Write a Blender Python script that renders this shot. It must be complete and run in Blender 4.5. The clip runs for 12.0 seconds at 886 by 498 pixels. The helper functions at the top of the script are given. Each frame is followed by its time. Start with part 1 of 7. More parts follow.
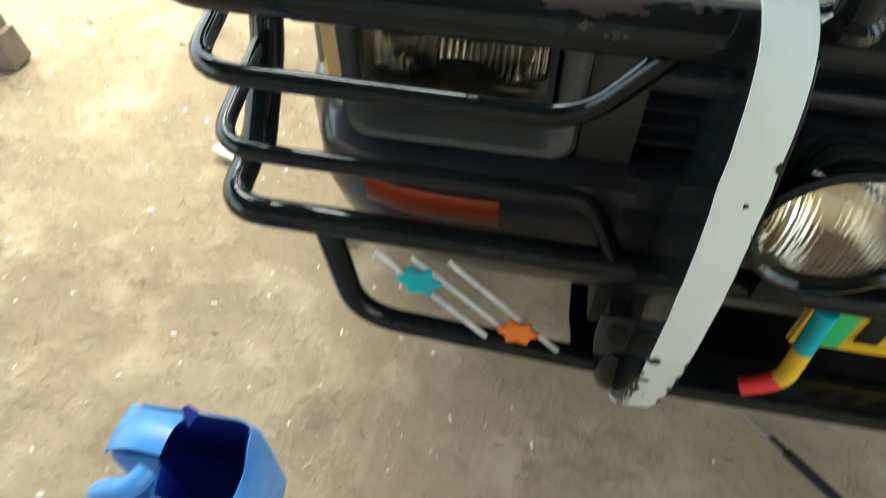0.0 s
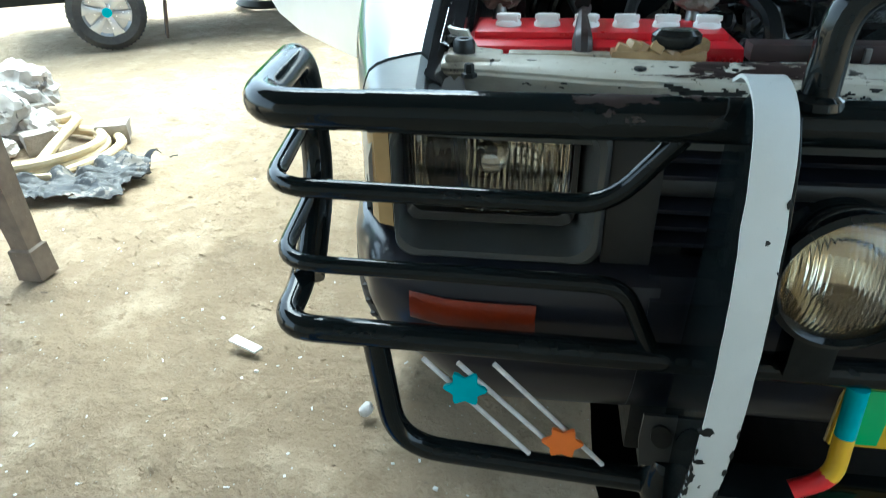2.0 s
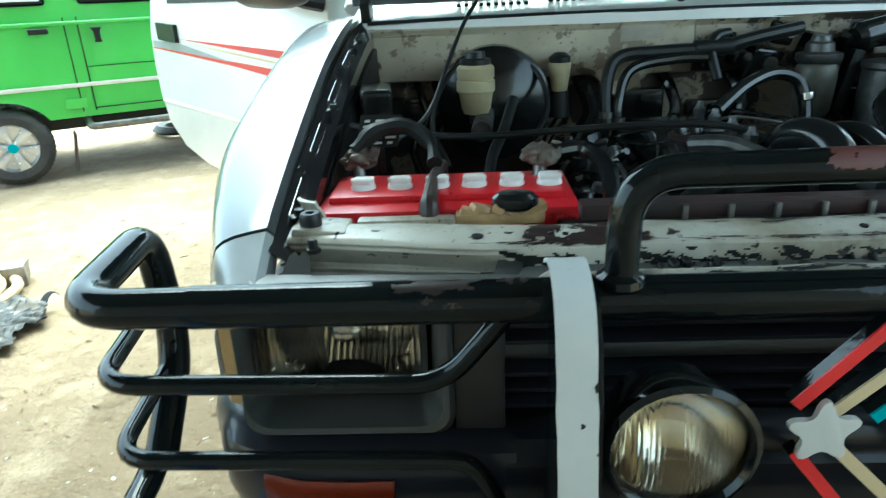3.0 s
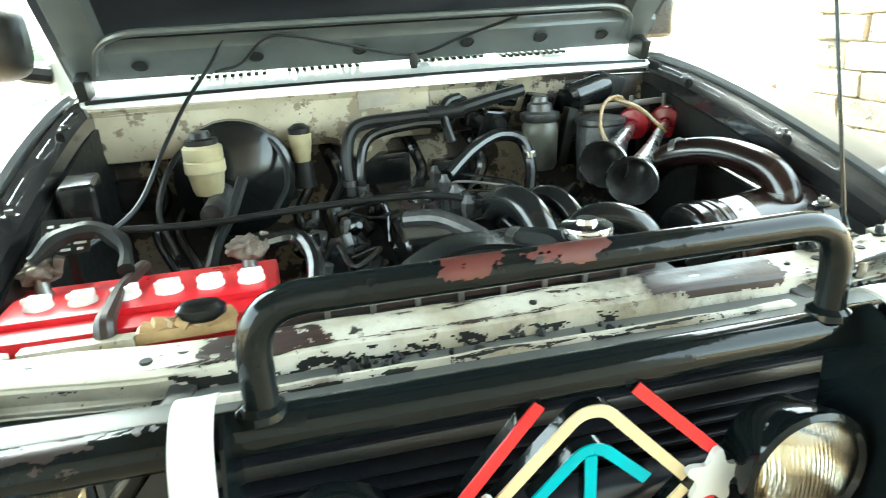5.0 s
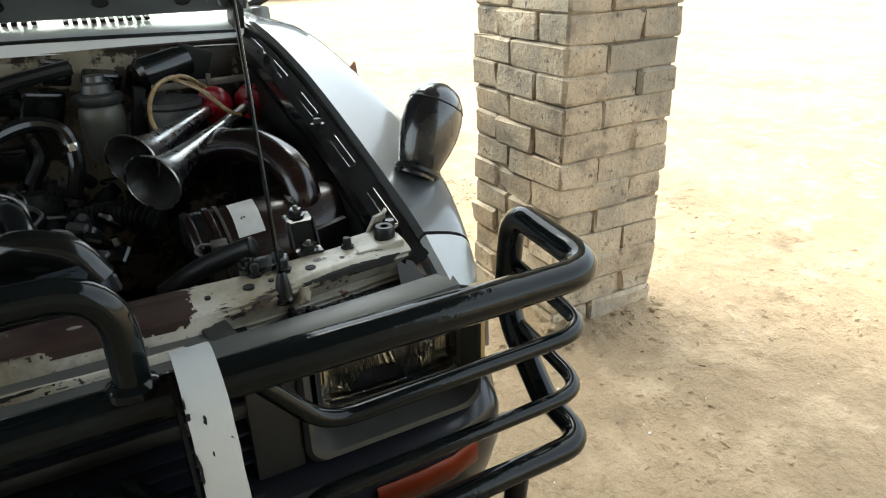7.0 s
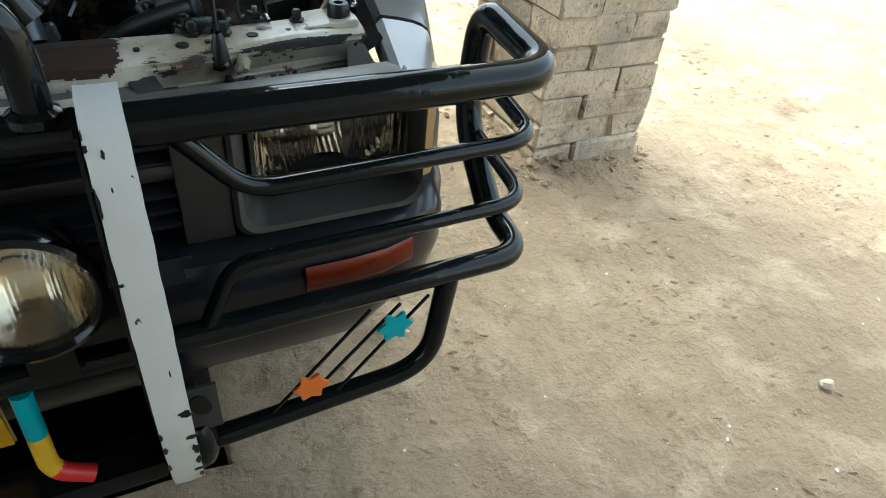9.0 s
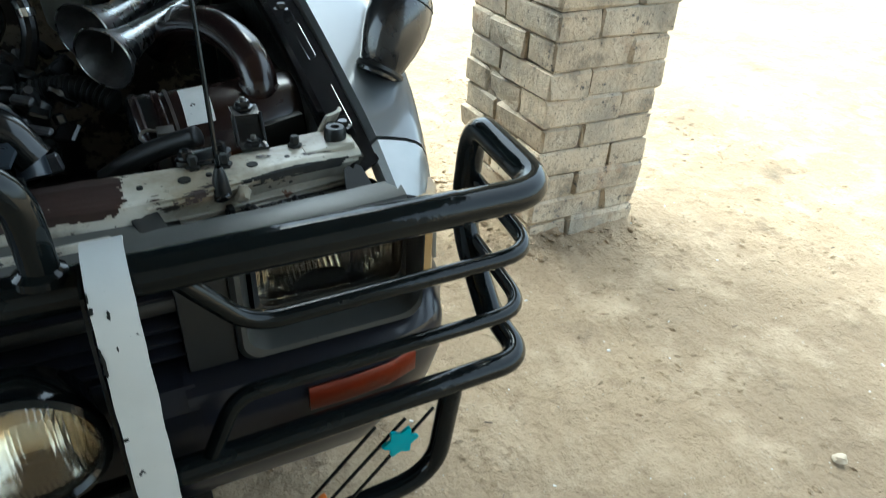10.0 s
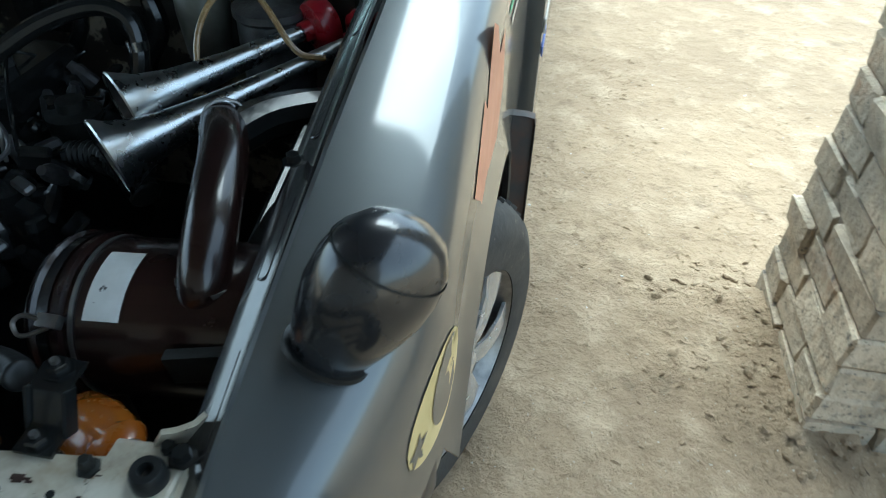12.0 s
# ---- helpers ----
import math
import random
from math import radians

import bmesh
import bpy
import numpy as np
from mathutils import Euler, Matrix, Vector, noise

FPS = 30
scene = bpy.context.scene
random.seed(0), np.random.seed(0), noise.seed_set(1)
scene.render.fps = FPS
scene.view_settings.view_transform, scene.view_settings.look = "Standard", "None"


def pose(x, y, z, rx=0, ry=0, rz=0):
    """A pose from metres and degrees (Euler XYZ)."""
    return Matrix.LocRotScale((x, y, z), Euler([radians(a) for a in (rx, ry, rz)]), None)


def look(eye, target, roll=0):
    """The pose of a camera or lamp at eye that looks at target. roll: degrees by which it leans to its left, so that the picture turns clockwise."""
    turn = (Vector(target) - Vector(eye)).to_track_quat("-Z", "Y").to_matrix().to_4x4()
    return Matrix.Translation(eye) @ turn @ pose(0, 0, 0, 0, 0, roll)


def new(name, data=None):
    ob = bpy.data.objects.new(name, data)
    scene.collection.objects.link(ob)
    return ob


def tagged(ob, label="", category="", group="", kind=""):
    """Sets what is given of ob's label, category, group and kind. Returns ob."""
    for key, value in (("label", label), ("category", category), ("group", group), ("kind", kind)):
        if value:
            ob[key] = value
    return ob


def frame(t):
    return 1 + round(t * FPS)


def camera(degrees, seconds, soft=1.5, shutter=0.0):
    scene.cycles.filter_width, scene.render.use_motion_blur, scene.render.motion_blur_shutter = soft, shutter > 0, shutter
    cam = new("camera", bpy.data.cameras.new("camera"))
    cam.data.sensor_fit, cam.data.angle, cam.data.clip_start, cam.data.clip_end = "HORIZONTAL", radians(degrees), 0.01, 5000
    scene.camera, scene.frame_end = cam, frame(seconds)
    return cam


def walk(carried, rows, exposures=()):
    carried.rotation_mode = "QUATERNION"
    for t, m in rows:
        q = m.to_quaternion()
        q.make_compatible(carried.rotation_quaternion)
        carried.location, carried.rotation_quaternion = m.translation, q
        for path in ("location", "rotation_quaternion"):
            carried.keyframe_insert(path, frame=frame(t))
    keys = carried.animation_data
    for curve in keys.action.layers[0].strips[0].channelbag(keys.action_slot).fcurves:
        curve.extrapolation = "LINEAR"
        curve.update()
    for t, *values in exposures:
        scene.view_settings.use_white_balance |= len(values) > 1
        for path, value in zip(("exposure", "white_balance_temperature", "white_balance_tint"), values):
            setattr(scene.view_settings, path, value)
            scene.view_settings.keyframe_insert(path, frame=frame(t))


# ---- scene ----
cam = camera(68.0, 12.0, soft=0.9, shutter=0.25)
PATH = [
    (0, (-0.422, -0.36, 0.978), (-0.662, 0.88, -0.573), -0.2),
    (0.3, (-0.426, -0.366, 0.917), (-0.63, 1.171, -0.346), 3.8),
    (0.5, (-0.436, -0.393, 0.869), (-0.704, 1.125, -0.406), 5.5),
    (0.7, (-0.443, -0.415, 0.849), (-0.714, 1.082, -0.449), 3.8),
    (1, (-0.456, -0.458, 0.852), (-0.722, 1.065, -0.416), 0.6),
    (1.5, (-0.462, -0.501, 0.858), (-0.693, 1.111, -0.302), 0.7),
    (2, (-0.459, -0.491, 0.917), (-0.722, 1.219, -0.086), -1.2),
    (2.2, (-0.451, -0.487, 0.927), (-0.725, 1.243, -0.038), -1.5),
    (2.5, (-0.433, -0.48, 0.935), (-0.644, 1.286, 0.02), -1.1),
    (3, (-0.369, -0.451, 0.979), (-0.453, 1.407, 0.242), -2.5),
    (3.2, (-0.35, -0.445, 0.989), (-0.367, 1.425, 0.278), -3.2),
    (4.8, (-0.223, -0.406, 1.006), (0.162, 1.449, 0.366), -2.7),
    (5, (-0.202, -0.422, 1.031), (0.2, 1.421, 0.367), -3.4),
    (5.2, (-0.155, -0.415, 1.042), (0.333, 1.411, 0.364), -3.4),
    (5.5, (-0.07, -0.401, 1.057), (0.466, 1.395, 0.358), -3.3),
    (6, (0.099, -0.399, 1.068), (0.818, 1.311, 0.32), -5.2),
    (6.5, (0.222, -0.421, 1.074), (1.068, 1.22, 0.305), -2.6),
    (6.7, (0.243, -0.432, 1.067), (1.103, 1.19, 0.273), -2.0),
    (8.3, (0.303, -0.463, 1.023), (1.137, 1.038, -0.002), 2.4),
    (8.5, (0.307, -0.47, 1.016), (1.124, 0.998, -0.068), 3.5),
    (9, (0.316, -0.48, 1.004), (1.081, 0.89, -0.236), 6.2),
    (9.5, (0.325, -0.475, 1.012), (1.115, 0.907, -0.199), 5.9),
    (10, (0.324, -0.449, 1.057), (1.131, 1.015, -0.04), 3.7),
    (10.5, (0.318, -0.343, 1.082), (1.083, 1.18, 0.035), 1.6),
    (10.7, (0.332, -0.292, 1.122), (1.109, 1.225, 0.075), 1.6),
    (11, (0.407, -0.226, 1.127), (0.876, 1.372, 0.02), -8.3),
    (11.3, (0.545, -0.138, 1.112), (0.773, 1.493, -0.022), -4.7),
    (11.5, (0.624, -0.101, 1.116), (0.704, 1.505, -0.073), -1.1),
    (11.8, (0.712, -0.038, 1.135), (0.603, 1.506, -0.131), 0.5),
    (12, (0.76, 0.03, 1.146), (0.515, 1.506, -0.181), 1.2),
]
EXPOSURES = [
    (0, 3.15, 6400, -6),
    (1.0, 2.87, 5850, -6),
    (2.0, 2.77, 5350, -10),
    (2.5, 2.70, 5400, -14),
    (3.2, 2.88, 5500, -18),
    (4.8, 4.42, 6400, -13),
    (5.6, 4.38, 6400, -13),
    (6.5, 2.36, 6700, 0),
    (8.4, 2.29, 6150, -3),
    (9.5, 2.40, 5850, -3),
    (10.2, 2.38, 5700, -8),
    (11.2, 2.26, 5500, -8),
    (12, 1.97, 5350, -8),
]
walk(cam, [(t, look(eye, target, roll)) for t, eye, target, roll in PATH], EXPOSURES)

# ---------------------------------------------------------------- light
world = bpy.data.worlds.new("world")
scene.world = world
world.use_nodes = True
wn = world.node_tree.nodes
sky = wn.new("ShaderNodeTexSky")
sky.sky_type, sky.sun_disc = "NISHITA", False
sky.sun_elevation, sky.sun_rotation = radians(71), radians(-14)
sky.air_density, sky.dust_density, sky.ozone_density = 1.0, 3.0, 1.0
wn["Background"].inputs["Strength"].default_value = 0.15
haze = wn.new("ShaderNodeHueSaturation")
haze.inputs["Saturation"].default_value = 0.45
world.node_tree.links.new(sky.outputs["Color"], haze.inputs["Color"])
world.node_tree.links.new(haze.outputs["Color"], wn["Background"].inputs["Color"])
sun = new("sun", bpy.data.lights.new("sun", "SUN"))
sun.data.energy, sun.data.angle, sun.data.color = 1.6, radians(60), (1.0, 0.97, 0.92)
sun.matrix_world = look((-0.72, 3.0, 9.0), (0, 0, 0))


# ---------------------------------------------------------------- materials
def noise_node(nt, scale, detail=4.0, rough=0.6, coords="Object"):
    tc = nt.nodes.new("ShaderNodeNewGeometry" if coords == "Position" else "ShaderNodeTexCoord")
    n = nt.nodes.new("ShaderNodeTexNoise")
    n.inputs["Scale"].default_value, n.inputs["Detail"].default_value, n.inputs["Roughness"].default_value = scale, detail, rough
    nt.links.new(tc.outputs[coords], n.inputs["Vector"])
    return n


def ramp_node(nt, source, a, b):
    r = nt.nodes.new("ShaderNodeMapRange")
    r.inputs["From Min"].default_value, r.inputs["From Max"].default_value = a, b
    nt.links.new(source, r.inputs["Value"])
    return r.outputs["Result"]


def mix_node(nt, factor, a, b):
    m = nt.nodes.new("ShaderNodeMix")
    m.data_type = "RGBA"
    nt.links.new(factor, m.inputs["Factor"])
    for socket, v in ((m.inputs["A"], a), (m.inputs["B"], b)):
        if isinstance(v, tuple):
            socket.default_value = (*v, 1.0)
        else:
            nt.links.new(v, socket)
    return m.outputs["Result"]


def surface(name, c1, c2, scale=8.0, rough=(0.4, 0.6), metal=0.0, bump=0.0, bscale=60.0, chips=None, fine=None, coat=0.0, trans=0.0, specular=0.5, by_object=0.0, dist=0.002):
    """A worn surface: two tones at one scale, fine speckle, optional flaking to other colours, and relief."""
    m = bpy.data.materials.new(name)
    m.use_nodes = True
    nt = m.node_tree
    b = nt.nodes["Principled BSDF"]
    at = "Position" if by_object else "Object"
    n1 = noise_node(nt, scale, coords=at)
    col = mix_node(nt, ramp_node(nt, n1.outputs["Fac"], 0.35, 0.65), c1, c2)
    if fine:
        n3 = noise_node(nt, fine[1], 3.0, 0.7, at)
        col = mix_node(nt, ramp_node(nt, n3.outputs["Fac"], fine[2], fine[2] + 0.12), col, fine[0])
    if by_object:
        info = nt.nodes.new("ShaderNodeObjectInfo")
        hsv = nt.nodes.new("ShaderNodeHueSaturation")
        nt.links.new(ramp_node(nt, info.outputs["Random"], -0.5 / by_object, 1.0 + 0.5 / by_object), hsv.inputs["Value"])
        hsv.inputs["Value"].default_value = 1.0
        r = nt.nodes.new("ShaderNodeMapRange")
        r.inputs["To Min"].default_value, r.inputs["To Max"].default_value = 1.0 - by_object, 1.0 + by_object
        nt.links.new(info.outputs["Random"], r.inputs["Value"])
        nt.links.new(r.outputs["Result"], hsv.inputs["Value"])
        nt.links.new(col, hsv.inputs["Color"])
        col = hsv.outputs["Color"]
    for chip in chips or ():
        n2 = noise_node(nt, chip[1], 6.0, 0.65, at)
        col = mix_node(nt, ramp_node(nt, n2.outputs["Fac"], chip[2], chip[2] + (chip[3] if len(chip) > 3 else 0.02)), col, chip[0])
    nt.links.new(col, b.inputs["Base Color"])
    nr = noise_node(nt, scale * 3.1)
    rr = nt.nodes.new("ShaderNodeMapRange")
    rr.inputs["To Min"].default_value, rr.inputs["To Max"].default_value = rough
    nt.links.new(nr.outputs["Fac"], rr.inputs["Value"])
    nt.links.new(rr.outputs["Result"], b.inputs["Roughness"])
    b.inputs["Metallic"].default_value, b.inputs["Coat Weight"].default_value = metal, coat
    b.inputs["Transmission Weight"].default_value, b.inputs["Specular IOR Level"].default_value = trans, specular
    b.inputs["Coat Roughness"].default_value = 0.08
    if bump:
        nb = noise_node(nt, bscale, 5.0, 0.6, at)
        bp = nt.nodes.new("ShaderNodeBump")
        bp.inputs["Strength"].default_value, bp.inputs["Distance"].default_value = bump, dist
        nt.links.new(nb.outputs["Fac"], bp.inputs["Height"])
        nt.links.new(bp.outputs["Normal"], b.inputs["Normal"])
    return m


M = dict(
    bar=surface("black_enamel", (0.0042, 0.0062, 0.0066), (0.0062, 0.0086, 0.0092), 12, (0.04, 0.11), bump=0.38, bscale=20, specular=0.27, chips=[((0.32, 0.24, 0.17), 26, 0.77)]),
    strip=surface("white_enamel", (0.58, 0.59, 0.57), (0.50, 0.51, 0.49), 6, (0.30, 0.5), bump=0.15, bscale=80, chips=[((0.02, 0.02, 0.025), 38, 0.69)], fine=((0.45, 0.47, 0.45), 160, 0.66)),
    body=surface("grey_metallic_paint", (0.084, 0.092, 0.096), (0.104, 0.112, 0.116), 3, (0.34, 0.46), metal=0.55, coat=0.9, bump=0.015, bscale=7, fine=((0.14, 0.152, 0.17), 500, 0.68)),
    mirror=surface("black_mirror_shell", (0.009, 0.010, 0.012), (0.014, 0.015, 0.018), 6, (0.22, 0.32), coat=0.75, bump=0.03, bscale=12, fine=((0.10, 0.10, 0.105), 300, 0.74)),
    # fender tip, a paler silver than the body
    tip=surface("pale_tip_silver", (0.42, 0.435, 0.43), (0.33, 0.345, 0.34), 9, (0.3, 0.45), metal=0.35, coat=0.3, bump=0.04, fine=((0.28, 0.28, 0.28), 160, 0.70)),
    satin=surface("satin_chrome", (0.58, 0.60, 0.60), (0.46, 0.48, 0.48), 16, (0.20, 0.36), metal=1.0, bump=0.08, bscale=60, fine=((0.36, 0.34, 0.30), 120, 0.68)),
    darkpatch=surface("dark_brown_overpaint", (0.022, 0.014, 0.012), (0.040, 0.022, 0.017), 14, (0.3, 0.55), bump=0.3, bscale=70, chips=[((0.50, 0.47, 0.38), 40, 0.70)]),
    greasy=surface("greasy_cream_paint", (0.30, 0.265, 0.195), (0.16, 0.135, 0.095), 6, (0.35, 0.65), bump=0.3, bscale=40, chips=[((0.028, 0.022, 0.017), 7, 0.50), ((0.05, 0.038, 0.027), 26, 0.60)], fine=((0.09, 0.07, 0.05), 50, 0.56)),
    bezel=surface("grey_bezel_plastic", (0.053, 0.055, 0.051), (0.070, 0.072, 0.066), 7, (0.24, 0.36), bump=0.1, bscale=160, fine=((0.17, 0.165, 0.155), 220, 0.70)),
    nosegrey=surface("dusty_grey_panel_paint", (0.075, 0.077, 0.071), (0.098, 0.099, 0.090), 7, (0.30, 0.45), bump=0.1, bscale=120, fine=((0.15, 0.145, 0.135), 200, 0.70)),
    trimgrey=surface("dull_grey_plastic", (0.022, 0.023, 0.022), (0.034, 0.034, 0.032), 7, (0.34, 0.55), bump=0.1, bscale=160, fine=((0.10, 0.098, 0.095), 220, 0.70)),
    bumper=surface("navy_black_bumper", (0.0100, 0.0115, 0.0165), (0.0140, 0.0150, 0.0210), 7, (0.25, 0.38), specular=0.35, coat=0.22, bump=0.06, bscale=16, fine=((0.035, 0.032, 0.032), 240, 0.74)),
    black=surface("black_grime", (0.0056, 0.0064, 0.0060), (0.0105, 0.0112, 0.0100), 20, (0.35, 0.65), bump=0.4, bscale=90, fine=((0.03, 0.027, 0.024), 180, 0.72), specular=0.3),
    gloss=surface("oily_black", (0.0062, 0.0070, 0.0072), (0.0115, 0.0122, 0.0118), 16, (0.10, 0.30), bump=0.25, bscale=40, coat=0.30, specular=0.35),
    hose=surface("black_rubber_hose", (0.0080, 0.0088, 0.0092), (0.0150, 0.0158, 0.0160), 18, (0.28, 0.48), bump=0.2, bscale=120, specular=0.32),
    brown=surface("brown_gloss_pipe", (0.016, 0.0066, 0.005), (0.009, 0.005, 0.0045), 9, (0.18, 0.32), coat=0.3, bump=0.1, bscale=30),
    cream=surface("chipped_cream_paint", (0.56, 0.535, 0.455), (0.42, 0.39, 0.31), 6, (0.28, 0.5), bump=0.3, bscale=45, coat=0.15, chips=[((0.28, 0.235, 0.16), 5, 0.48, 0.16), ((0.085, 0.068, 0.048), 9, 0.53, 0.17), ((0.030, 0.024, 0.019), 17, 0.645, 0.03), ((0.030, 0.024, 0.019), 70, 0.635), ((0.14, 0.06, 0.03), 30, 0.67)], fine=((0.36, 0.32, 0.25), 90, 0.62)),
    creamwall=surface("stained_cream_paint", (0.52, 0.47, 0.36), (0.38, 0.34, 0.25), 5, (0.4, 0.65), bump=0.15, bscale=40, chips=[((0.05, 0.04, 0.03), 24, 0.66), ((0.09, 0.070, 0.048), 4, 0.53), ((0.20, 0.165, 0.115), 9, 0.56)], fine=((0.20, 0.15, 0.10), 60, 0.60)),
    white=surface("white_body_paint", (0.74, 0.75, 0.74), (0.68, 0.69, 0.67), 4, (0.25, 0.4), coat=0.3, bump=0.03, bscale=20, fine=((0.5, 0.48, 0.44), 120, 0.74)),
    rust=surface("rusty_red_paint", (0.036, 0.013, 0.011), (0.012, 0.010, 0.010), 10, (0.45, 0.7), bump=0.3, bscale=70),
    red=surface("red_battery_plastic", (0.62, 0.012, 0.025), (0.52, 0.010, 0.020), 9, (0.22, 0.38), bump=0.08, bscale=90, fine=((0.32, 0.03, 0.03), 60, 0.70)),
    reddark=surface("dark_red_plastic", (0.26, 0.008, 0.016), (0.18, 0.006, 0.012), 9, (0.2, 0.35), bump=0.05),
    paintred=surface("red_enamel", (0.66, 0.020, 0.025), (0.55, 0.015, 0.02), 20, (0.3, 0.45), bump=0.1),
    paintcream=surface("cream_enamel", (0.62, 0.50, 0.30), (0.54, 0.43, 0.25), 20, (0.35, 0.5), bump=0.1, fine=((0.4, 0.3, 0.18), 120, 0.70)),
    teal=surface("teal_enamel", (0.005, 0.36, 0.42), (0.004, 0.29, 0.34), 20, (0.35, 0.5), bump=0.1),
    orange=surface("orange_enamel", (0.70, 0.17, 0.02), (0.60, 0.13, 0.015), 20, (0.35, 0.5), bump=0.1, fine=((0.5, 0.2, 0.06), 90, 0.68)),
    amberplastic=surface("gold_orange_plastic", (0.36, 0.12, 0.012), (0.28, 0.075, 0.008), 20, (0.18, 0.35), coat=0.4, bump=0.3, bscale=60),
    yellow=surface("yellow_enamel", (0.72, 0.45, 0.02), (0.62, 0.37, 0.015), 20, (0.35, 0.5), bump=0.1),
    blue=surface("blue_jug_plastic", (0.060, 0.22, 0.50), (0.036, 0.15, 0.42), 14, (0.3, 0.5), bump=0.2, bscale=45, fine=((0.16, 0.26, 0.45), 40, 0.68)),
    # the jug's blue darkened: shade of its hollow put into the colour
    bluein=surface("shaded_blue_plastic", (0.010, 0.030, 0.26), (0.008, 0.022, 0.20), 14, (0.3, 0.5), bump=0.1),
    rod=surface("white_rod_paint", (0.66, 0.64, 0.62), (0.50, 0.47, 0.46), 60, (0.4, 0.6), bump=0.1, chips=[((0.1, 0.08, 0.07), 70, 0.72)]),
    amber=surface("amber_lens", (0.21, 0.024, 0.004), (0.13, 0.014, 0.003), 9, (0.25, 0.4), coat=0.1, bump=0.35, bscale=130, specular=0.35, fine=((0.24, 0.045, 0.012), 70, 0.66)),
    oldlens=surface("yellowed_lens", (0.46, 0.31, 0.13), (0.34, 0.21, 0.08), 10, (0.25, 0.45), bump=0.3, bscale=150, fine=((0.20, 0.12, 0.06), 50, 0.66)),
    chrome=surface("chrome", (0.66, 0.66, 0.66), (0.55, 0.55, 0.54), 20, (0.06, 0.18), metal=1.0, bump=0.05, bscale=60, fine=((0.30, 0.28, 0.25), 140, 0.70)),
    reflector=surface("lamp_reflector", (0.86, 0.83, 0.74), (0.66, 0.58, 0.42), 14, (0.05, 0.15), metal=1.0, bump=0.22, bscale=18, chips=[((0.26, 0.19, 0.11), 24, 0.64)]),
    steel=surface("worn_steel", (0.28, 0.27, 0.255), (0.15, 0.145, 0.14), 20, (0.25, 0.5), metal=0.9, bump=0.2, bscale=90),
    alloy=surface("cast_alloy", (0.14, 0.14, 0.14), (0.045, 0.045, 0.045), 22, (0.3, 0.55), metal=0.7, bump=0.5, bscale=120),
    silver=surface("silver_wheel_paint", (0.62, 0.63, 0.64), (0.52, 0.53, 0.54), 12, (0.18, 0.32), metal=0.7, bump=0.1),
    tyre=surface("tyre_rubber", (0.022, 0.022, 0.023), (0.050, 0.047, 0.042), 9, (0.6, 0.85), bump=0.4, bscale=90, fine=((0.13, 0.115, 0.09), 50, 0.64)),
    green=surface("green_van_paint", (0.13, 0.53, 0.085), (0.11, 0.47, 0.070), 3, (0.25, 0.4), coat=0.3, bump=0.02),
    clearplastic=surface("yellowed_tank_plastic", (0.44, 0.39, 0.24), (0.33, 0.28, 0.16), 16, (0.3, 0.5), bump=0.1),
    milky=surface("milky_plastic", (0.76, 0.75, 0.72), (0.66, 0.64, 0.58), 16, (0.35, 0.55), bump=0.1),
    paper=surface("paper_label", (0.66, 0.66, 0.63), (0.55, 0.55, 0.52), 25, (0.5, 0.7), chips=[((0.04, 0.035, 0.03), 55, 0.66)]),
    silverplate=surface("dull_data_plate", (0.36, 0.34, 0.30), (0.30, 0.28, 0.24), 30, (0.4, 0.6), metal=0.5),
    tan=surface("tan_grease_plastic", (0.46, 0.31, 0.15), (0.30, 0.19, 0.09), 30, (0.25, 0.5), bump=0.6, bscale=60),
    wood=surface("weathered_wood", (0.20, 0.15, 0.11), (0.12, 0.09, 0.065), 14, (0.6, 0.85), bump=0.6, bscale=70, fine=((0.30, 0.24, 0.18), 90, 0.66)),
    sheet=surface("black_plastic_sheet", (0.012, 0.012, 0.013), (0.040, 0.038, 0.036), 9, (0.45, 0.7), bump=0.6, bscale=45, chips=[((0.17, 0.145, 0.115), 13, 0.57)], fine=((0.12, 0.105, 0.085), 60, 0.60)),
    amberline=surface("amber_air_line", (0.30, 0.21, 0.10), (0.22, 0.14, 0.06), 30, (0.2, 0.35), coat=0.3, bump=0.1),
    tanhose=surface("cream_garden_hose", (0.60, 0.50, 0.32), (0.46, 0.34, 0.18), 6, (0.4, 0.6), bump=0.1),
    stone=surface("rubble_stone", (0.34, 0.30, 0.26), (0.22, 0.19, 0.16), 12, (0.75, 0.95), bump=0.8, bscale=40, by_object=0.25, dist=0.01),
    litterstone=surface("pale_dusty_stone", (0.50, 0.42, 0.32), (0.40, 0.33, 0.24), 40, (0.85, 0.95), bump=0.4, bscale=60),
    litter=surface("white_litter", (0.72, 0.70, 0.66), (0.55, 0.52, 0.47), 40, (0.5, 0.8), bump=0.3),
    brick=surface("whitewashed_brick", (0.58, 0.490, 0.365), (0.47, 0.370, 0.255), 8, (0.8, 0.95), bump=1.0, bscale=48, by_object=0.10, chips=[((0.40, 0.27, 0.17), 6, 0.60, 0.10), ((0.33, 0.29, 0.23), 3.2, 0.46, 0.16), ((0.235, 0.205, 0.16), 8, 0.54, 0.14), ((0.11, 0.10, 0.088), 34, 0.60, 0.10), ((0.09, 0.083, 0.072), 90, 0.62, 0.06)], fine=((0.33, 0.27, 0.20), 70, 0.56), dist=0.007),
    barepaint=surface("scuffed_brown_primer", (0.032, 0.020, 0.018), (0.020, 0.013, 0.012), 30, (0.28, 0.45), bump=0.3, bscale=80, chips=[((0.15, 0.10, 0.085), 60, 0.66)]),
    wetblue=surface("blue_black_rubber", (0.020, 0.027, 0.036), (0.034, 0.042, 0.052), 14, (0.22, 0.4), coat=0.35, bump=0.2, bscale=50),
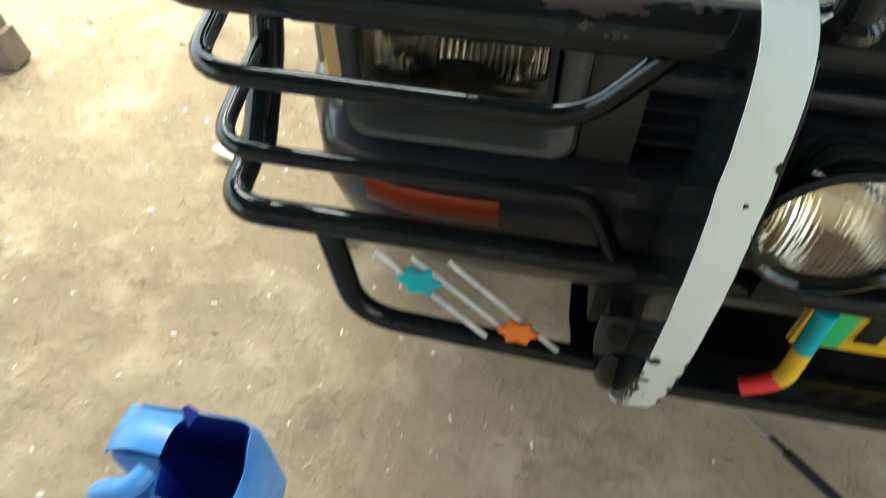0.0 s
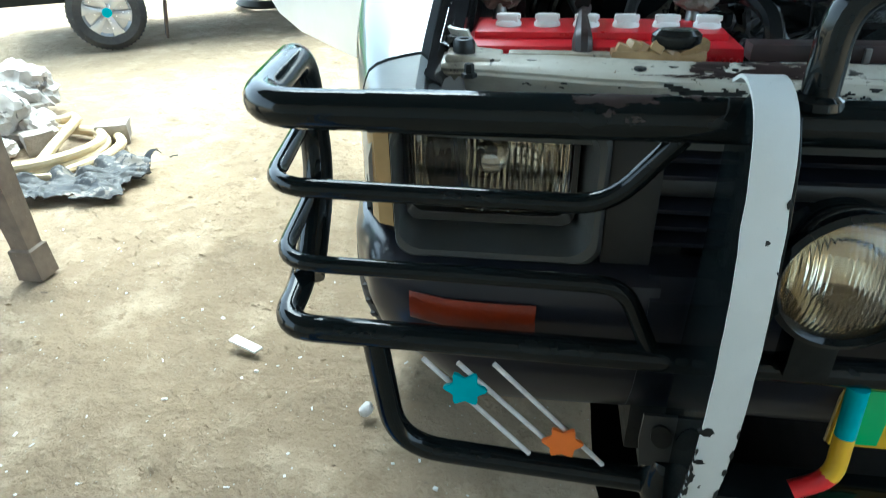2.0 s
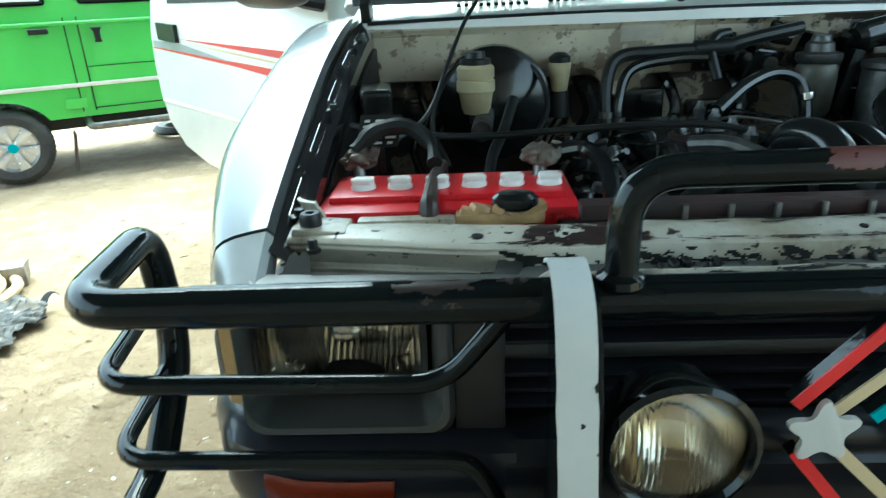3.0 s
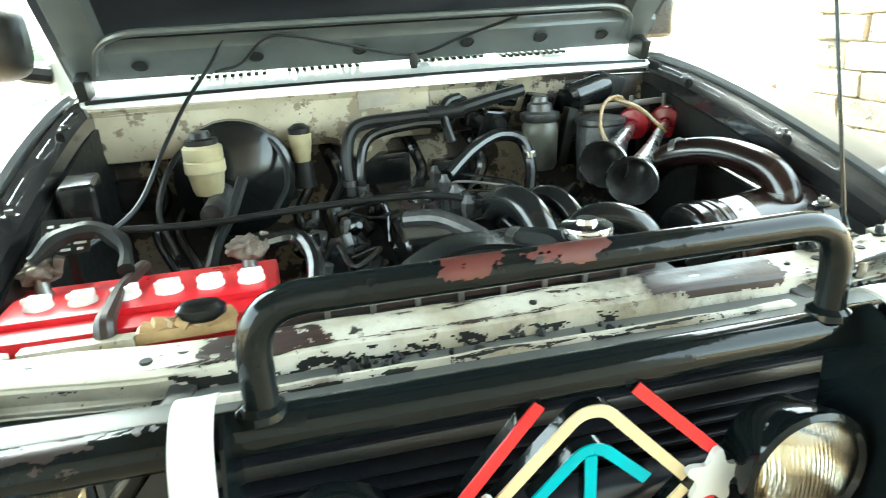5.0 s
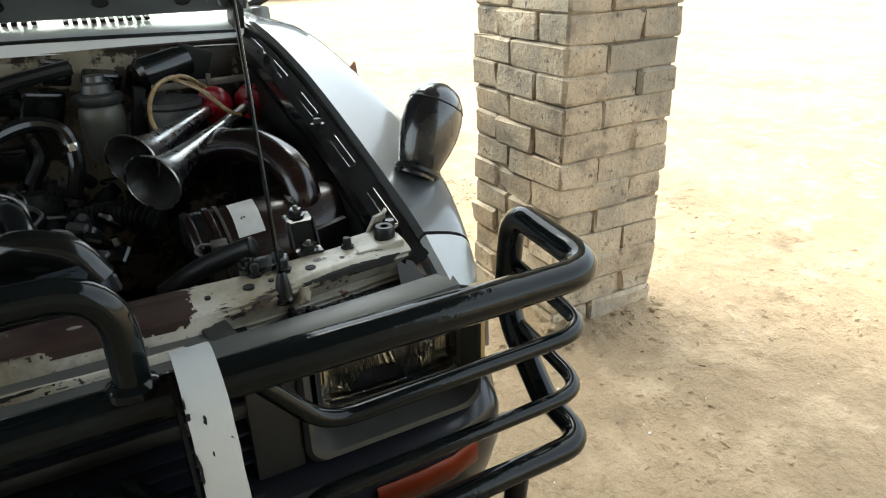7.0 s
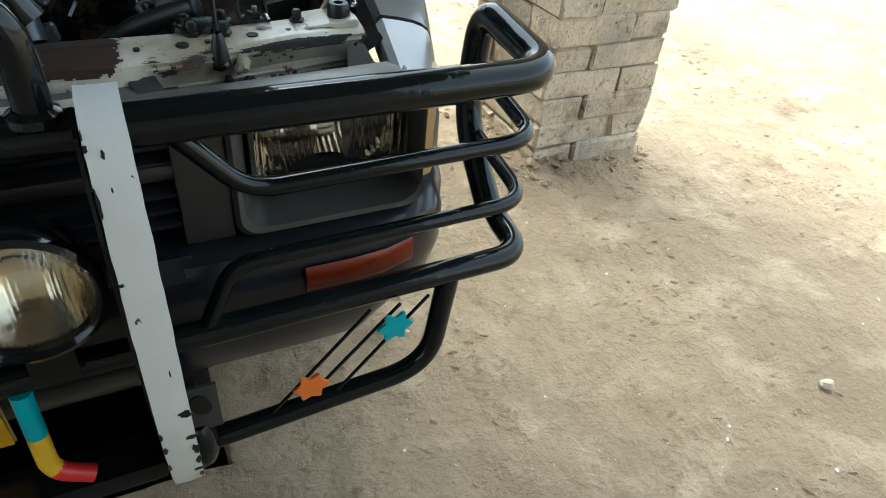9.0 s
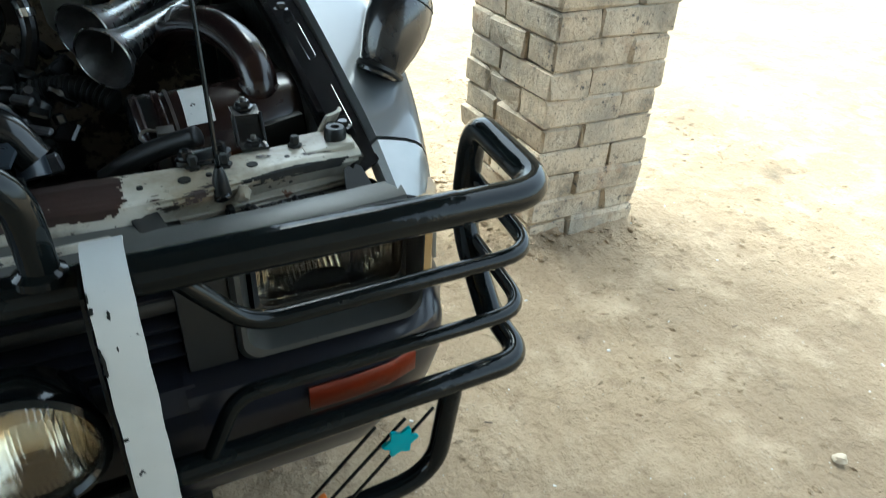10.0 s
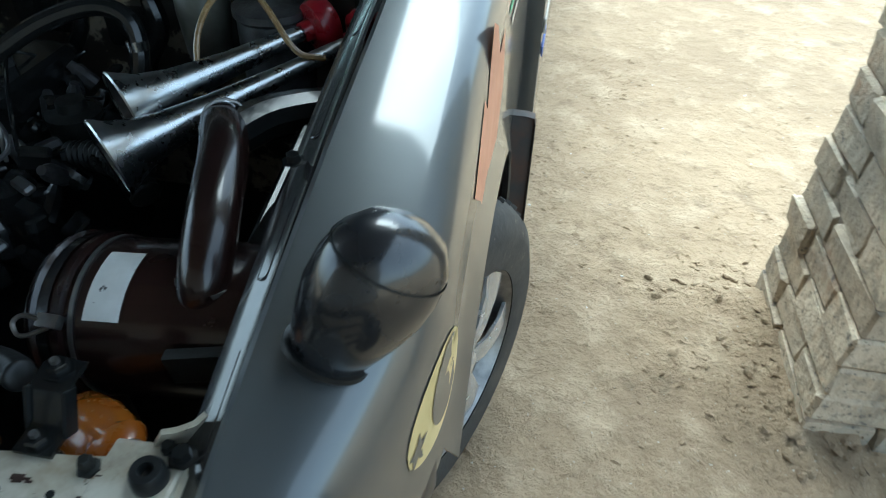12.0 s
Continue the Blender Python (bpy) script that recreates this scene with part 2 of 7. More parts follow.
    loopred=surface("worn_red_primer", (0.105, 0.023, 0.017), (0.058, 0.018, 0.014), 22, (0.3, 0.5), bump=0.2, bscale=60, chips=[((0.010, 0.010, 0.012), 34, 0.62)]),
    hoodframe=surface("dull_teal_grey_paint", (0.060, 0.072, 0.074), (0.085, 0.096, 0.096), 9, (0.25, 0.45), coat=0.5, bump=0.1, bscale=40, fine=((0.10, 0.11, 0.105), 90, 0.68)),
    flange=surface("wet_black_flange_paint", (0.010, 0.010, 0.011), (0.022, 0.022, 0.023), 14, (0.12, 0.3), coat=0.9, bump=0.25, bscale=30, chips=[((0.40, 0.39, 0.36), 40, 0.70)]),
    sack=surface("dusty_grey_sack", (0.50, 0.46, 0.42), (0.30, 0.28, 0.26), 9, (0.7, 0.9), bump=0.6, bscale=60, chips=[((0.10, 0.09, 0.085), 12, 0.62)]),
    sackwhite=surface("dusty_white_sack", (0.72, 0.69, 0.64), (0.55, 0.50, 0.46), 9, (0.6, 0.9), bump=0.6, bscale=60),
    dirtymilk=surface("stained_milky_plastic", (0.105, 0.105, 0.085), (0.050, 0.048, 0.038), 14, (0.3, 0.5), bump=0.1, fine=((0.09, 0.08, 0.06), 60, 0.66)),
    mortar=surface("dusty_mortar", (0.44, 0.38, 0.29), (0.14, 0.115, 0.090), 11, (0.9, 1.0), bump=1.0, bscale=60, dist=0.006),
    plaster=surface("unseen_grey_wall", (0.36, 0.335, 0.30), (0.28, 0.26, 0.225), 2, (0.85, 0.95), bump=0.4, bscale=30),
    roofing=surface("old_roof_boards", (0.075, 0.066, 0.057), (0.045, 0.040, 0.035), 3, (0.8, 0.95), bump=0.4, bscale=30),
    # pit walls and floor, much darker than the earth
    pit=surface("dark_pit_wall", (0.035, 0.030, 0.026), (0.018, 0.016, 0.014), 5, (0.6, 0.9), bump=0.6, bscale=30),
    decalred=surface("red_stripe", (0.62, 0.03, 0.04), (0.55, 0.03, 0.04), 8, (0.3, 0.5)),
    decalgrey=surface("grey_stripe", (0.30, 0.33, 0.36), (0.26, 0.28, 0.31), 8, (0.3, 0.5)),
    decalpeach=surface("peach_decal", (0.62, 0.31, 0.19), (0.54, 0.25, 0.15), 12, (0.4, 0.6), chips=[((0.07, 0.06, 0.055), 30, 0.70)]),
    decalyellow=surface("pale_yellow_decal", (0.60, 0.49, 0.24), (0.52, 0.41, 0.18), 12, (0.4, 0.6)),
    decalgreen=surface("green_stripe", (0.06, 0.50, 0.24), (0.05, 0.42, 0.20), 12, (0.4, 0.6)),
    decalwhite=surface("white_stripe", (0.66, 0.63, 0.56), (0.58, 0.55, 0.48), 12, (0.4, 0.6)),
    decalblue=surface("blue_stripe", (0.05, 0.13, 0.50), (0.04, 0.10, 0.42), 12, (0.4, 0.6)),
    paleblue=surface("faded_blue_paint", (0.42, 0.50, 0.60), (0.36, 0.44, 0.54), 3, (0.4, 0.6), bump=0.05),
    plategreen=surface("plate_green", (0.05, 0.45, 0.14), (0.04, 0.38, 0.12), 12, (0.3, 0.5)),
    terminal=surface("corroded_terminal", (0.060, 0.040, 0.028), (0.15, 0.12, 0.095), 60, (0.4, 0.75), metal=0.2, bump=0.8, bscale=90, fine=((0.30, 0.28, 0.25), 150, 0.66)),
    rusty=surface("rusted_flap", (0.045, 0.042, 0.040), (0.10, 0.048, 0.026), 12, (0.5, 0.7), bump=0.3),
)


def glass(name, tint, rough):
    m = bpy.data.materials.new(name)
    m.use_nodes = True
    b = m.node_tree.nodes["Principled BSDF"]
    b.inputs["Base Color"].default_value = (*tint, 1)
    b.inputs["Roughness"].default_value, b.inputs["Transmission Weight"].default_value, b.inputs["IOR"].default_value = rough, 1.0, 1.45
    return m


M["glass"] = glass("lamp_glass", (0.93, 0.93, 0.90), 0.03)
nt = M["glass"].node_tree
wave, bump_node, tco = nt.nodes.new("ShaderNodeTexWave"), nt.nodes.new("ShaderNodeBump"), nt.nodes.new("ShaderNodeTexCoord")
wave.inputs["Scale"].default_value, wave.inputs["Distortion"].default_value = 75.0, 0.3
bump_node.inputs["Strength"].default_value, bump_node.inputs["Distance"].default_value = 0.22, 0.002
nt.links.new(tco.outputs["Object"], wave.inputs["Vector"])
nt.links.new(wave.outputs["Fac"], bump_node.inputs["Height"])
nt.links.new(bump_node.outputs["Normal"], nt.nodes["Principled BSDF"].inputs["Normal"])
M["headglass"] = glass("headlight_glass", (0.93, 0.93, 0.90), 0.02)
M["pane"] = glass("window_glass", (0.62, 0.78, 0.72), 0.0)


def dirt_material():
    """Dry trodden earth: pale dust, damp stains, grit."""
    m = bpy.data.materials.new("trodden_earth")
    m.use_nodes = True
    nt = m.node_tree
    b = nt.nodes["Principled BSDF"]
    big, mid, small = noise_node(nt, 0.9, 6), noise_node(nt, 6.0, 8, 0.65), noise_node(nt, 60.0, 6, 0.7)
    col = mix_node(nt, ramp_node(nt, big.outputs["Fac"], 0.38, 0.62), (0.385, 0.290, 0.188), (0.280, 0.209, 0.136))
    col = mix_node(nt, ramp_node(nt, mid.outputs["Fac"], 0.50, 0.72), col, (0.475, 0.372, 0.255))
    stain = noise_node(nt, 3.3, 7, 0.7)
    col = mix_node(nt, ramp_node(nt, stain.outputs["Fac"], 0.58, 0.72), col, (0.182, 0.137, 0.090))
    col = mix_node(nt, ramp_node(nt, small.outputs["Fac"], 0.62, 0.80), col, (0.190, 0.150, 0.105))
    scuff = noise_node(nt, 17.0, 9, 0.75)
    col = mix_node(nt, ramp_node(nt, scuff.outputs["Fac"], 0.55, 0.63), col, (0.285, 0.212, 0.136))
    speck = noise_node(nt, 130.0, 2, 0.5)
    col = mix_node(nt, ramp_node(nt, speck.outputs["Fac"], 0.71, 0.74), col, (0.46, 0.42, 0.35))
    nt.links.new(col, b.inputs["Base Color"])
    b.inputs["Roughness"].default_value, b.inputs["Specular IOR Level"].default_value = 0.93, 0.2
    prev = None
    for source, d in ((small, 0.0042), (scuff, 0.020), (mid, 0.085)):
        bp = nt.nodes.new("ShaderNodeBump")
        bp.inputs["Strength"].default_value, bp.inputs["Distance"].default_value = 0.7, d
        nt.links.new(source.outputs["Fac"], bp.inputs["Height"])
        if prev:
            nt.links.new(prev.outputs["Normal"], bp.inputs["Normal"])
        prev = bp
    nt.links.new(prev.outputs["Normal"], b.inputs["Normal"])
    return m


M["dirt"] = dirt_material()


# ---------------------------------------------------------------- mesh tools
def fillet_path(pts, radius, steps=6):
    """A polyline with its inner corners rounded; radius: one number or one for each inner corner."""
    pts = [Vector(p) for p in pts]
    radii = radius if isinstance(radius, (list, tuple)) else [radius] * (len(pts) - 2)
    out = [pts[0]]
    for a, b, c, r in zip(pts, pts[1:], pts[2:], radii):
        u, v = (a - b), (c - b)
        d = min(r, u.length * 0.49, v.length * 0.49)
        p, q = b + u.normalized() * d, b + v.normalized() * d
        for k in range(steps + 1):
            t = k / steps
            out.append(p * (1 - t) ** 2 + b * 2 * t * (1 - t) + q * t * t)
    return out + [pts[-1]]


def spline(pts, n=8):
    """A smooth curve through points."""
    p = [Vector(v) for v in pts]
    p = [p[0] * 2 - p[1]] + p + [p[-1] * 2 - p[-2]]
    out = []
    for a, b, c, d in zip(p, p[1:], p[2:], p[3:]):
        for k in range(n):
            t = k / n
            out.append(0.5 * (2 * b + (c - a) * t + (2 * a - 5 * b + 4 * c - d) * t * t + (3 * b - a - 3 * c + d) * t ** 3))
    return out + [p[-2]]


def add_tube(bm, path, r, seg=12, caps=True, lumps=0.0):
    """A round bar along a path; r: one radius, or one for each point."""
    path = [Vector(p) for p in path]
    keep = [path[0]]
    for p in path[1:]:
        if (p - keep[-1]).length > 1e-5:
            keep.append(p)
    radii = r if isinstance(r, (list, tuple)) and len(r) == len(keep) else [r if isinstance(r, float) else r[0]] * len(keep)
    up, rings = None, []
    for i, p in enumerate(keep):
        d = (keep[min(i + 1, len(keep) - 1)] - keep[max(i - 1, 0)]).normalized()
        if up is None:
            up = d.orthogonal().normalized()
        up = (up - d * up.dot(d)).normalized()
        side = d.cross(up)
        k = radii[i] * (1 + lumps * noise.noise(p * 30))
        rings.append([bm.verts.new(p + (up * math.cos(a) + side * math.sin(a)) * k) for a in (2 * math.pi * j / seg for j in range(seg))])
    for a, b in zip(rings, rings[1:]):
        for j in range(seg):
            bm.faces.new((a[j], a[(j + 1) % seg], b[(j + 1) % seg], b[j]))
    if caps:
        bm.faces.new(rings[0][::-1])
        bm.faces.new(rings[-1])
    return bm


def add_box(bm, c, s, bevel=0.0, rot=(0, 0, 0), segments=2):
    m = pose(*c, *rot) @ Matrix.Diagonal((*s, 1))
    made = bmesh.ops.create_cube(bm, size=1, matrix=m)["verts"]
    if bevel:
        edges = list({e for v in made for e in v.link_edges})
        bmesh.ops.bevel(bm, geom=edges, offset=bevel, segments=segments, profile=0.7, affect="EDGES")
    return bm


def add_lathe(bm, profile, m, seg=24, squash=1.0, close=False):
    """Turns (radius, height) pairs round the local z axis of m."""
    rings = []
    for r, h in profile:
        if r < 1e-6:
            rings.append([bm.verts.new(m @ Vector((0, 0, h)))])
        else:
            rings.append([bm.verts.new(m @ Vector((r * math.cos(a), r * squash * math.sin(a), h))) for a in (2 * math.pi * j / seg for j in range(seg))])
    for a, b in zip(rings, rings[1:]):
        for j in range(seg):
            k = (j + 1) % seg
            quad = [a[0]] if len(a) == 1 else [a[j], a[k]]
            quad += [b[0]] if len(b) == 1 else [b[k], b[j]]
            if len(quad) > 2:
                bm.faces.new(quad)
    return bm


def add_prism(bm, outline, depth, m, bevel=0.0):
    """A flat outline in the local xy plane of m, given thickness along z."""
    front = [bm.verts.new(m @ Vector((x, y, depth))) for x, y in outline]
    back = [bm.verts.new(m @ Vector((x, y, 0))) for x, y in outline]
    n = len(outline)
    faces = [bm.faces.new(front), bm.faces.new(back[::-1])]
    for i in range(n):
        faces.append(bm.faces.new((back[i], back[(i + 1) % n], front[(i + 1) % n], front[i])))
    if bevel:
        bmesh.ops.bevel(bm, geom=list({e for e in faces[0].edges}), offset=bevel, segments=2, profile=0.7, affect="EDGES")
    return bm


def add_loft(bm, rows, closed=False, caps=False, thick=0.0):
    """A sheet through rows of points; closed: each row is a ring."""
    vs = [[bm.verts.new(p) for p in row] for row in rows]
    faces = []
    for a, b in zip(vs, vs[1:]):
        n = len(a)
        for j in range(n if closed else n - 1):
            k = (j + 1) % n
            faces.append(bm.faces.new((a[j], a[k], b[k], b[j])))
    if caps:
        faces.append(bm.faces.new(vs[0][::-1]))
        faces.append(bm.faces.new(vs[-1]))
    if thick:
        bmesh.ops.recalc_face_normals(bm, faces=faces)
        bmesh.ops.solidify(bm, geom=faces, thickness=thick)
    return bm


def B():
    return bmesh.new()


def part(name, bm, material, parent=None, label="", sharp=35):
    """Links a bmesh as one mesh object, under a thing or a part if one is given."""
    bmesh.ops.recalc_face_normals(bm, faces=bm.faces)
    for f in bm.faces:
        f.smooth = True
    for e in bm.edges:
        if len(e.link_faces) == 2 and e.calc_face_angle(0) > radians(sharp):
            e.smooth = False
    me = bpy.data.meshes.new(name)
    bm.to_mesh(me)
    bm.free()
    me.materials.append(material)
    ob = new(name, me)
    if parent:
        ob.parent = parent
    if label:
        ob["label"] = label
    return ob


def thing(name, label, category, group="", kind="", at=(0, 0, 0)):
    e = tagged(new(name), label, category, group, kind)
    e.empty_display_size = 0.1
    e.location = at
    return e


def star_outline(n, r1, r2, turn=0.0, steps=3):
    """A soft star: n rounded tips of radius r1 over hollows of radius r2."""
    out = []
    k = n * 2 * steps
    for i in range(k):
        a = 2 * math.pi * i / k + turn
        w = 0.5 + 0.5 * math.cos(n * (a - turn))
        r = r2 + (r1 - r2) * w ** 1.3
        out.append((r * math.cos(a), r * math.sin(a)))
    return out




def facing(x, y, z):
    """A plane that stands in world xz at y; its thickness runs towards the front (-y)."""
    return Matrix.Translation((x, y, z)) @ Matrix(((1, 0, 0, 0), (0, 0, -1, 0), (0, 1, 0, 0), (0, 0, 0, 1)))

# ---------------------------------------------------------------- ground, pit, shed
PIT = (-0.325, 0.345, 0.235, 2.6)


def ground_height(x, y):
    p = Vector((x, y, 0))
    h = 0.010 * noise.noise(p * 1.3) + 0.009 * noise.noise(p * 4.0) + 0.0065 * noise.noise(p * 11.0) + 0.0035 * noise.noise(p * 24.0)
    h += 0.012 * max(0.0, noise.noise(p * 2.3 + Vector((7, 3, 0)))) * min(1.0, max(0.0, (abs(x) - 0.8)))
    # wind-blown heap at the pillar's foot
    d = max(abs(x - 1.53) - 0.19, 0) ** 2 + max(abs(y - 1.07) - 0.19, 0) ** 2
    side = 1.0 if x < 1.45 else 0.45
    return h + 0.10 * side * math.exp(-math.sqrt(d) / 0.085) * (0.7 + 0.4 * noise.noise(p * 7) + 0.15 * noise.noise(p * 25)) - 0.012


def build_ground():
    def axis(lo, hi, step, reach, edges):
        a = list(np.arange(lo, hi + 1e-6, step))
        a = [v for v in a if all(abs(v - e) > step * 0.45 for e in edges)] + list(edges)
        x = 0.08
        while a and max(a) < reach:
            a.append(max(a) + x)
            x *= 1.5
        x = 0.08
        while min(a) > -reach:
            a.append(min(a) - x)
            x *= 1.5
        return sorted(a)

    xs, ys = axis(-2.6, 2.7, 0.02, 900, PIT[:2]), axis(-0.9, 2.7, 0.02, 900, PIT[2:])
    bm = B()
    grid = []
    for y in ys:
        row = []
        for x in xs:
            far = max(abs(x), abs(y))
            h = ground_height(x, y) if far < 30 else 0.0
            gx, gy = x, y
            on_edge = (abs(x - PIT[0]) < 1e-6 or abs(x - PIT[1]) < 1e-6 or abs(y - PIT[2]) < 1e-6) and PIT[0] - 1e-6 <= x <= PIT[1] + 1e-6 and PIT[2] - 1e-6 <= y <= PIT[3] + 1e-6
            if on_edge:
                gx += 0.012 * noise.noise(Vector((x * 9, y * 9, 4)))
                gy += 0.012 * noise.noise(Vector((x * 9, y * 9, 8)))
                h -= 0.006
            row.append(bm.verts.new((gx, gy, h)))
        grid.append(row)
    for j in range(len(ys) - 1):
        for i in range(len(xs) - 1):
            cx, cy = (xs[i] + xs[i + 1]) / 2, (ys[j] + ys[j + 1]) / 2
            if PIT[0] < cx < PIT[1] and PIT[2] < cy < PIT[3]:
                continue
            bm.faces.new((grid[j][i], grid[j][i + 1], grid[j + 1][i + 1], grid[j + 1][i]))
    tagged(part("ground", bm, M["dirt"], sharp=80), "dry trodden earth yard with dust, grit and stains", "ground", kind="structure")
    x0, x1, y0, y1 = PIT
    bm = B()
    for c, s in (((x0 - 0.06, (y0 + y1) / 2, -0.65), (0.1, y1 - y0 + 0.3, 1.2)), ((x1 + 0.06, (y0 + y1) / 2, -0.65), (0.1, y1 - y0 + 0.3, 1.2)), (((x0 + x1) / 2, y0 - 0.06, -0.65), (x1 - x0, 0.1, 1.2)), (((x0 + x1) / 2, y1 + 0.06, -0.65), (x1 - x0, 0.1, 1.2)), (((x0 + x1) / 2, (y0 + y1) / 2, -1.3), (x1 - x0 + 0.2, y1 - y0 + 0.3, 0.1))):
        add_box(bm, c, s)
    tagged(part("inspection_pit", bm, M["pit"]), "dark-walled inspection pit cut into the earth floor", "pit", kind="structure")
    bm = B()
    for c, s in (((x0 - 0.012, 1.4, -0.080), (0.03, 2.3, 0.09)), ((x1 + 0.012, 1.4, -0.080), (0.03, 2.3, 0.09)), ((0, y0 - 0.012, -0.080), (0.70, 0.03, 0.09))):
        add_box(bm, c, s, 0.006)
    tagged(part("pit_kerb", bm, M["dirt"]), "crumbled concrete lip of the inspection pit", "kerb", kind="structure")


build_ground()

bm = add_box(B(), (-1.10, -0.70, 3.30), (6.0, 4.8, 0.08))
for k in range(6):
    add_box(bm, (-1.10, -2.9 + k * 0.90, 3.20), (6.0, 0.10, 0.12))
tagged(part("ceiling", bm, M["roofing"]), "dark boarded shed roof on rafters", "ceiling", kind="structure")
# Unseen wall added behind the camera; it dims the light on the truck's front.
tagged(part("wall_back", add_box(B(), (-1.10, -3.02, 1.62), (6.0, 0.14, 3.28), 0.01), M["plaster"]), "unseen stained grey wall added to darken the truck's front", "wall", kind="structure")

# ---------------------------------------------------------------- bull bar
YB = 0.03
bull = thing("bull_bar", "black enamelled tubular bull bar with white uprights and painted stars", "bull bar", at=(0, 0, 0))


def build_bull_bar():
    top = B()
    add_tube(top, [(-0.60, YB, 0.742), (0.60, YB, 0.742)], 0.0185, 18)
    part("top_tube", top, M["bar"], bull)
    for s in (-1, 1):
        def X(pts):
            return [(s * x, y, z) for x, y, z in pts]
        hoop = fillet_path(X([(0.598, YB, 0.742), (0.704, YB, 0.742), (0.718, 0.205, 0.748), (0.715, 0.215, 0.60), (0.702, 0.10, 0.525)]), [0.045, 0.045, 0.06], 8)
        part("end_hoop", add_tube(B(), hoop, 0.0175, 16), M["bar"], bull)
        low = fillet_path(X([(0.714, 0.165, 0.555), (0.712, 0.105, 0.515), (0.711, YB, 0.508), (0.28, YB, 0.503)]), [0.03, 0.055], 8)
        part("lower_tube", add_tube(B(), low, 0.0145, 16), M["bar"], bull)
        t1 = fillet_path(X([(0.343, YB, 0.728), (0.395, YB, 0.664), (0.700, YB, 0.668), (0.722, 0.205, 0.672)]), [0.03, 0.04], 6)
        part("cross_tube", add_tube(B(), t1, 0.0092, 12), M["bar"], bull)
        t2 = fillet_path(X([(0.338, YB, 0.508), (0.372, YB, 0.583), (0.702, YB, 0.587), (0.718, 0.195, 0.592)]), [0.025, 0.04], 6)
        part("cross_tube", add_tube(B(), t2, 0.0088, 12), M["bar"], bull)
        lo = fillet_path(X([(0.612, YB, 0.500), (0.596, YB, 0.352), (0.28, YB, 0.330)]), [0.055], 8)
        part("bottom_loop", add_tube(B(), lo, 0.0135, 16), M["bar"], bull)
        # side plates of the upright, with the painted strip on their front edge
        prof = [(0.012, 0.771), (-0.016, 0.761), (-0.033, 0.735), (-0.045, 0.69), (-0.056, 0.62), (-0.058, 0.53), (-0.050, 0.45), (-0.030, 0.375), (0.000, 0.325), (0.030, 0.300), (0.055, 0.325), (0.065, 0.38), (0.060, 0.50), (0.052, 0.60), (0.052, 0.74)]
        for side, x in (("outer", 0.304), ("inner", 0.278)):
            bm = B()
            add_prism(bm, prof, 0.003, Matrix.Translation((s * x, 0, 0)) @ Matrix(((0, 0, -s, 0), (1, 0, 0, 0), (0, 1, 0, 0), (0, 0, 0, 1))), 0.001)
            part("upright_plate", bm, M["bar"], bull)
        rows = []
        pts = spline([Vector((0.045, 0.768, 0)), Vector((0.024, 0.7775, 0)), Vector((0.002, 0.7765, 0)), Vector((-0.021, 0.764, 0)), Vector((-0.037, 0.737, 0)), Vector((-0.049, 0.69, 0)), Vector((-0.060, 0.62, 0)), Vector((-0.062, 0.53, 0)), Vector((-0.054, 0.45, 0)), Vector((-0.034, 0.375, 0)), Vector((-0.004, 0.321, 0)), Vector((0.020, 0.299, 0))], 6)
        for p in pts:
            drift = 0.006 * max(0.0, (0.70 - p.y) / 0.4)
            w0 = 0.0009 * noise.noise(Vector((s * 3, p.y * 40, 1)))
            rows.append([(s * (0.310 - drift + w0), p.x, p.y), (s * (0.2955 - drift), p.x - 0.0012, p.y), (s * (0.2805 - drift - w0), p.x, p.y)])
        part("upright_strip", add_loft(B(), rows, thick=-0.003), M["strip"], bull, "white painted strip, chipped along its edges")
        rc = random.Random(5 + s)
        for k in range(19):
            i = rc.randrange(18, len(pts) - 4) if k > 4 else len(pts) - 4 - 3 * k
            p, side = pts[i], rc.choice((-1, 1)) if k < 16 else 0
            w, h = rc.uniform(0.0006, 0.0026), rc.uniform(0.001, 0.006) * (1.4 if p.y < 0.45 else 1.0)
            if k < 9:
                # ragged bites near the lower end
                i = min(range(len(pts)), key=lambda j: abs(pts[j].y - (0.500, 0.466, 0.436, 0.414, 0.386, 0.360, 0.480, 0.450, 0.410)[k]))
                p, side = pts[min(i, len(pts) - 2)], -1 if k > 5 else 1
                i = min(i, len(pts) - 2)
                w, h = ((0.0068, 0.0052), (0.0062, 0.0034), (0.0034, 0.0110), (0.0030, 0.0095), (0.0052, 0.0046), (0.0024, 0.0100), (0.0014, 0.0070), (0.0022, 0.0060), (0.0016, 0.0090))[k]
            drift = 0.006 * max(0.0, (0.70 - p.y) / 0.4)
            xc = 0.2953 - drift + side * (0.0152 - w * 0.7) + (rc.uniform(-0.006, 0.006) if side == 0 else 0)
            d = (pts[i + 1] - pts[i - 1]).normalized()
            m = Matrix.Translation((s * xc, p.x, p.y)) @ Matrix(((1, 0, 0, 0), (0, d.x, d.y, 0), (0, d.y, -d.x, 0), (0, 0, 0, 1)))
            part("paint_chip", add_prism(B(), [(w * rc.uniform(0.55, 1.2) * math.cos(a), h * rc.uniform(0.55, 1.2) * math.sin(a)) for a in np.linspace(0, 5.8, 13)], 0.0040, m), M["black"], bull, "black chip in the white paint")
        # three painted rods with two wavy stars between lower tube and bottom loop
        yr = YB - 0.0175
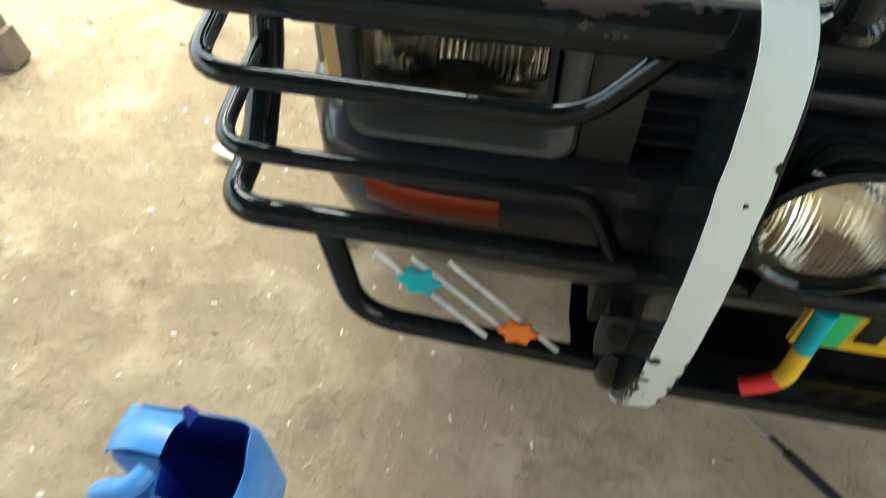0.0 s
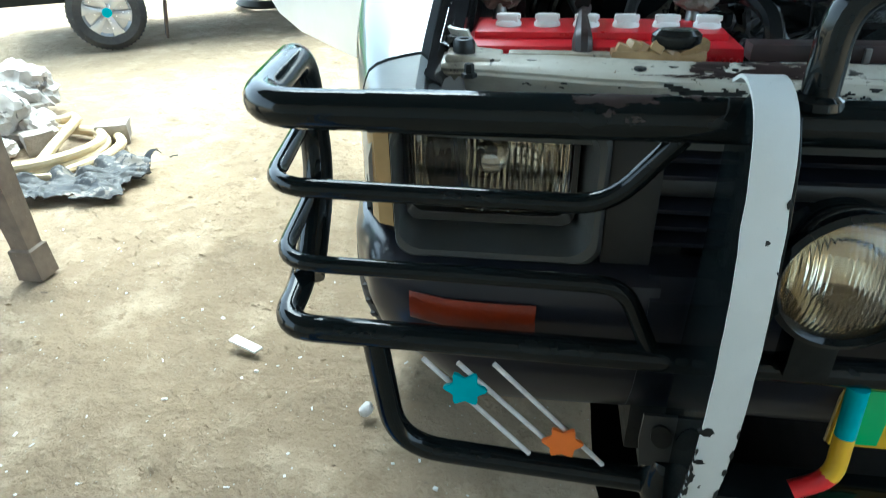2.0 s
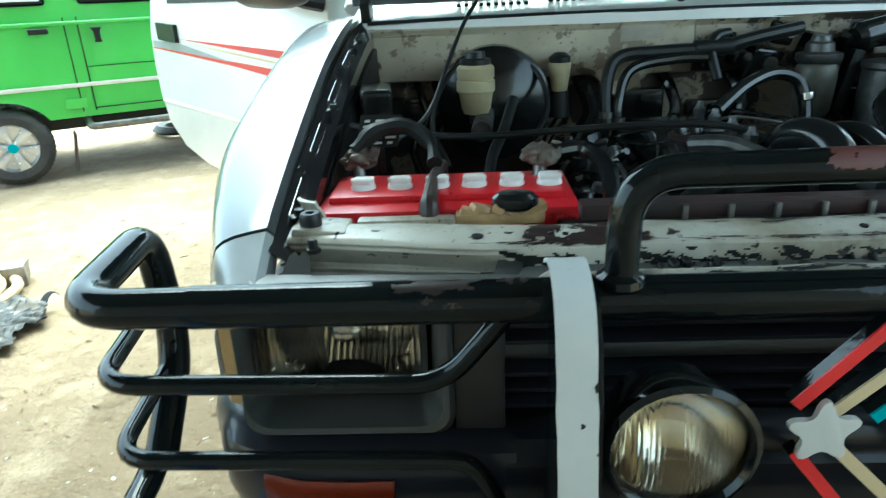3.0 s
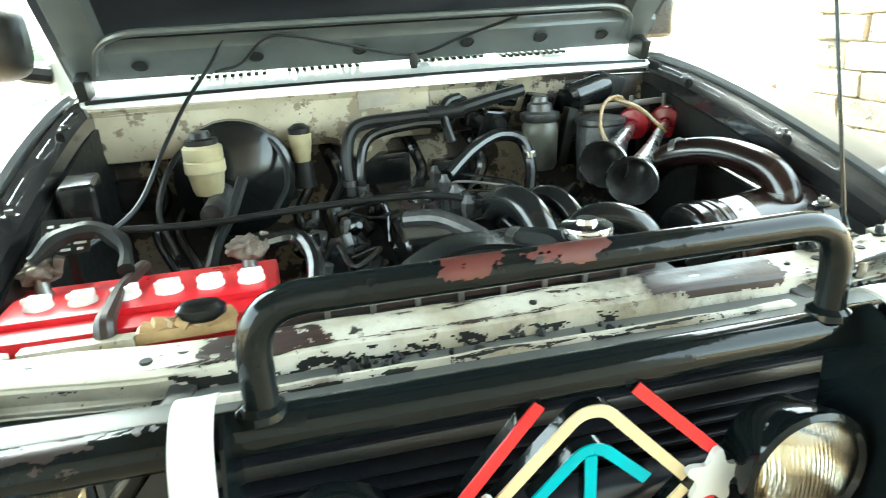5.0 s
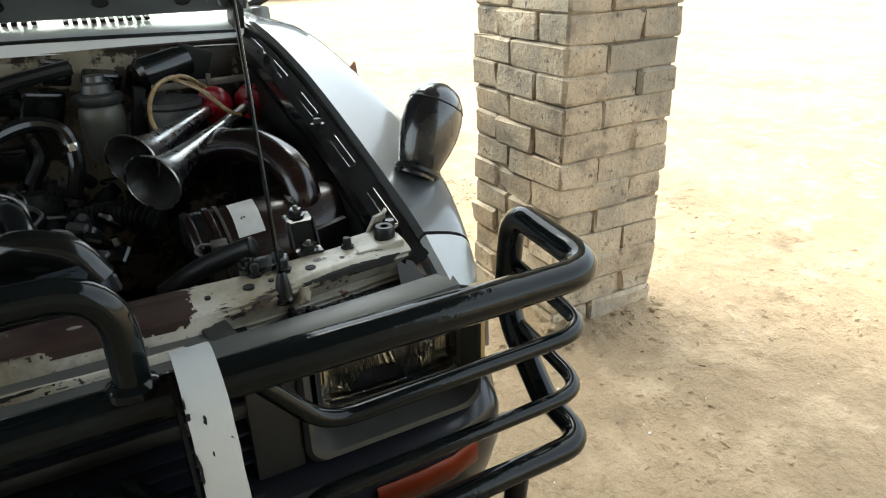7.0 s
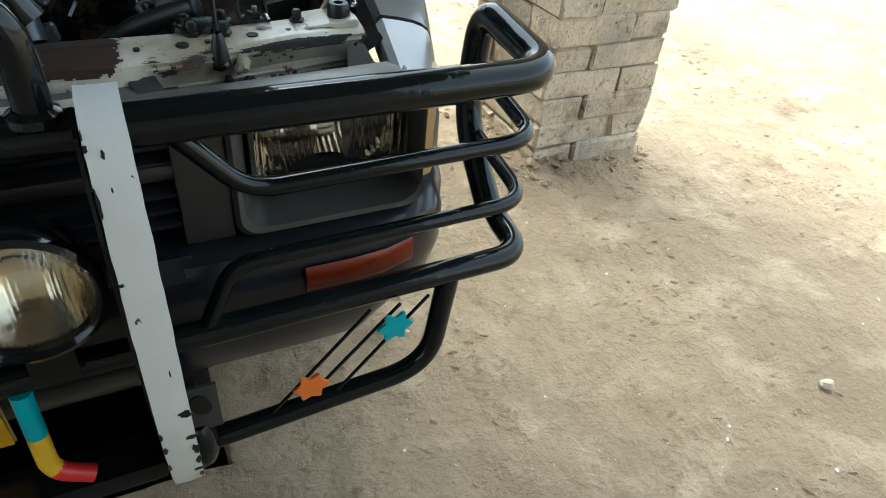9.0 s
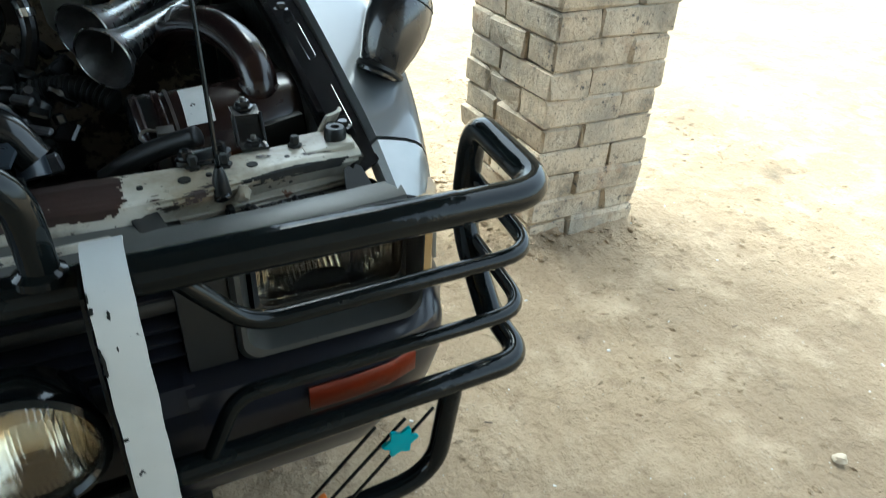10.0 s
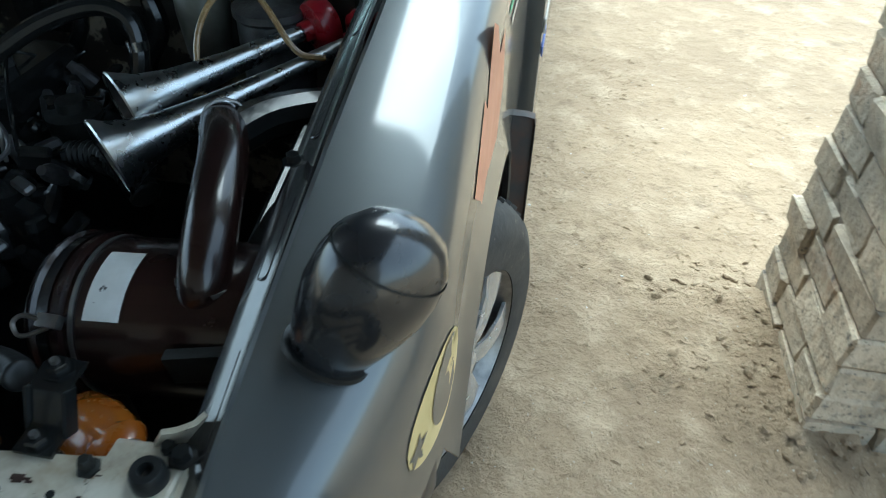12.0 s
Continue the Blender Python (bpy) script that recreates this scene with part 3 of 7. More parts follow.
        for a, b in (((0.569, 0.494), (0.458, 0.375)), ((0.534, 0.492), (0.430, 0.385)), ((0.498, 0.494), (0.381, 0.369))):
            part("rod", add_tube(B(), [(s * a[0] + 0.01, yr, a[1]), (s * b[0] + 0.01, yr, b[1])], 0.0026 if s < 0 else 0.0021, 8), M["rod" if s < 0 else "bar"], bull, "thin white painted rod" if s < 0 else "thin black rod")
        part("star", add_prism(B(), star_outline(6, 0.0225, 0.0135, 0.0), 0.004, facing(s * 0.526 + 0.01, yr - 0.004, 0.464), 0.001), M["teal"], bull, "teal wavy-edged star")
        part("star", add_prism(B(), star_outline(6, 0.0215, 0.0135, 0.0), 0.004, facing(s * 0.425 + 0.01, yr - 0.004, 0.402), 0.001), M["orange"], bull, "orange wavy-edged star")
        # tow stub painted in three bands
        hook = fillet_path([(s * x + 0.01, y, z) for x, y, z in ((0.159, 0.022, 0.492), (0.157, 0.012, 0.382), (0.192, 0.010, 0.362))], 0.02, 6)
        n = len(hook)
        seg1 = [hook[0], hook[0].lerp(hook[1], 0.62)]
        seg2 = [hook[0].lerp(hook[1], 0.62)] + hook[1:n - 4]
        seg3 = hook[n - 5:]
        for pts3, mat, lab in ((seg1, "teal", "teal painted pipe stub"), (seg2, "yellow", "yellow painted pipe stub"), (seg3, "paintred", "red painted pipe tip")):
            part("tow_stub", add_tube(B(), pts3, 0.0098, 12), M[mat], bull, lab)
        part("lug", add_lathe(B(), [(0, 0.046), (0.013, 0.045), (0.019, 0.032), (0.021, 0.004), (0.018, -0.014), (0.010, -0.028), (0.003, -0.035), (0, -0.036)], Matrix.Translation((s * 0.308, YB - 0.004, 0.332)), 18, 1.2), M["bar"], bull, "black tapered mounting lug")
        gusset = part("gusset", add_prism(B(), [(-0.017, -0.034), (0.019, -0.034), (0.019, 0.036), (-0.020, 0.036), (-0.021, 0.0)], 0.004, facing(s * 0.317, 0.020, 0.404), 0.001), M["trimgrey"], bull, "dull grey gusset plate")
        part("gusset_hole", add_prism(B(), [(0.011 * math.cos(a), 0.015 * math.sin(a) - 0.004 * math.cos(a)) for a in np.linspace(0, 5.9, 16)], 0.003, facing(s * 0.317, 0.0165, 0.414)), M["black"], gusset)
        # round driving lamp
        lamp_m = Matrix.Translation((s * 0.206, -0.012, 0.629)) @ pose(0, 0, 0, 90, 0, 0) @ Matrix.Diagonal((0.9, 0.9, 0.95, 1))
        lamp = part("driving_lamp", add_lathe(B(), [(0.0, -0.07), (0.035, -0.066), (0.058, -0.045), (0.066, -0.012), (0.070, 0.0), (0.070, 0.010), (0.064, 0.013), (0.060, 0.008), (0.060, -0.008)], lamp_m, 32), M["bar"], bull, "round black driving lamp")
        part("reflector", add_lathe(B(), [(0.0, -0.050), (0.012, -0.050), (0.03, -0.042), (0.048, -0.025), (0.060, -0.004)], lamp_m, 32), M["reflector"], lamp, "tarnished bowl reflector")
        lens = [(0.0, 0.022), (0.025, 0.0195), (0.045, 0.013), (0.0595, 0.003), (0.0595, 0.0), (0.045, 0.010), (0.025, 0.0165), (0.0, 0.019)]
        part("lens", add_lathe(B(), lens, lamp_m, 40), M["glass"], lamp, "domed clear glass lens").visible_shadow = False
        part("bracket", add_box(B(), (s * 0.206, 0.02, 0.545), (0.04, 0.03, 0.07), 0.004), M["bar"], bull)
        # bracket of the bar behind the upright
        part("mount_plate", add_box(B(), (s * 0.292, 0.085, 0.325), (0.05, 0.09, 0.07), 0.006), M["black"], bull)
    # lower tubes between the uprights
    part("lower_tube", add_tube(B(), [(-0.27, YB, 0.503), (0.27, YB, 0.503)], 0.0145, 16), M["bar"], bull)
    part("middle_tube", add_tube(B(), [(-0.27, 0.055, 0.592), (0.27, 0.055, 0.592)], 0.020, 18), M["bumper"], bull, "dark navy tube behind the stars")
    part("bottom_plate", add_box(B(), (0, 0.035, 0.328), (0.54, 0.05, 0.028), 0.006), M["bar"], bull)
    # raised loop above the top tube
    lp = fillet_path([(-0.250, YB, 0.755), (-0.250, YB, 0.846), (0.252, YB, 0.846), (0.252, YB, 0.755)], [0.055, 0.055], 10)
    part("raised_loop", add_tube(B(), lp, 0.0135, 16), M["bar"], bull)
    for s in (-1, 1):
        part("weld", add_lathe(B(), [(0.0135, 0.004), (0.019, 0.0), (0.020, -0.006)], Matrix.Translation((s * 0.251, YB, 0.762)), 14), M["bar"], bull)
    # painted flat-bar emblem in the middle: coloured faces on black bars
    yd = YB - 0.022

    def strip_ring(path, w, y0, y1, shift=0.0):
        rows = []
        for i, p in enumerate(path):
            d = (path[min(i + 1, len(path) - 1)] - path[max(i - 1, 0)]).normalized()
            n = Vector((-d.z, 0, d.x)) * (w + 0.0004 * noise.noise(p * 90))
            a, b = p + n, p - n
            rows.append([(a.x + shift, y0, a.z), (b.x + shift, y0, b.z), (b.x + shift, y1, b.z), (a.x + shift, y1, a.z)])
        return add_loft(B(), rows, closed=True, caps=True)

    def flat(points, w, mat, lab):
        path = fillet_path([(x, 0, z) for x, z in points], 0.016, 5) if len(points) > 2 else [Vector((points[0][0], 0, points[0][1])).lerp(Vector((points[1][0], 0, points[1][1])), k / 6) for k in range(7)]
        bar = part("emblem_bar", strip_ring(path, w * 0.97, yd + 0.0012, yd + 0.014), M["bar"], bull, "black flat bar on edge")
        part("painted_face", strip_ring(path, w, yd, yd + 0.0022), M[mat], bar, lab)

    flat([(-0.036, 0.732), (-0.107, 0.650)], 0.0056, "paintred", "red painted flat bar")
    flat([(0.049, 0.732), (0.130, 0.652)], 0.0056, "paintred", "red painted flat bar")
    flat([(-0.101, 0.604), (-0.046, 0.535)], 0.0056, "paintred", "red painted flat bar")
    flat([(0.130, 0.604), (0.072, 0.535)], 0.0056, "paintred", "red painted flat bar")
    flat([(-0.078, 0.640), (0.000, 0.7165), (0.022, 0.7165), (0.103, 0.630)], 0.0056, "paintcream", "cream painted bent flat bar")
    flat([(-0.072, 0.612), (0.000, 0.540), (0.022, 0.540), (0.103, 0.618)], 0.0056, "paintcream", "cream painted bent flat bar")
    flat([(-0.042, 0.636), (0.002, 0.6785), (0.020, 0.6785), (0.064, 0.637)], 0.0054, "teal", "teal painted bent flat bar")
    flat([(0.010, 0.674), (0.010, 0.570)], 0.0054, "teal", "teal painted upright flat bar")
    for x, turn in ((-0.084, 0.35), (0.127, 0.20)):
        part("star", add_prism(B(), star_outline(5, 0.0305, 0.0165, turn, 5), 0.006, facing(x, yd - 0.001, 0.628), 0.0014), M["strip"], bull, "white five-pointed star")
    # red and brown primer showing through the worn black paint
    def worn(x0, x1, zc, r, a0, a1, off, edge, mat, lab):
        bm = B()
        nx, na = 96, 40
        grid = [[bm.verts.new((x0 + (x1 - x0) * i / nx, YB + r * math.cos(radians(a0 + (a1 - a0) * k / na)), zc + r * math.sin(radians(a0 + (a1 - a0) * k / na)))) for k in range(na + 1)] for i in range(nx + 1)]
        for i in range(nx):
            for k in range(na):
                u, v = (i + 0.5) / nx * 2 - 1, (k + 0.5) / na * 2 - 1
                if 1.05 - u * u - 0.9 * v * v + 0.9 * noise.noise(Vector((u * 2.2 + off, v * 1.8, 1))) + 0.25 * noise.noise(Vector((u * 9 + off, v * 7, 4))) > edge:
                    bm.faces.new((grid[i][k], grid[i + 1][k], grid[i + 1][k + 1], grid[i][k + 1]))
        bmesh.ops.delete(bm, geom=[v for v in bm.verts if not v.link_faces], context="VERTS")
        part("worn_patch", bm, M[mat], bull, lab)

    for x0, x1, off in ((-0.118, -0.050, 3.0), (-0.056, 0.052, 8.0)):
        worn(x0, x1, 0.846, 0.01385, -20, 180, off, 0.42, "loopred", "red primer patch on the black loop")
    for x0, x1, a0, a1, off, edge in ((-0.440, -0.352, 70, 140, 5.0, 0.50), (-0.412, -0.396, 138, 168, 9.0, 0.75), (-0.396, -0.374, 150, 182, 14.0, 0.80), (-0.350, -0.322, 60, 120, 21.0, 0.7)):
        worn(x0, x1, 0.742, 0.0188, a0, a1, off, edge, "barepaint", "scuffed brown patch on the black tube")


build_bull_bar()

# number plate on the bar's lower part
plate = thing("number_plate", "yellow number plate with green band and dark bars", "number plate", at=(0.0, 0.02, 0.42))
P0 = (0.0, 0.050, 0.437)


def pl(name, bm, mat, lab=""):
    ob = part(name, bm, M[mat], plate, lab)
    ob.location = (-plate.location[0], 0.018 - plate.location[1], -0.019 - plate.location[2])
    ob.scale = (0.87, 1.0, 1.0)
    return ob


pl("backing", add_box(B(), P0, (0.304, 0.006, 0.086), 0.002), "yellow", "yellow sheet with raised rim")
pl("green_band", add_box(B(), (-0.122, 0.0455, 0.437), (0.046, 0.003, 0.074), 0.001), "plategreen", "green end band")
pl("rim", add_prism(B(), [(-0.153, -0.044), (0.153, -0.044), (0.153, 0.044), (-0.153, 0.044)], 0.003, facing(0, 0.0560, 0.437)), "decalyellow")
for x, w in ((-0.075, 0.026), (-0.032, 0.026), (0.012, 0.026), (0.056, 0.026), (0.100, 0.026)):
    pl("dark_bar", add_box(B(), (x, 0.0455, 0.437), (w, 0.003, 0.045), 0.001), "black")

# ---------------------------------------------------------------- pickup truck
truck = thing("pickup_truck", "grey-black pickup truck with its hood propped open", "truck")
WY, WZ, WR = 0.73, 0.285, 0.285


def fender_z(y):
    t = min(1.0, max(0.0, (y - 0.12) / 0.82))
    return 0.722 + 0.205 * (1 - (1 - t) ** 1.45)


def crest_x(y):
    t = min(1.0, max(0.0, (y - 0.12) / 0.34))
    return 0.618 + 0.072 * math.sin(t * math.pi / 2)


def flank_x(y, z):
    """The outer face of the fender below its shoulder."""
    return crest_x(y) + 0.006 + 0.005 * math.sin(min(1.0, max(0.0, fender_z(y) - 0.045 - z) / 0.35) * math.pi / 2)


def fender_rows(s):
    rows = []
    for y in [0.125, 0.135, 0.15, 0.172, 0.190, 0.194, 0.23] + list(np.linspace(0.26, 1.34, 44)):
        t = min(1.0, max(0.0, (y - 0.12) / 0.5))
        xi = 0.578 + 0.010 * t
        xo = crest_x(y)
        z = fender_z(y)
        drop = 0.0 if y > 0.205 else 0.016 * (0.205 - y) / 0.08
        z -= drop
        arch = WZ + math.sqrt(max(0.0, 0.345 ** 2 - (y - WY) ** 2)) if abs(y - WY) < 0.345 else 0.0
        low = max(0.52 if y < 0.42 else 0.26, arch)
        if y < 0.2:
            low = 0.70 - (y - 0.125) * 2.0
        low = min(low, z - 0.09) if y < 0.2 else low
        sec = [(xi, z - 0.028), (xi, z - 0.001), (xi + 0.004, z + 0.003), (xi + 0.32 * (xo - xi), z + 0.0000), (xi + 0.60 * (xo - xi), z - 0.0042), (xi + 0.80 * (xo - xi), z - 0.0092), (xi + 0.92 * (xo - xi), z - 0.0150), (xo - 0.0005, z - 0.0250), (xo + 0.006, z - 0.048)]
        zl = z - 0.045
        for k in (0.25, 0.5, 0.75, 1.0):
            zz = zl + (low - zl) * k
            belly = 0.005 * math.sin(min(1.0, (z - 0.045 - zz) / 0.35) * math.pi / 2)
            flare = 0.012 * max(0.0, 1 - (zz - arch) / 0.06) if arch and zz - arch < 0.06 else 0.0
            sec.append((xo + 0.006 + belly + flare, zz))
        rows.append([(s * x, y, zz) for x, zz in sec])
    return rows


def rounded_rect(x0, x1, z0, z1, r, n=4):
    out = []
    for cx, cz, a0 in ((x1 - r, z1 - r, 0), (x0 + r, z1 - r, 90), (x0 + r, z0 + r, 180), (x1 - r, z0 + r, 270)):
        for k in range(n + 1):
            a = radians(a0 + 90 * k / n)
            out.append((cx + r * math.cos(a), cz + r * math.sin(a)))
    return out


def rock(bm, c, r, rnd):
    made = bmesh.ops.create_icosphere(bm, subdivisions=2, radius=1, matrix=Matrix.Translation(c) @ pose(0, 0, 0, rnd.uniform(0, 180), rnd.uniform(0, 180), 0) @ Matrix.Diagonal((r, r * rnd.uniform(0.6, 0.9), r * rnd.uniform(0.5, 0.8), 1)))["verts"]
    off = Vector((rnd.uniform(0, 50), rnd.uniform(0, 50), 0))
    for v in made:
        p = (v.co - Vector(c)) / r
        v.co = Vector(c) + (v.co - Vector(c)) * (1 + 0.45 * noise.noise(p * 1.6 + off))
    return bm


def build_truck_front():
    for s in (-1, 1):
        frows = fender_rows(s)
        fend = part("fender", add_loft(B(), frows[5:], thick=-0.004), M["body"], truck, "dark blue-grey metallic front fender")
        part("fender_tip", add_loft(B(), frows[:5], thick=-0.004), M["tip"], fend, "pale silver front tip of the fender")
        # inner edge flange with slots
        bm = B()
        rows = []
        for y in np.linspace(0.17, 0.96, 40):
            z = fender_z(y)
            rows.append([(s * 0.578, y, z - 0.006), (s * 0.570, y, z - 0.012), (s * 0.562, y, z - 0.016), (s * 0.552, y, z - 0.024), (s * 0.550, y, z - 0.10)])
        add_loft(bm, rows, thick=-0.003)
        part("fender_flange", bm, M["flange"], fend)
        for y in (0.27, 0.40, 0.54, 0.68, 0.82):
            slope = (fender_z(y + 0.03) - fender_z(y - 0.03)) / 0.06
            ring = [(s * (0.5645 + 0.0042 * math.cos(a)), y + 0.034 * (1 if math.sin(a) > 0 else -1) + 0.0042 * math.sin(a), fender_z(y) - 0.0125 + slope * 0.034 * (1 if math.sin(a) > 0 else -1) + 0.0025 * math.cos(a)) for a in np.linspace(0.1, 6.18, 21)]
            part("flange_slot", add_tube(B(), [Vector(p) for p in ring + ring[:1]], 0.0012, 6, caps=False), M["flange"], fend, "raised slot lip on the flange")
        for y in (0.23, 0.47, 0.75):
            part("flange_bolt", add_lathe(B(), [(0, 0.006), (0.006, 0.006), (0.007, 0.0), (0.011, -0.001)], Matrix.Translation((s * 0.556, y, fender_z(y) - 0.006)), 6), M["gloss"], fend)
        # inner wing
        bm = B()
        add_loft(bm, [[(s * 0.548, y, fender_z(y) - 0.05), (s * 0.540, y, 0.62), (s * 0.50, y, 0.45), (s * 0.46, y, 0.34)] for y in np.linspace(0.16, 0.98, 12)], thick=0.004)
        part("inner_wing", bm, M["black"], truck)
        # headlamp: bezel with a hollowed shelf under it, black recess, bowl reflector, ribbed glass
        def frame_ring(rr, y, lip=0.0):
            return [(s * x, y + lip * max(0.0, (0.605 - z) / 0.03), z) for x, z in rr]

        head = part("headlight", add_loft(B(), [
            frame_ring(rounded_rect(0.388, 0.5995, 0.563, 0.714, 0.018, 6), 0.112), frame_ring(rounded_rect(0.389, 0.5990, 0.564, 0.713, 0.020, 6), 0.094),
            frame_ring(rounded_rect(0.3935, 0.5975, 0.5685, 0.711, 0.022, 6), 0.089), frame_ring(rounded_rect(0.399, 0.5960, 0.574, 0.709, 0.026, 6), 0.091),
            frame_ring(rounded_rect(0.404, 0.5950, 0.578, 0.707, 0.026, 6), 0.103), frame_ring(rounded_rect(0.409, 0.5945, 0.583, 0.706, 0.020, 6), 0.122), frame_ring(rounded_rect(0.414, 0.594, 0.589, 0.705, 0.016, 6), 0.150)], closed=True), M["bezel"], truck, "grey plastic headlight bezel")
        part("recess", add_loft(B(), [frame_ring(rounded_rect(0.4125, 0.5942, 0.5865, 0.7055, 0.016), 0.140), frame_ring(rounded_rect(0.4155, 0.593, 0.591, 0.7035, 0.014), 0.126), frame_ring(rounded_rect(0.4215, 0.589, 0.599, 0.699, 0.016), 0.130), frame_ring(rounded_rect(0.422, 0.5885, 0.600, 0.698, 0.016), 0.20)], closed=True), M["gloss"], head, "black surround of the headlight glass")
        rows = []
        for i in range(121):
            u = -1 + 2 * i / 120
            rows.append([(s * (0.505 + 0.083 * u), 0.150 + 0.0011 * math.cos(i * math.pi / 2.5) + 0.062 * max(0.0, 1 - min(1.0, (1.18 * u) ** 2 + (0.80 * v) ** 2)) ** 0.7, 0.649 + 0.050 * v) for v in np.linspace(-1, 1, 19)])
        part("reflector", add_loft(B(), rows, thick=0.002), M["reflector"], head, "tarnished bowl reflector")
        rows = []
        n = 96
        for k in range(n + 1):
            x = 0.424 + 0.1625 * k / n
            y = 0.134 + (0.0007 if k % 4 in (1, 2) and not 40 < k < 62 else 0.0) + 0.006 * ((x - 0.505) / 0.084) ** 2
            rows.append([(s * x, y + 0.003, 0.600), (s * x, y - 0.003, 0.620), (s * x, y - 0.005, 0.655), (s * x, y - 0.004, 0.680), (s * x, y, 0.698)])
        part("lens", add_loft(B(), rows, thick=0.0015), M["headglass"], head, "ribbed clear headlight glass").visible_shadow = False
        part("bulb_shield", add_lathe(B(), [(0, 0.030), (0.010, 0.028), (0.016, 0.020), (0.018, 0.004), (0.017, -0.012)], Matrix.Translation((s * 0.505, 0.180, 0.648)) @ pose(0, 0, 0, 90, 0, 0), 18), M["chrome"], head, "bright bulb shield")
        # corner lamp
        bm = B()
        add_loft(bm, [[(s * 0.602, 0.111, z0), (s * 0.621, 0.118, z0), (s * 0.632, 0.135, z0), (s * 0.636, 0.158, z0)] for z0 in (0.588, 0.60, 0.66, 0.702, 0.708)], thick=0.01)
        corner = part("corner_lamp", bm, M["oldlens"], truck, "yellowed plastic corner lamp")
        bm = B()
        add_loft(bm, [[(s * 0.6365, 0.160, z0), (s * 0.646, 0.185, z0), (s * 0.650, 0.22, z0)] for z0 in (0.60, 0.64, 0.69)], thick=0.008)
        part("amber_side_lens", bm, M["amber"], corner, "amber side section")
        part("lamp_gap", add_box(B(), (s * 0.6008, 0.112, 0.648), (0.002, 0.02, 0.118)), M["black"], corner)
        # panel beside the grille
        part("grille_surround", add_box(B(), (s * 0.3635, 0.108, 0.634), (0.050, 0.02, 0.150), 0.005), M["trimgrey"], truck, "dull grey panel beside the grille")
        # front bumper's corner with its indicator
        rows = []
        for z, dy, w in ((0.362, 0.050, 0.0), (0.385, 0.030, 0.0), (0.42, 0.014, 0.004), (0.46, 0.004, 0.008), (0.50, 0.0, 0.010), (0.542, 0.0, 0.010), (0.552, 0.004, 0.008), (0.559, 0.016, 0.004), (0.561, 0.04, 0.0)):
            lx = 0.0 if z > 0.47 else (0.47 - z) * 0.9
            row = [(0.33, 0.072 + dy, z), (0.50, 0.070 + dy, z), (0.575 - lx * 0.6, 0.078 + dy, z), (0.612 + w - lx, 0.100 + dy, z), (0.632 + w - lx, 0.14 + dy * 0.7, z), (0.656 + w - lx, 0.20 + dy * 0.4, z), (0.684 + w - lx, 0.38, z)]
            rows.append([tuple(v) for v in spline([(s * x, y, zz) for x, y, zz in row], 4)])
        bump = part("bumper_corner", add_loft(B(), rows, thick=-0.006), M["bumper"], truck, "navy-black wraparound bumper corner")
        bm = B()
        add_loft(bm, [[(s * x, y - (0.003 if 0 < i < 3 else 0), z) for x, y in ((0.450, 0.0600), (0.50, 0.0590), (0.545, 0.0625), (0.583, 0.074))] for i, z in enumerate((0.499, 0.504, 0.527, 0.533))], thick=0.006)
        part("indicator", bm, M["amber"], bump, "amber bumper indicator")
        for x, y in ((0.458, 0.066), (0.572, 0.075)):
            part("screw", add_lathe(B(), [(0, 0.003), (0.004, 0.002), (0.005, -0.002)], Matrix.Translation((s * x, y - 0.003, 0.508)) @ pose(0, 0, 0, 90, 0, 0), 8), M["black"], bump)
        # fender mirror
        base = Vector((s * 0.630, 0.308, fender_z(0.308)))
        if s > 0:
            axis = Vector((0.058, 0.030, 0.105)).normalized()
            q = axis.to_track_quat("Z", "Y").to_matrix().to_4x4()
            mir = part("fender_mirror", add_lathe(B(), [(0.0, -0.010), (0.0240, -0.008), (0.0250, 0.000), (0.0246, 0.004), (0.0262, 0.007), (0.0290, 0.018), (0.0338, 0.036), (0.0370, 0.056), (0.0372, 0.076), (0.0335, 0.097), (0.0245, 0.112), (0.0125, 0.1195), (0, 0.1215)], Matrix.Translation(base + Vector((0.004, 0, 0))) @ q, 28, 1.22), M["mirror"], truck, "black teardrop fender mirror")
            part("shell_seam", add_lathe(B(), [(0.0351, 0.0895), (0.0357, 0.0905), (0.0352, 0.0915), (0.0346, 0.0905), (0.0351, 0.0895)], Matrix.Translation(base + Vector((0.004, 0, 0))) @ q, 28, 1.22), M["black"], mir)
            part("base_gasket", add_lathe(B(), [(0.0, 0.003), (0.0285, 0.003), (0.0290, -0.001), (0.0270, -0.004)], Matrix.Translation(base + Vector((0.004, 0, 0))) @ q, 26, 1.22), M["hose"], mir, "black rubber base gasket")
    # nose panel above grille and headlamps
    rows = []
    for y, z in ((0.102, 0.690), (0.098, 0.702), (0.103, 0.712), (0.115, 0.716), (0.128, 0.716), (0.130, 0.70)):
        rows.append([(x, y + 0.02 * (abs(x) / 0.6) ** 3 + (0.022 if y > 0.11 and abs(x) < 0.32 else 0.0), z) for x in np.linspace(-0.588, 0.588, 43)])
    part("nose_panel", add_loft(B(), rows, thick=-0.003), M["nosegrey"], truck, "dull grey panel above the grille")
    # grille: frame and slats
    grille = part("grille", add_box(B(), (0, 0.155, 0.64), (0.72, 0.01, 0.14)), M["black"], truck, "black slatted grille")
    for z in (0.592, 0.610, 0.628, 0.664, 0.682):
        part("slat", add_box(B(), (0, 0.118, z), (0.71, 0.03, 0.006), 0.002, (18, 0, 0)), M["bumper"], grille)
    part("grille_bar", add_tube(B(), [(-0.355, 0.116, 0.650), (0.355, 0.116, 0.650)], 0.0135, 14), M["trimgrey"], grille, "rounded grey grille moulding")
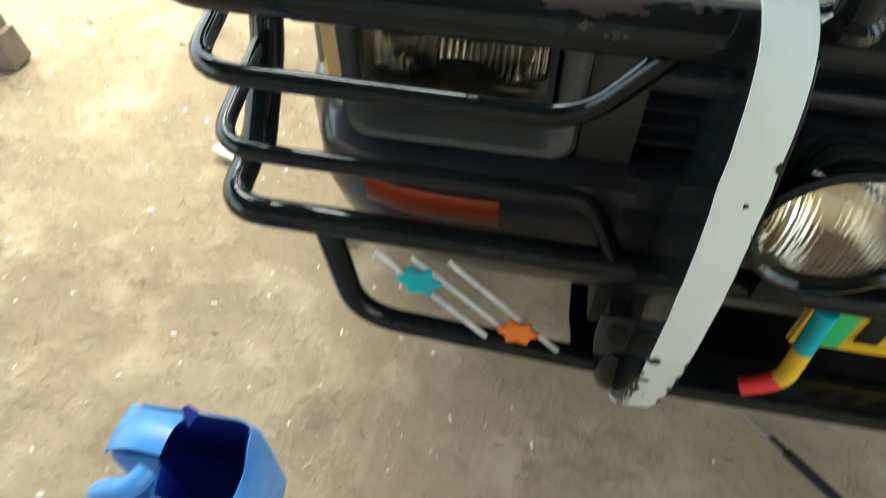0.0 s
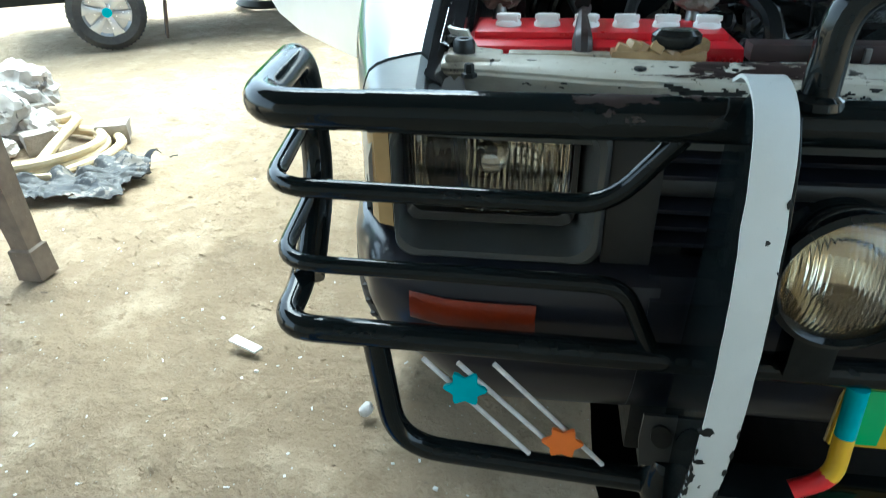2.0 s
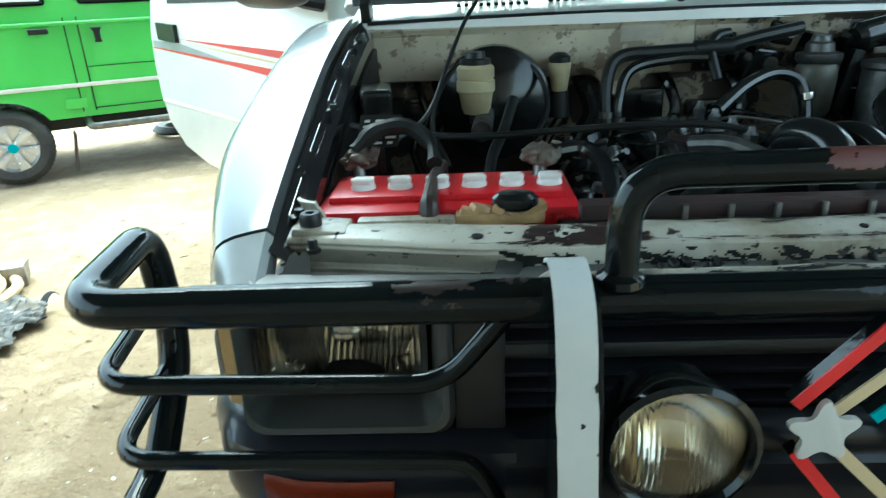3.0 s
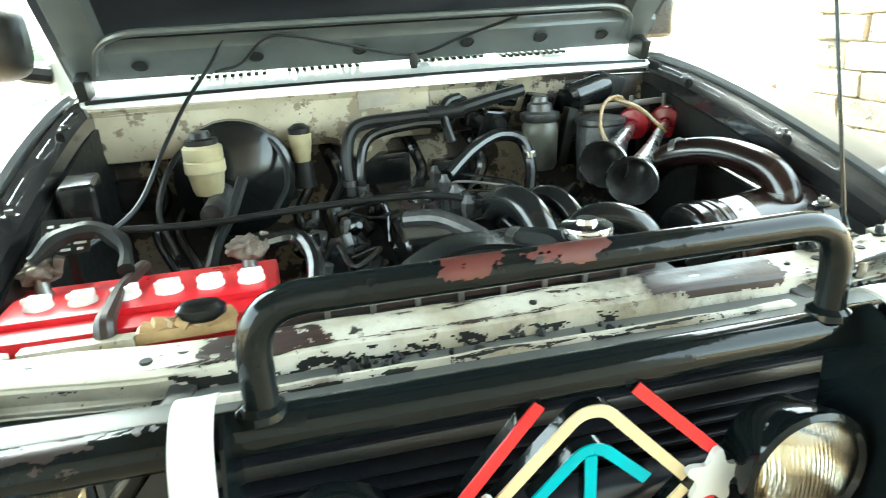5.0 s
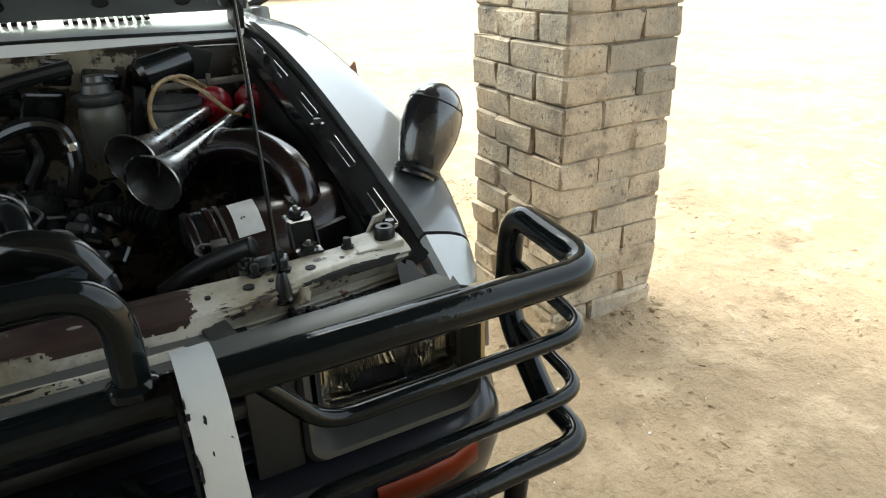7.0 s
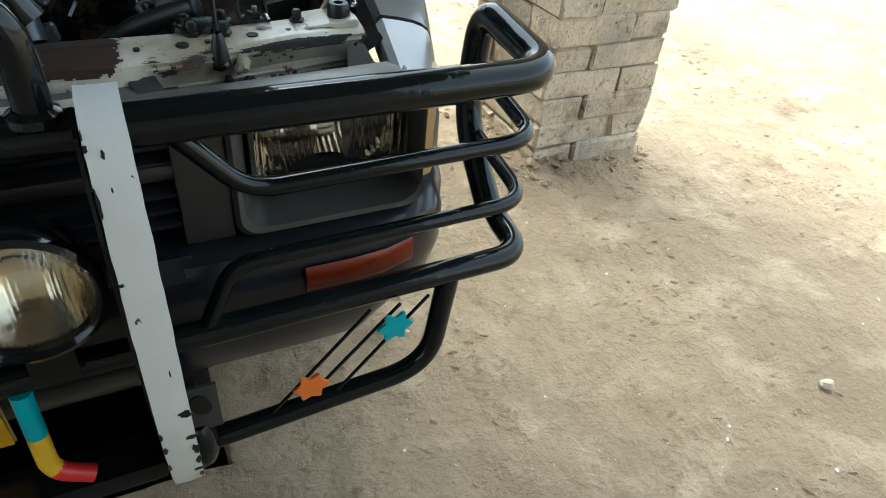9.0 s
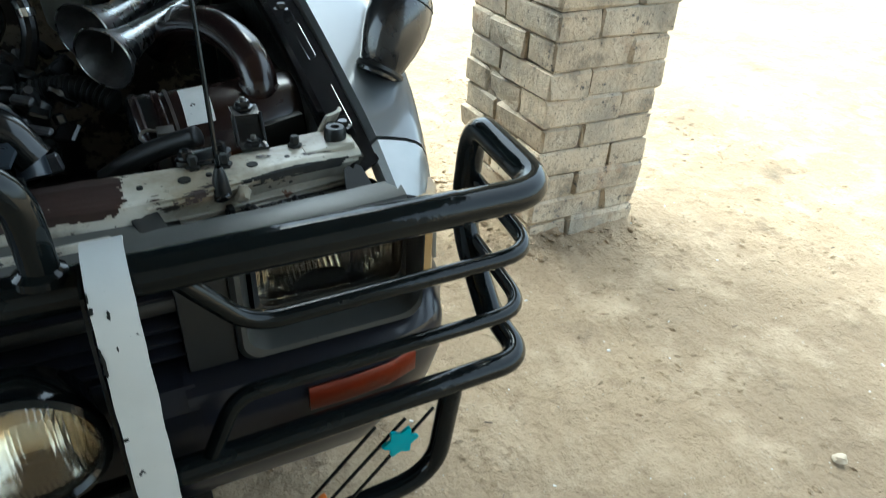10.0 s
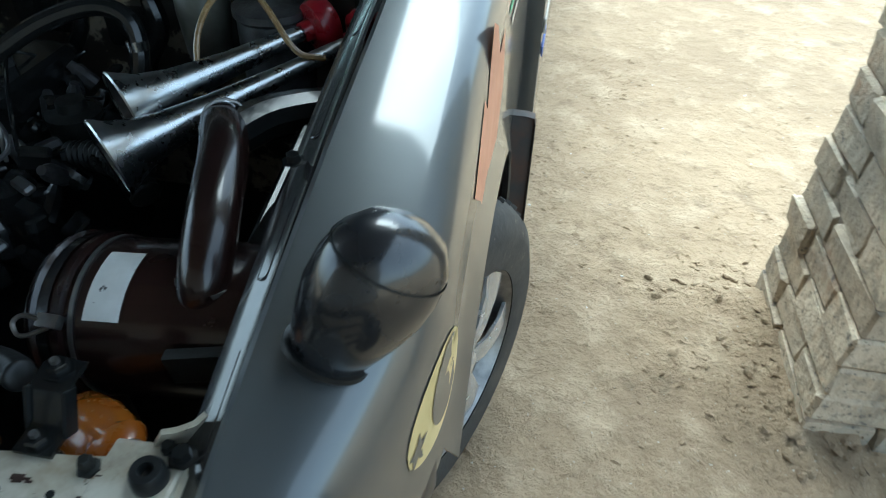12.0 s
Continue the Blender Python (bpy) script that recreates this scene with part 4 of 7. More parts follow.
    # bumper's middle, valance and chassis
    rows = [[(x, y, z) for x in np.linspace(-0.34, 0.34, 8)] for y, z in ((0.122, 0.362), (0.10, 0.385), (0.084, 0.42), (0.074, 0.46), (0.071, 0.50), (0.071, 0.542), (0.085, 0.558), (0.12, 0.561))]
    part("bumper_middle", add_loft(B(), rows, thick=-0.006), M["bumper"], truck)
    part("valance", add_box(B(), (0, 0.150, 0.40), (0.56, 0.02, 0.09), 0.004), M["black"], truck)
    ch = B()
    for s in (-1, 1):
        add_box(ch, (s * 0.30, 1.9, 0.36), (0.07, 3.6, 0.11), 0.006)
    add_box(ch, (0, 0.24, 0.40), (0.58, 0.08, 0.08), 0.006)
    add_box(ch, (0, 2.1, 0.45), (1.24, 2.2, 0.06), 0.006)
    part("chassis", ch, M["black"], truck)
    # radiator support: chipped cream panel with steps, holes and bolts
    rows = []
    prof = [(0.121, 0.695), (0.122, 0.719), (0.125, 0.7235), (0.130, 0.7225), (0.133, 0.7165), (0.152, 0.7165), (0.156, 0.737), (0.160, 0.7405), (0.166, 0.742), (0.190, 0.745), (0.206, 0.744), (0.210, 0.735), (0.211, 0.690)]

    def support_point(x, u):
        i = min(int(u), len(prof) - 2)
        f = u - i
        y, z = prof[i][0] + (prof[i + 1][0] - prof[i][0]) * f, prof[i][1] + (prof[i + 1][1] - prof[i][1]) * f
        a = abs(x)
        back = 0.030 * max(0.0, (a - 0.36) / 0.2)
        dip = 0.010 if 0.30 < a < 0.345 else 0.0
        cut = min(1.0, max(0.0, (a - 0.32) / 0.02))
        return (x, y + (max(0.0, 0.153 - y) * cut) + (cut * max(0.0, 0.738 - z) * 0.75 if y < 0.154 else 0.0) + back + 0.003 * noise.noise(Vector((x * 9, y * 30, 0))), z - (dip if y < 0.152 else 0.0) - cut * max(0.0, (0.153 - y) * 0.6) + 0.0025 * noise.noise(Vector((x * 14, y * 40, 5))))

    for x in np.linspace(-0.562, 0.562, 90):
        rows.append([support_point(x, u) for u in range(len(prof))])
    rows = [row + [(x, y, z - 0.006) for x, y, z in reversed(row)] for row in rows]
    sup = part("radiator_support", add_loft(B(), rows, closed=True, caps=True), M["cream"], truck, "cream painted support panel, chipped and rusty")
    rnd = random.Random(4)
    for k in range(18):
        x = rnd.uniform(-0.54, 0.54)
        y = rnd.choice((0.135, 0.138, 0.176, 0.185)) + 0.030 * max(0.0, (abs(x) - 0.36) / 0.2)
        z = 0.7155 if y < 0.16 else 0.7432
        r = rnd.choice((0.003, 0.004, 0.006))
        part("hole", add_lathe(B(), [(0, 0.0012), (r, 0.0012), (r * 1.15, -0.004)], Matrix.Translation((x, y, z)), 10), M["black"], sup)
    for x, y, z in ((0.543, 0.235, 0.745), (0.495, 0.215, 0.745), (-0.552, 0.228, 0.745), (-0.53, 0.17, 0.735), (0.415, 0.195, 0.745), (0.385, 0.20, 0.745)):
        part("bolt", add_lathe(B(), [(0, 0.012), (0.004, 0.012), (0.0052, 0.010), (0.0052, 0.003), (0.008, 0.002), (0.008, -0.002)], Matrix.Translation((x, y, z)), 6), M["black"], sup)
    for x, y, r in ((0.541, 0.213, 0.0120), (-0.540, 0.212, 0.0115)):
        part("bump_stop", add_lathe(B(), [(0.0, 0.008), (0.0045, 0.010), (0.0052, 0.0175), (r * 0.85, 0.0175), (r, 0.014), (r * 1.04, 0.004), (r * 0.9, -0.003)], Matrix.Translation((x, y, 0.7445)), 18), M["hose"], sup, "black rubber bump stop")
    flange = part("latch_flange", add_prism(B(), [(0.030 * math.cos(a), 0.015 * math.sin(a)) for a in np.linspace(0, 5.9, 18)], 0.006, Matrix.Translation((0.398, 0.213, 0.7455)) @ pose(0, 0, 0, 0, 0, 12), 0.001), M["gloss"], sup, "black oval latch flange")
    for dx in (-0.018, 0.017):
        part("flange_nut", add_lathe(B(), [(0, 0.010), (0.0045, 0.010), (0.0065, 0.008), (0.007, 0.0)], Matrix.Translation((0.398 + dx, 0.213 + dx * 0.2, 0.7515)), 6), M["gloss"], flange)
    for s in (-1, 1):
        part("end_bracket", add_box(B(), (s * 0.529, 0.2165, 0.7430), (0.058, 0.048, 0.009), 0.004, (0, s * -5, 0), 3), M["cream"], sup)
        part("end_tab", add_loft(B(), [[(s * (x - 0.010), 0.236, z), (s * x, 0.240, z), (s * (x + 0.010), 0.247, z), (s * (x + 0.014), 0.256, z)] for x, z in ((0.538, 0.742), (0.542, 0.751), (0.547, 0.759), (0.550, 0.765))], thick=0.004), M["cream"], sup, "raised cream end tab")
        part("tie_bracket", add_box(B(), (s * 0.335, 0.135, 0.714), (0.026, 0.055, 0.010), 0.003, (12, 0, s * 14)), M["trimgrey"], sup)
        part("tie_bracket", add_prism(B(), [(-0.016, -0.018), (0.016, -0.018), (0.010, 0.012), (0.004, 0.016), (0.0, 0.010), (-0.004, 0.016), (-0.010, 0.012)], 0.003, Matrix.Translation((s * 0.545, 0.160, 0.722)) @ pose(0, 0, 0, 35, 0, 0)), M["trimgrey"], sup)
        part("gap_floor", add_box(B(), (s * 0.445, 0.158, 0.699), (0.20, 0.05, 0.004)), M["black"], sup)
    def flake(x0, x1, u0, u1, off, mat, edge, lab):
        """A ragged patch lying on the support panel between two lines of its profile."""
        bm = B()
        nx, nu = max(20, int((x1 - x0) / 0.0022)), max(10, int((u1 - u0) * 12))
        grid = [[bm.verts.new(Vector(support_point(x0 + (x1 - x0) * i / nx, u0 + (u1 - u0) * k / nu)) + Vector((0, -0.0009, 0.0009))) for k in range(nu + 1)] for i in range(nx + 1)]
        for i in range(nx):
            for k in range(nu):
                u, v = (i + 0.5) / nx * 2 - 1, (k + 0.5) / nu * 2 - 1
                w = x0 + (x1 - x0) * i / nx
                n = 0.9 * noise.noise(Vector((w * 26 + off, v * 1.5, off))) + 0.55 * noise.noise(Vector((w * 75, v * 4.0 + off, 2))) + 0.3 * noise.noise(Vector((w * 210, v * 9, off)))
                if 1.0 - u ** 6 - 0.9 * v ** 4 + n > edge:
                    bm.faces.new((grid[i][k], grid[i + 1][k], grid[i + 1][k + 1], grid[i][k + 1]))
        bmesh.ops.delete(bm, geom=[v for v in bm.verts if not v.link_faces], context="VERTS")
        tagged(part("flaking_paint", bm, M[mat], sup, lab), kind="stuff")

    over, grime = "dark brown overpainted patch", "black grime and bared metal"
    flake(0.150, 0.318, 5.6, 10.4, 1.0, "darkpatch", 0.10, over)
    flake(-0.330, -0.180, 6.0, 10.2, 4.0, "darkpatch", 0.72, over)
    flake(-0.50, 0.14, 4.2, 5.9, 7.0, "black", 0.95, grime)
    flake(-0.40, 0.20, 6.6, 7.8, 11.0, "darkpatch", 1.02, grime)
    flake(-0.30, 0.30, 0.2, 2.4, 15.0, "black", 1.08, grime)
    flake(-0.16, 0.14, 8.6, 10.2, 19.0, "darkpatch", 1.20, grime)
    flake(0.33, 0.42, 5.2, 7.4, 23.0, "darkpatch", 0.95, grime)
    flake(0.42, 0.555, 4.8, 6.6, 27.0, "black", 0.80, grime)
    flake(0.44, 0.555, 7.4, 9.6, 31.0, "darkpatch", 1.15, grime)
    # crumpled fold and grease where the prop rod stands
    part("dented_fold", rock(B(), (0.425, 0.1655, 0.7235), 0.011, random.Random(12)), M["cream"], sup, "crumpled cream fold")
    part("rod_grease", rock(B(), (0.4045, 0.1630, 0.7265), 0.0095, random.Random(8)), M["gloss"], sup, "black grease round the prop rod")
    # upper radiator bar with clips
    part("radiator_bar", add_box(B(), (-0.03, 0.232, 0.750), (0.44, 0.028, 0.018), 0.005), M["rust"], truck, "black bar with rusty red patches")
    for k in range(8):
        part("bar_clip", add_box(B(), (-0.19 + k * 0.048, 0.214, 0.748), (0.006, 0.005, 0.018), 0.001), M["steel"], truck)
    part("radiator", add_box(B(), (-0.02, 0.245, 0.58), (0.50, 0.05, 0.30), 0.006), M["black"], truck)
    cap = part("radiator_cap", add_lathe(B(), [(0, 0.018), (0.012, 0.018), (0.014, 0.012), (0.030, 0.010), (0.032, 0.004), (0.030, -0.004), (0.018, -0.006), (0.018, -0.03)], Matrix.Translation((0.122, 0.262, 0.782)), 20), M["chrome"], truck, "chrome radiator cap")
    # debris in the front gap
    bm = B()
    for k in range(55):
        x = rnd.uniform(-0.20, 0.14) if k < 20 else rnd.uniform(0.40, 0.54)
        y = rnd.uniform(0.130, 0.154) + (0.014 if k >= 20 else 0)
        r = rnd.uniform(0.003, 0.008)
        add_box(bm, (x, y, (0.7165 if k < 20 else 0.702) + r * 0.4), (r * 2, r * 1.5, r), r * 0.2, (rnd.uniform(0, 90), rnd.uniform(0, 90), rnd.uniform(0, 90)), 1)
    tagged(part("dry_leaf_litter", bm, M["black"]), "dark dry leaf litter caught in the front panel", "litter", kind="stuff")


build_truck_front()


def build_truck_body():
    # firewall, cowl, hood, windscreen, cab
    rows = []
    for z in (0.36, 0.50, 0.60, 0.70, 0.82):
        rows.append([(x, 0.945, z) for x in np.linspace(-0.56, 0.56, 12)])
    part("lower_firewall", add_loft(B(), rows, thick=0.01), M["greasy"], truck, "greasy cream lower firewall")
    def wall(x0, x1):
        return [[(x, y + 0.004 * noise.noise(Vector((x * 5, z * 8, 2))), z - (0.05 * max(0.0, 1 - abs(x + 0.06) / 0.05) if z < 0.83 else 0)) for x in np.linspace(x0, x1, 24)] for y, z in ((0.930, 0.812), (0.908, 0.817), (0.902, 0.830), (0.905, 0.86), (0.910, 0.895), (0.902, 0.910))]
    fw = part("firewall", add_loft(B(), wall(-0.565, 0.075), thick=0.01), M["creamwall"], truck, "chipped cream firewall panel")
    part("firewall", add_loft(B(), wall(0.077, 0.565), thick=0.01), M["greasy"], truck, "greasy cream firewall panel behind the horns")
    part("data_plate", add_box(B(), (-0.025, 0.899, 0.885), (0.085, 0.004, 0.045), 0.001), M["silverplate"], fw, "dull metal data plate")
    part("hood_seal", add_tube(B(), spline([(-0.56, 0.915, 0.918), (-0.3, 0.905, 0.922), (0, 0.900, 0.923), (0.3, 0.905, 0.922), (0.56, 0.915, 0.915)], 8), 0.006, 8), M["hose"], fw)
    rows = []
    for y, z in ((0.900, 0.905), (0.902, 0.924), (0.94, 0.935), (1.02, 0.946), (1.12, 0.962), (1.18, 0.985)):
        rows.append([(x, y + 0.05 * (1 - (x / 0.6) ** 2) * (-0.15), z - 0.012 * (x / 0.6) ** 2) for x in np.linspace(-0.60, 0.60, 25)])
    cowl = part("cowl", add_loft(B(), rows, thick=0.006), M["white"], truck, "white cowl panel with vent slots")
    for g in (-0.31, -0.12, 0.15, 0.34):
        for k in range(10):
            part("vent_slot", add_box(B(), (g - 0.07 + k * 0.0155, 1.045, 0.9555 - 0.012 * (g / 0.6) ** 2), (0.0085, 0.095, 0.006), 0.001, (9, 0, 0)), M["black"], cowl)
    # hood, open: underside frame towards the engine
    hinge, tilt = Vector((0, 0.985, 0.960)), radians(41)
    back, up = Vector((0, -math.cos(tilt), math.sin(tilt))), Vector((0, math.sin(tilt), math.cos(tilt)))
    L = 0.86

    def hp(x, d, h):
        return tuple(hinge + back * d + up * h + Vector((x, 0, 0)))

    rows = [[hp(x * (0.60 - 0.03 * d / L), d, 0.022 - 0.012 * x * x) for x in np.linspace(-1, 1, 13)] for d in np.linspace(-0.02, L, 10)]
    hood = part("hood", add_loft(B(), rows, thick=0.004), M["bumper"], truck, "dark hood propped open")
    rows = []
    for d, h in ((-0.015, 0.015), (0.0, -0.006), (0.05, -0.010), (0.075, -0.008), (0.085, 0.012)):
        rows.append([hp(x, d, h) for x in np.linspace(-0.585, 0.585, 24)])
    part("inner_frame", add_loft(B(), rows, thick=0.003), M["hoodframe"], hood, "pressed dark inner frame of the hood")
    bm = B()
    edge = [hp(-0.545, 0.02, -0.008), hp(-0.52, 0.10, -0.008), hp(-0.47, 0.125, -0.008), hp(0.47, 0.125, -0.008), hp(0.52, 0.10, -0.008), hp(0.545, 0.02, -0.008)]
    add_tube(bm, fillet_path(edge, 0.03, 5), 0.007, 8)
    part("frame_bead", bm, M["hoodframe"], hood)
    for s in (-1, 1):
        rows = [[hp(s * (0.585 - 0.03 * d / L), d, 0.015), hp(s * (0.575 - 0.03 * d / L), d, -0.008), hp(s * (0.52 - 0.03 * d / L), d, -0.010), hp(s * (0.51 - 0.03 * d / L), d, 0.010)] for d in np.linspace(0.03, L, 8)]
        part("side_frame", add_loft(B(), rows, thick=0.003), M["hoodframe"], hood)
        part("hinge", add_box(B(), (s * 0.565, 0.95, 0.945), (0.02, 0.06, 0.05), 0.004, (20, 0, 0)), M["black"], truck)
    for x, d in ((-0.46, 0.045), (-0.25, 0.05), (-0.05, 0.05), (0.17, 0.05), (0.33, 0.05), (0.47, 0.045)):
        c = Vector(hp(x, d, -0.0150))
        part("hood_hole", add_lathe(B(), [(0, 0.0), (0.013, 0.0), (0.015, 0.002)], Matrix.Translation(c) @ (-up).to_track_quat("Z", "Y").to_matrix().to_4x4(), 14), M["black"], hood)
    top = Vector((0.411, 0.198, 0.735)) + Vector((0.0145, 0.207, 0.978)) * 0.70
    part("prop_rod", add_tube(B(), [(0.4045, 0.166, 0.724), tuple(top)], 0.0024, 8), M["bar"], hood, "thin black hood prop rod")
    wash = spline([hp(x, d, -0.022) for x, d in ((-0.33, 0.02), (-0.28, 0.04), (-0.229, 0.105), (-0.177, 0.108), (-0.084, 0.075), (0.059, 0.03), (0.156, 0.075), (0.258, 0.125))], 6)
    part("washer_hose", add_tube(B(), wash, 0.0034, 8), M["hose"], hood, "thin black washer hose under the hood")
    part("washer_tee", add_lathe(B(), [(0, 0.012), (0.008, 0.010), (0.010, -0.008), (0.006, -0.022), (0, -0.023)], Matrix.Translation(hp(0.059, 0.026, -0.026)), 10), M["hose"], hood)
    part("rod_grommet", add_lathe(B(), [(0.0035, 0.022), (0.006, 0.016), (0.0085, 0.004), (0.010, -0.008)], Matrix.Translation((0.4047, 0.1670, 0.735)), 12), M["hose"], hood)
    # wipers
    for a, b in (((-0.48, 1.02, 0.966), (-0.20, 1.06, 0.992)), ((0.10, 1.02, 0.972), (0.42, 1.06, 0.992))):
        w = part("wiper", add_tube(B(), [a, tuple(Vector(a).lerp(Vector(b), 0.5) + Vector((0, 0, 0.012))), b], 0.006, 8), M["gloss"], truck, "black wiper arm and blade")
        part("wiper_pivot", add_lathe(B(), [(0, 0.018), (0.010, 0.016), (0.013, -0.012)], Matrix.Translation(a), 12), M["gloss"], w)
    # windscreen and cab shell
    ws = part("windscreen", add_loft(B(), [[(x * k, y + 0.05 * x * x, z) for x in np.linspace(-0.62, 0.62, 10)] for y, z, k in ((1.175, 0.975, 1.0), (1.40, 1.19, 0.95), (1.62, 1.40, 0.90))], thick=0.006), M["pane"], truck, "greenish windscreen glass")
    ws.visible_shadow = False
    rows = []
    for y in (1.60, 1.75, 2.3, 2.75):
        rows.append([(x, y, 1.43 - 0.04 * (x / 0.56) ** 2 - (0.02 if y < 1.7 else 0)) for x in np.linspace(-0.56, 0.56, 9)])
    part("roof", add_loft(B(), rows, thick=0.02), M["white"], truck)
    for s in (-1, 1):
        part("front_pillar", add_tube(B(), [(s * 0.63, 1.19, 0.94), (s * 0.565, 1.62, 1.41)], 0.022, 8), M["white"], truck)
        part("rear_pillar", add_tube(B(), [(s * 0.64, 2.72, 0.9), (s * 0.565, 2.72, 1.41)], 0.03, 8), M["white"], truck)
    bm = B()
    add_box(bm, (0.715, 1.98, 0.60), (0.05, 1.28, 0.66), 0.015)
    add_box(bm, (0, 2.74, 0.62), (1.40, 0.04, 0.70), 0.01)
    add_box(bm, (0, 1.26, 0.62), (1.30, 0.04, 0.60), 0.01)
    part("cab_shell", bm, M["body"], truck)
    # cargo bed
    bm = B()
    for s in (-1, 1):
        add_box(bm, (s * 0.71, 3.65, 0.68), (0.05, 1.75, 0.40), 0.012)
    add_box(bm, (0, 4.5, 0.68), (1.40, 0.05, 0.40), 0.012)
    add_box(bm, (0, 3.65, 0.50), (1.40, 1.75, 0.04), 0.01)
    part("cargo_bed", bm, M["body"], truck)
    # open white door on its hinge side
    hx, hy = -0.70, 1.30
    d = Vector((-0.66, 0.75, 0)).normalized()

    def dp(u, z, out=0.0):
        return tuple(Vector((hx, hy, z)) + d * u + Vector((-0.75, -0.66, 0)) * out)

    out = [(0.0, 0.42), (0.04, 0.38), (0.60, 0.355), (1.05, 0.365), (1.28, 0.405), (1.43, 0.49), (1.485, 0.60), (1.495, 0.72), (1.475, 0.86), (1.40, 0.985), (0.0, 0.985)]
    bm = B()
    rows = [[dp(u * k + 0.70 * (1 - k), 0.68 + (z - 0.68) * k, o) for u, z in out] for k, o in ((0.975, -0.06), (0.995, -0.055), (1.0, -0.02), (1.0, 0.0), (0.99, 0.012), (0.96, 0.018))]
    add_loft(bm, rows, closed=True, caps=True)
    door = part("door", bm, M["white"], truck, "white door standing wide open with red stripes")
    bm = B()
    add_tube(bm, fillet_path([dp(0.03, 0.985, -0.02), dp(0.46, 1.36, -0.04), dp(1.25, 1.38, -0.04), dp(1.385, 0.985, -0.02)], 0.08, 6), 0.026, 8)
    part("window_frame", bm, M["white"], door)
    part("window_seal", add_loft(B(), [[dp(0.20, 0.985, 0.020), dp(1.16, 0.985, 0.020)], [dp(0.20, 0.968, 0.022), dp(1.16, 0.968, 0.022)]], thick=0.004), M["hose"], door, "black rubber window seal")
    pane = part("window_pane", add_loft(B(), [[dp(0.06, 0.985, -0.025), dp(0.46, 1.35, -0.04)], [dp(1.37, 0.985, -0.025), dp(1.24, 1.37, -0.04)]], thick=0.004), M["pane"], door)

    def stripe(pts, mat, lift):
        bm = B()
        front, back = [[bm.verts.new(dp(u, z, o)) for u, z in pts] for o in (0.0195 + lift, 0.0188)]
        bm.faces.new(front)
        for k in range(len(pts)):
            bm.faces.new((front[k], front[k - 1], back[k - 1], back[k]))
        part("stripe", bm, M[mat], door)

    stripe([(1.12, 0.842), (0.06, 0.829), (0.06, 0.800), (0.60, 0.822)], "decalred", 0.0)
    stripe([(1.12, 0.833), (0.60, 0.812), (0.06, 0.788), (0.06, 0.782), (0.62, 0.806)], "paintcream", 0.0)
    stripe([(1.44, 0.803), (0.06, 0.770), (0.06, 0.735), (0.62, 0.768), (1.44, 0.798)], "decalred", 0.0)
    stripe([(1.43, 0.829), (1.12, 0.826), (0.64, 0.781), (1.43, 0.805)], "decalgrey", 0.0008)
    part("handle", add_loft(B(), [[dp(u, z, o) for u, z in ((1.12, 0.828), (1.32, 0.835), (1.32, 0.900), (1.12, 0.893))] for o in (0.016, 0.034)], closed=True, caps=True), M["hose"], door, "black flap door handle")
    part("crease", add_loft(B(), [[dp(0.04, 0.592, 0.0175), dp(1.44, 0.592, 0.0175)], [dp(0.04, 0.584, 0.023), dp(1.44, 0.584, 0.023)], [dp(0.04, 0.572, 0.0175), dp(1.44, 0.572, 0.0175)]]), M["white"], door)
    shell = [[dp(0.135 + 0.20 * k * math.copysign(abs(math.cos(a)) ** 0.6, math.cos(a)), 1.035 + 0.088 * k * math.copysign(abs(math.sin(a)) ** 0.6, math.sin(a)), o) for a in np.linspace(0, 2 * math.pi, 24, endpoint=False)] for k, o in ((0.80, 0.065), (0.96, 0.072), (1.0, 0.09), (0.97, 0.115), (0.84, 0.140), (0.55, 0.155))]
    mir = part("door_mirror", add_loft(B(), shell, closed=True, caps=True), M["hose"], door, "black door mirror")
    part("mirror_arm", add_tube(B(), [dp(0.02, 0.955, 0.015), dp(0.03, 0.965, 0.06), dp(0.05, 0.985, 0.10)], 0.020, 8), M["hose"], mir)
    mr = part("door_mirror", add_box(B(), (0.825, 1.42, 1.005), (0.19, 0.07, 0.13), 0.03, (0, 0, -12), 3), M["mirror"], truck, "dark grey door mirror")
    part("mirror_arm", add_tube(B(), [(0.70, 1.40, 0.93), (0.75, 1.41, 0.95), (0.78, 1.42, 0.97)], 0.014, 8), M["hose"], mr)
    # road wheels
    for s in (-1, 1):
        for y in (WY, 3.45):
            w = build_wheel(truck, (0, 0, 0), 1, WR)
            w.matrix_parent_inverse = Matrix()
            w.matrix_basis = Matrix.Translation((s * 0.600, y, WZ)) @ pose(0, 0, 0, 0, 0, (0 if s > 0 else 180) - (20 if y == WY else 0))
    # mudflap behind the front wheel
    for s in (-1, 1):
        part("mudflap", add_box(B(), (s * 0.675, 1.135, 0.33), (0.15, 0.012, 0.36), 0.02, (-6, 0, 0)), M["rusty"], truck, "rust-stained black rubber mudflap")
    # decals on the fender's flank: yellow oval with crescent and star, peach leaf shape, coloured stripes
    def flank(outline, y0, z0, lift, mat, lab):
        bm = B()
        front = [bm.verts.new((flank_x(y0 + u, z0 + v) + lift, y0 + u, z0 + v)) for u, v in outline]
        bm.faces.new(front)
        bmesh.ops.triangulate(bm, faces=bm.faces)
        bmesh.ops.subdivide_edges(bm, edges=bm.edges, cuts=1, use_grid_fill=True)
        for v in bm.verts:
            v.co.x = flank_x(v.co.y, v.co.z) + lift
        part("decal", bm, M[mat], truck, lab)

    turn = radians(-12)
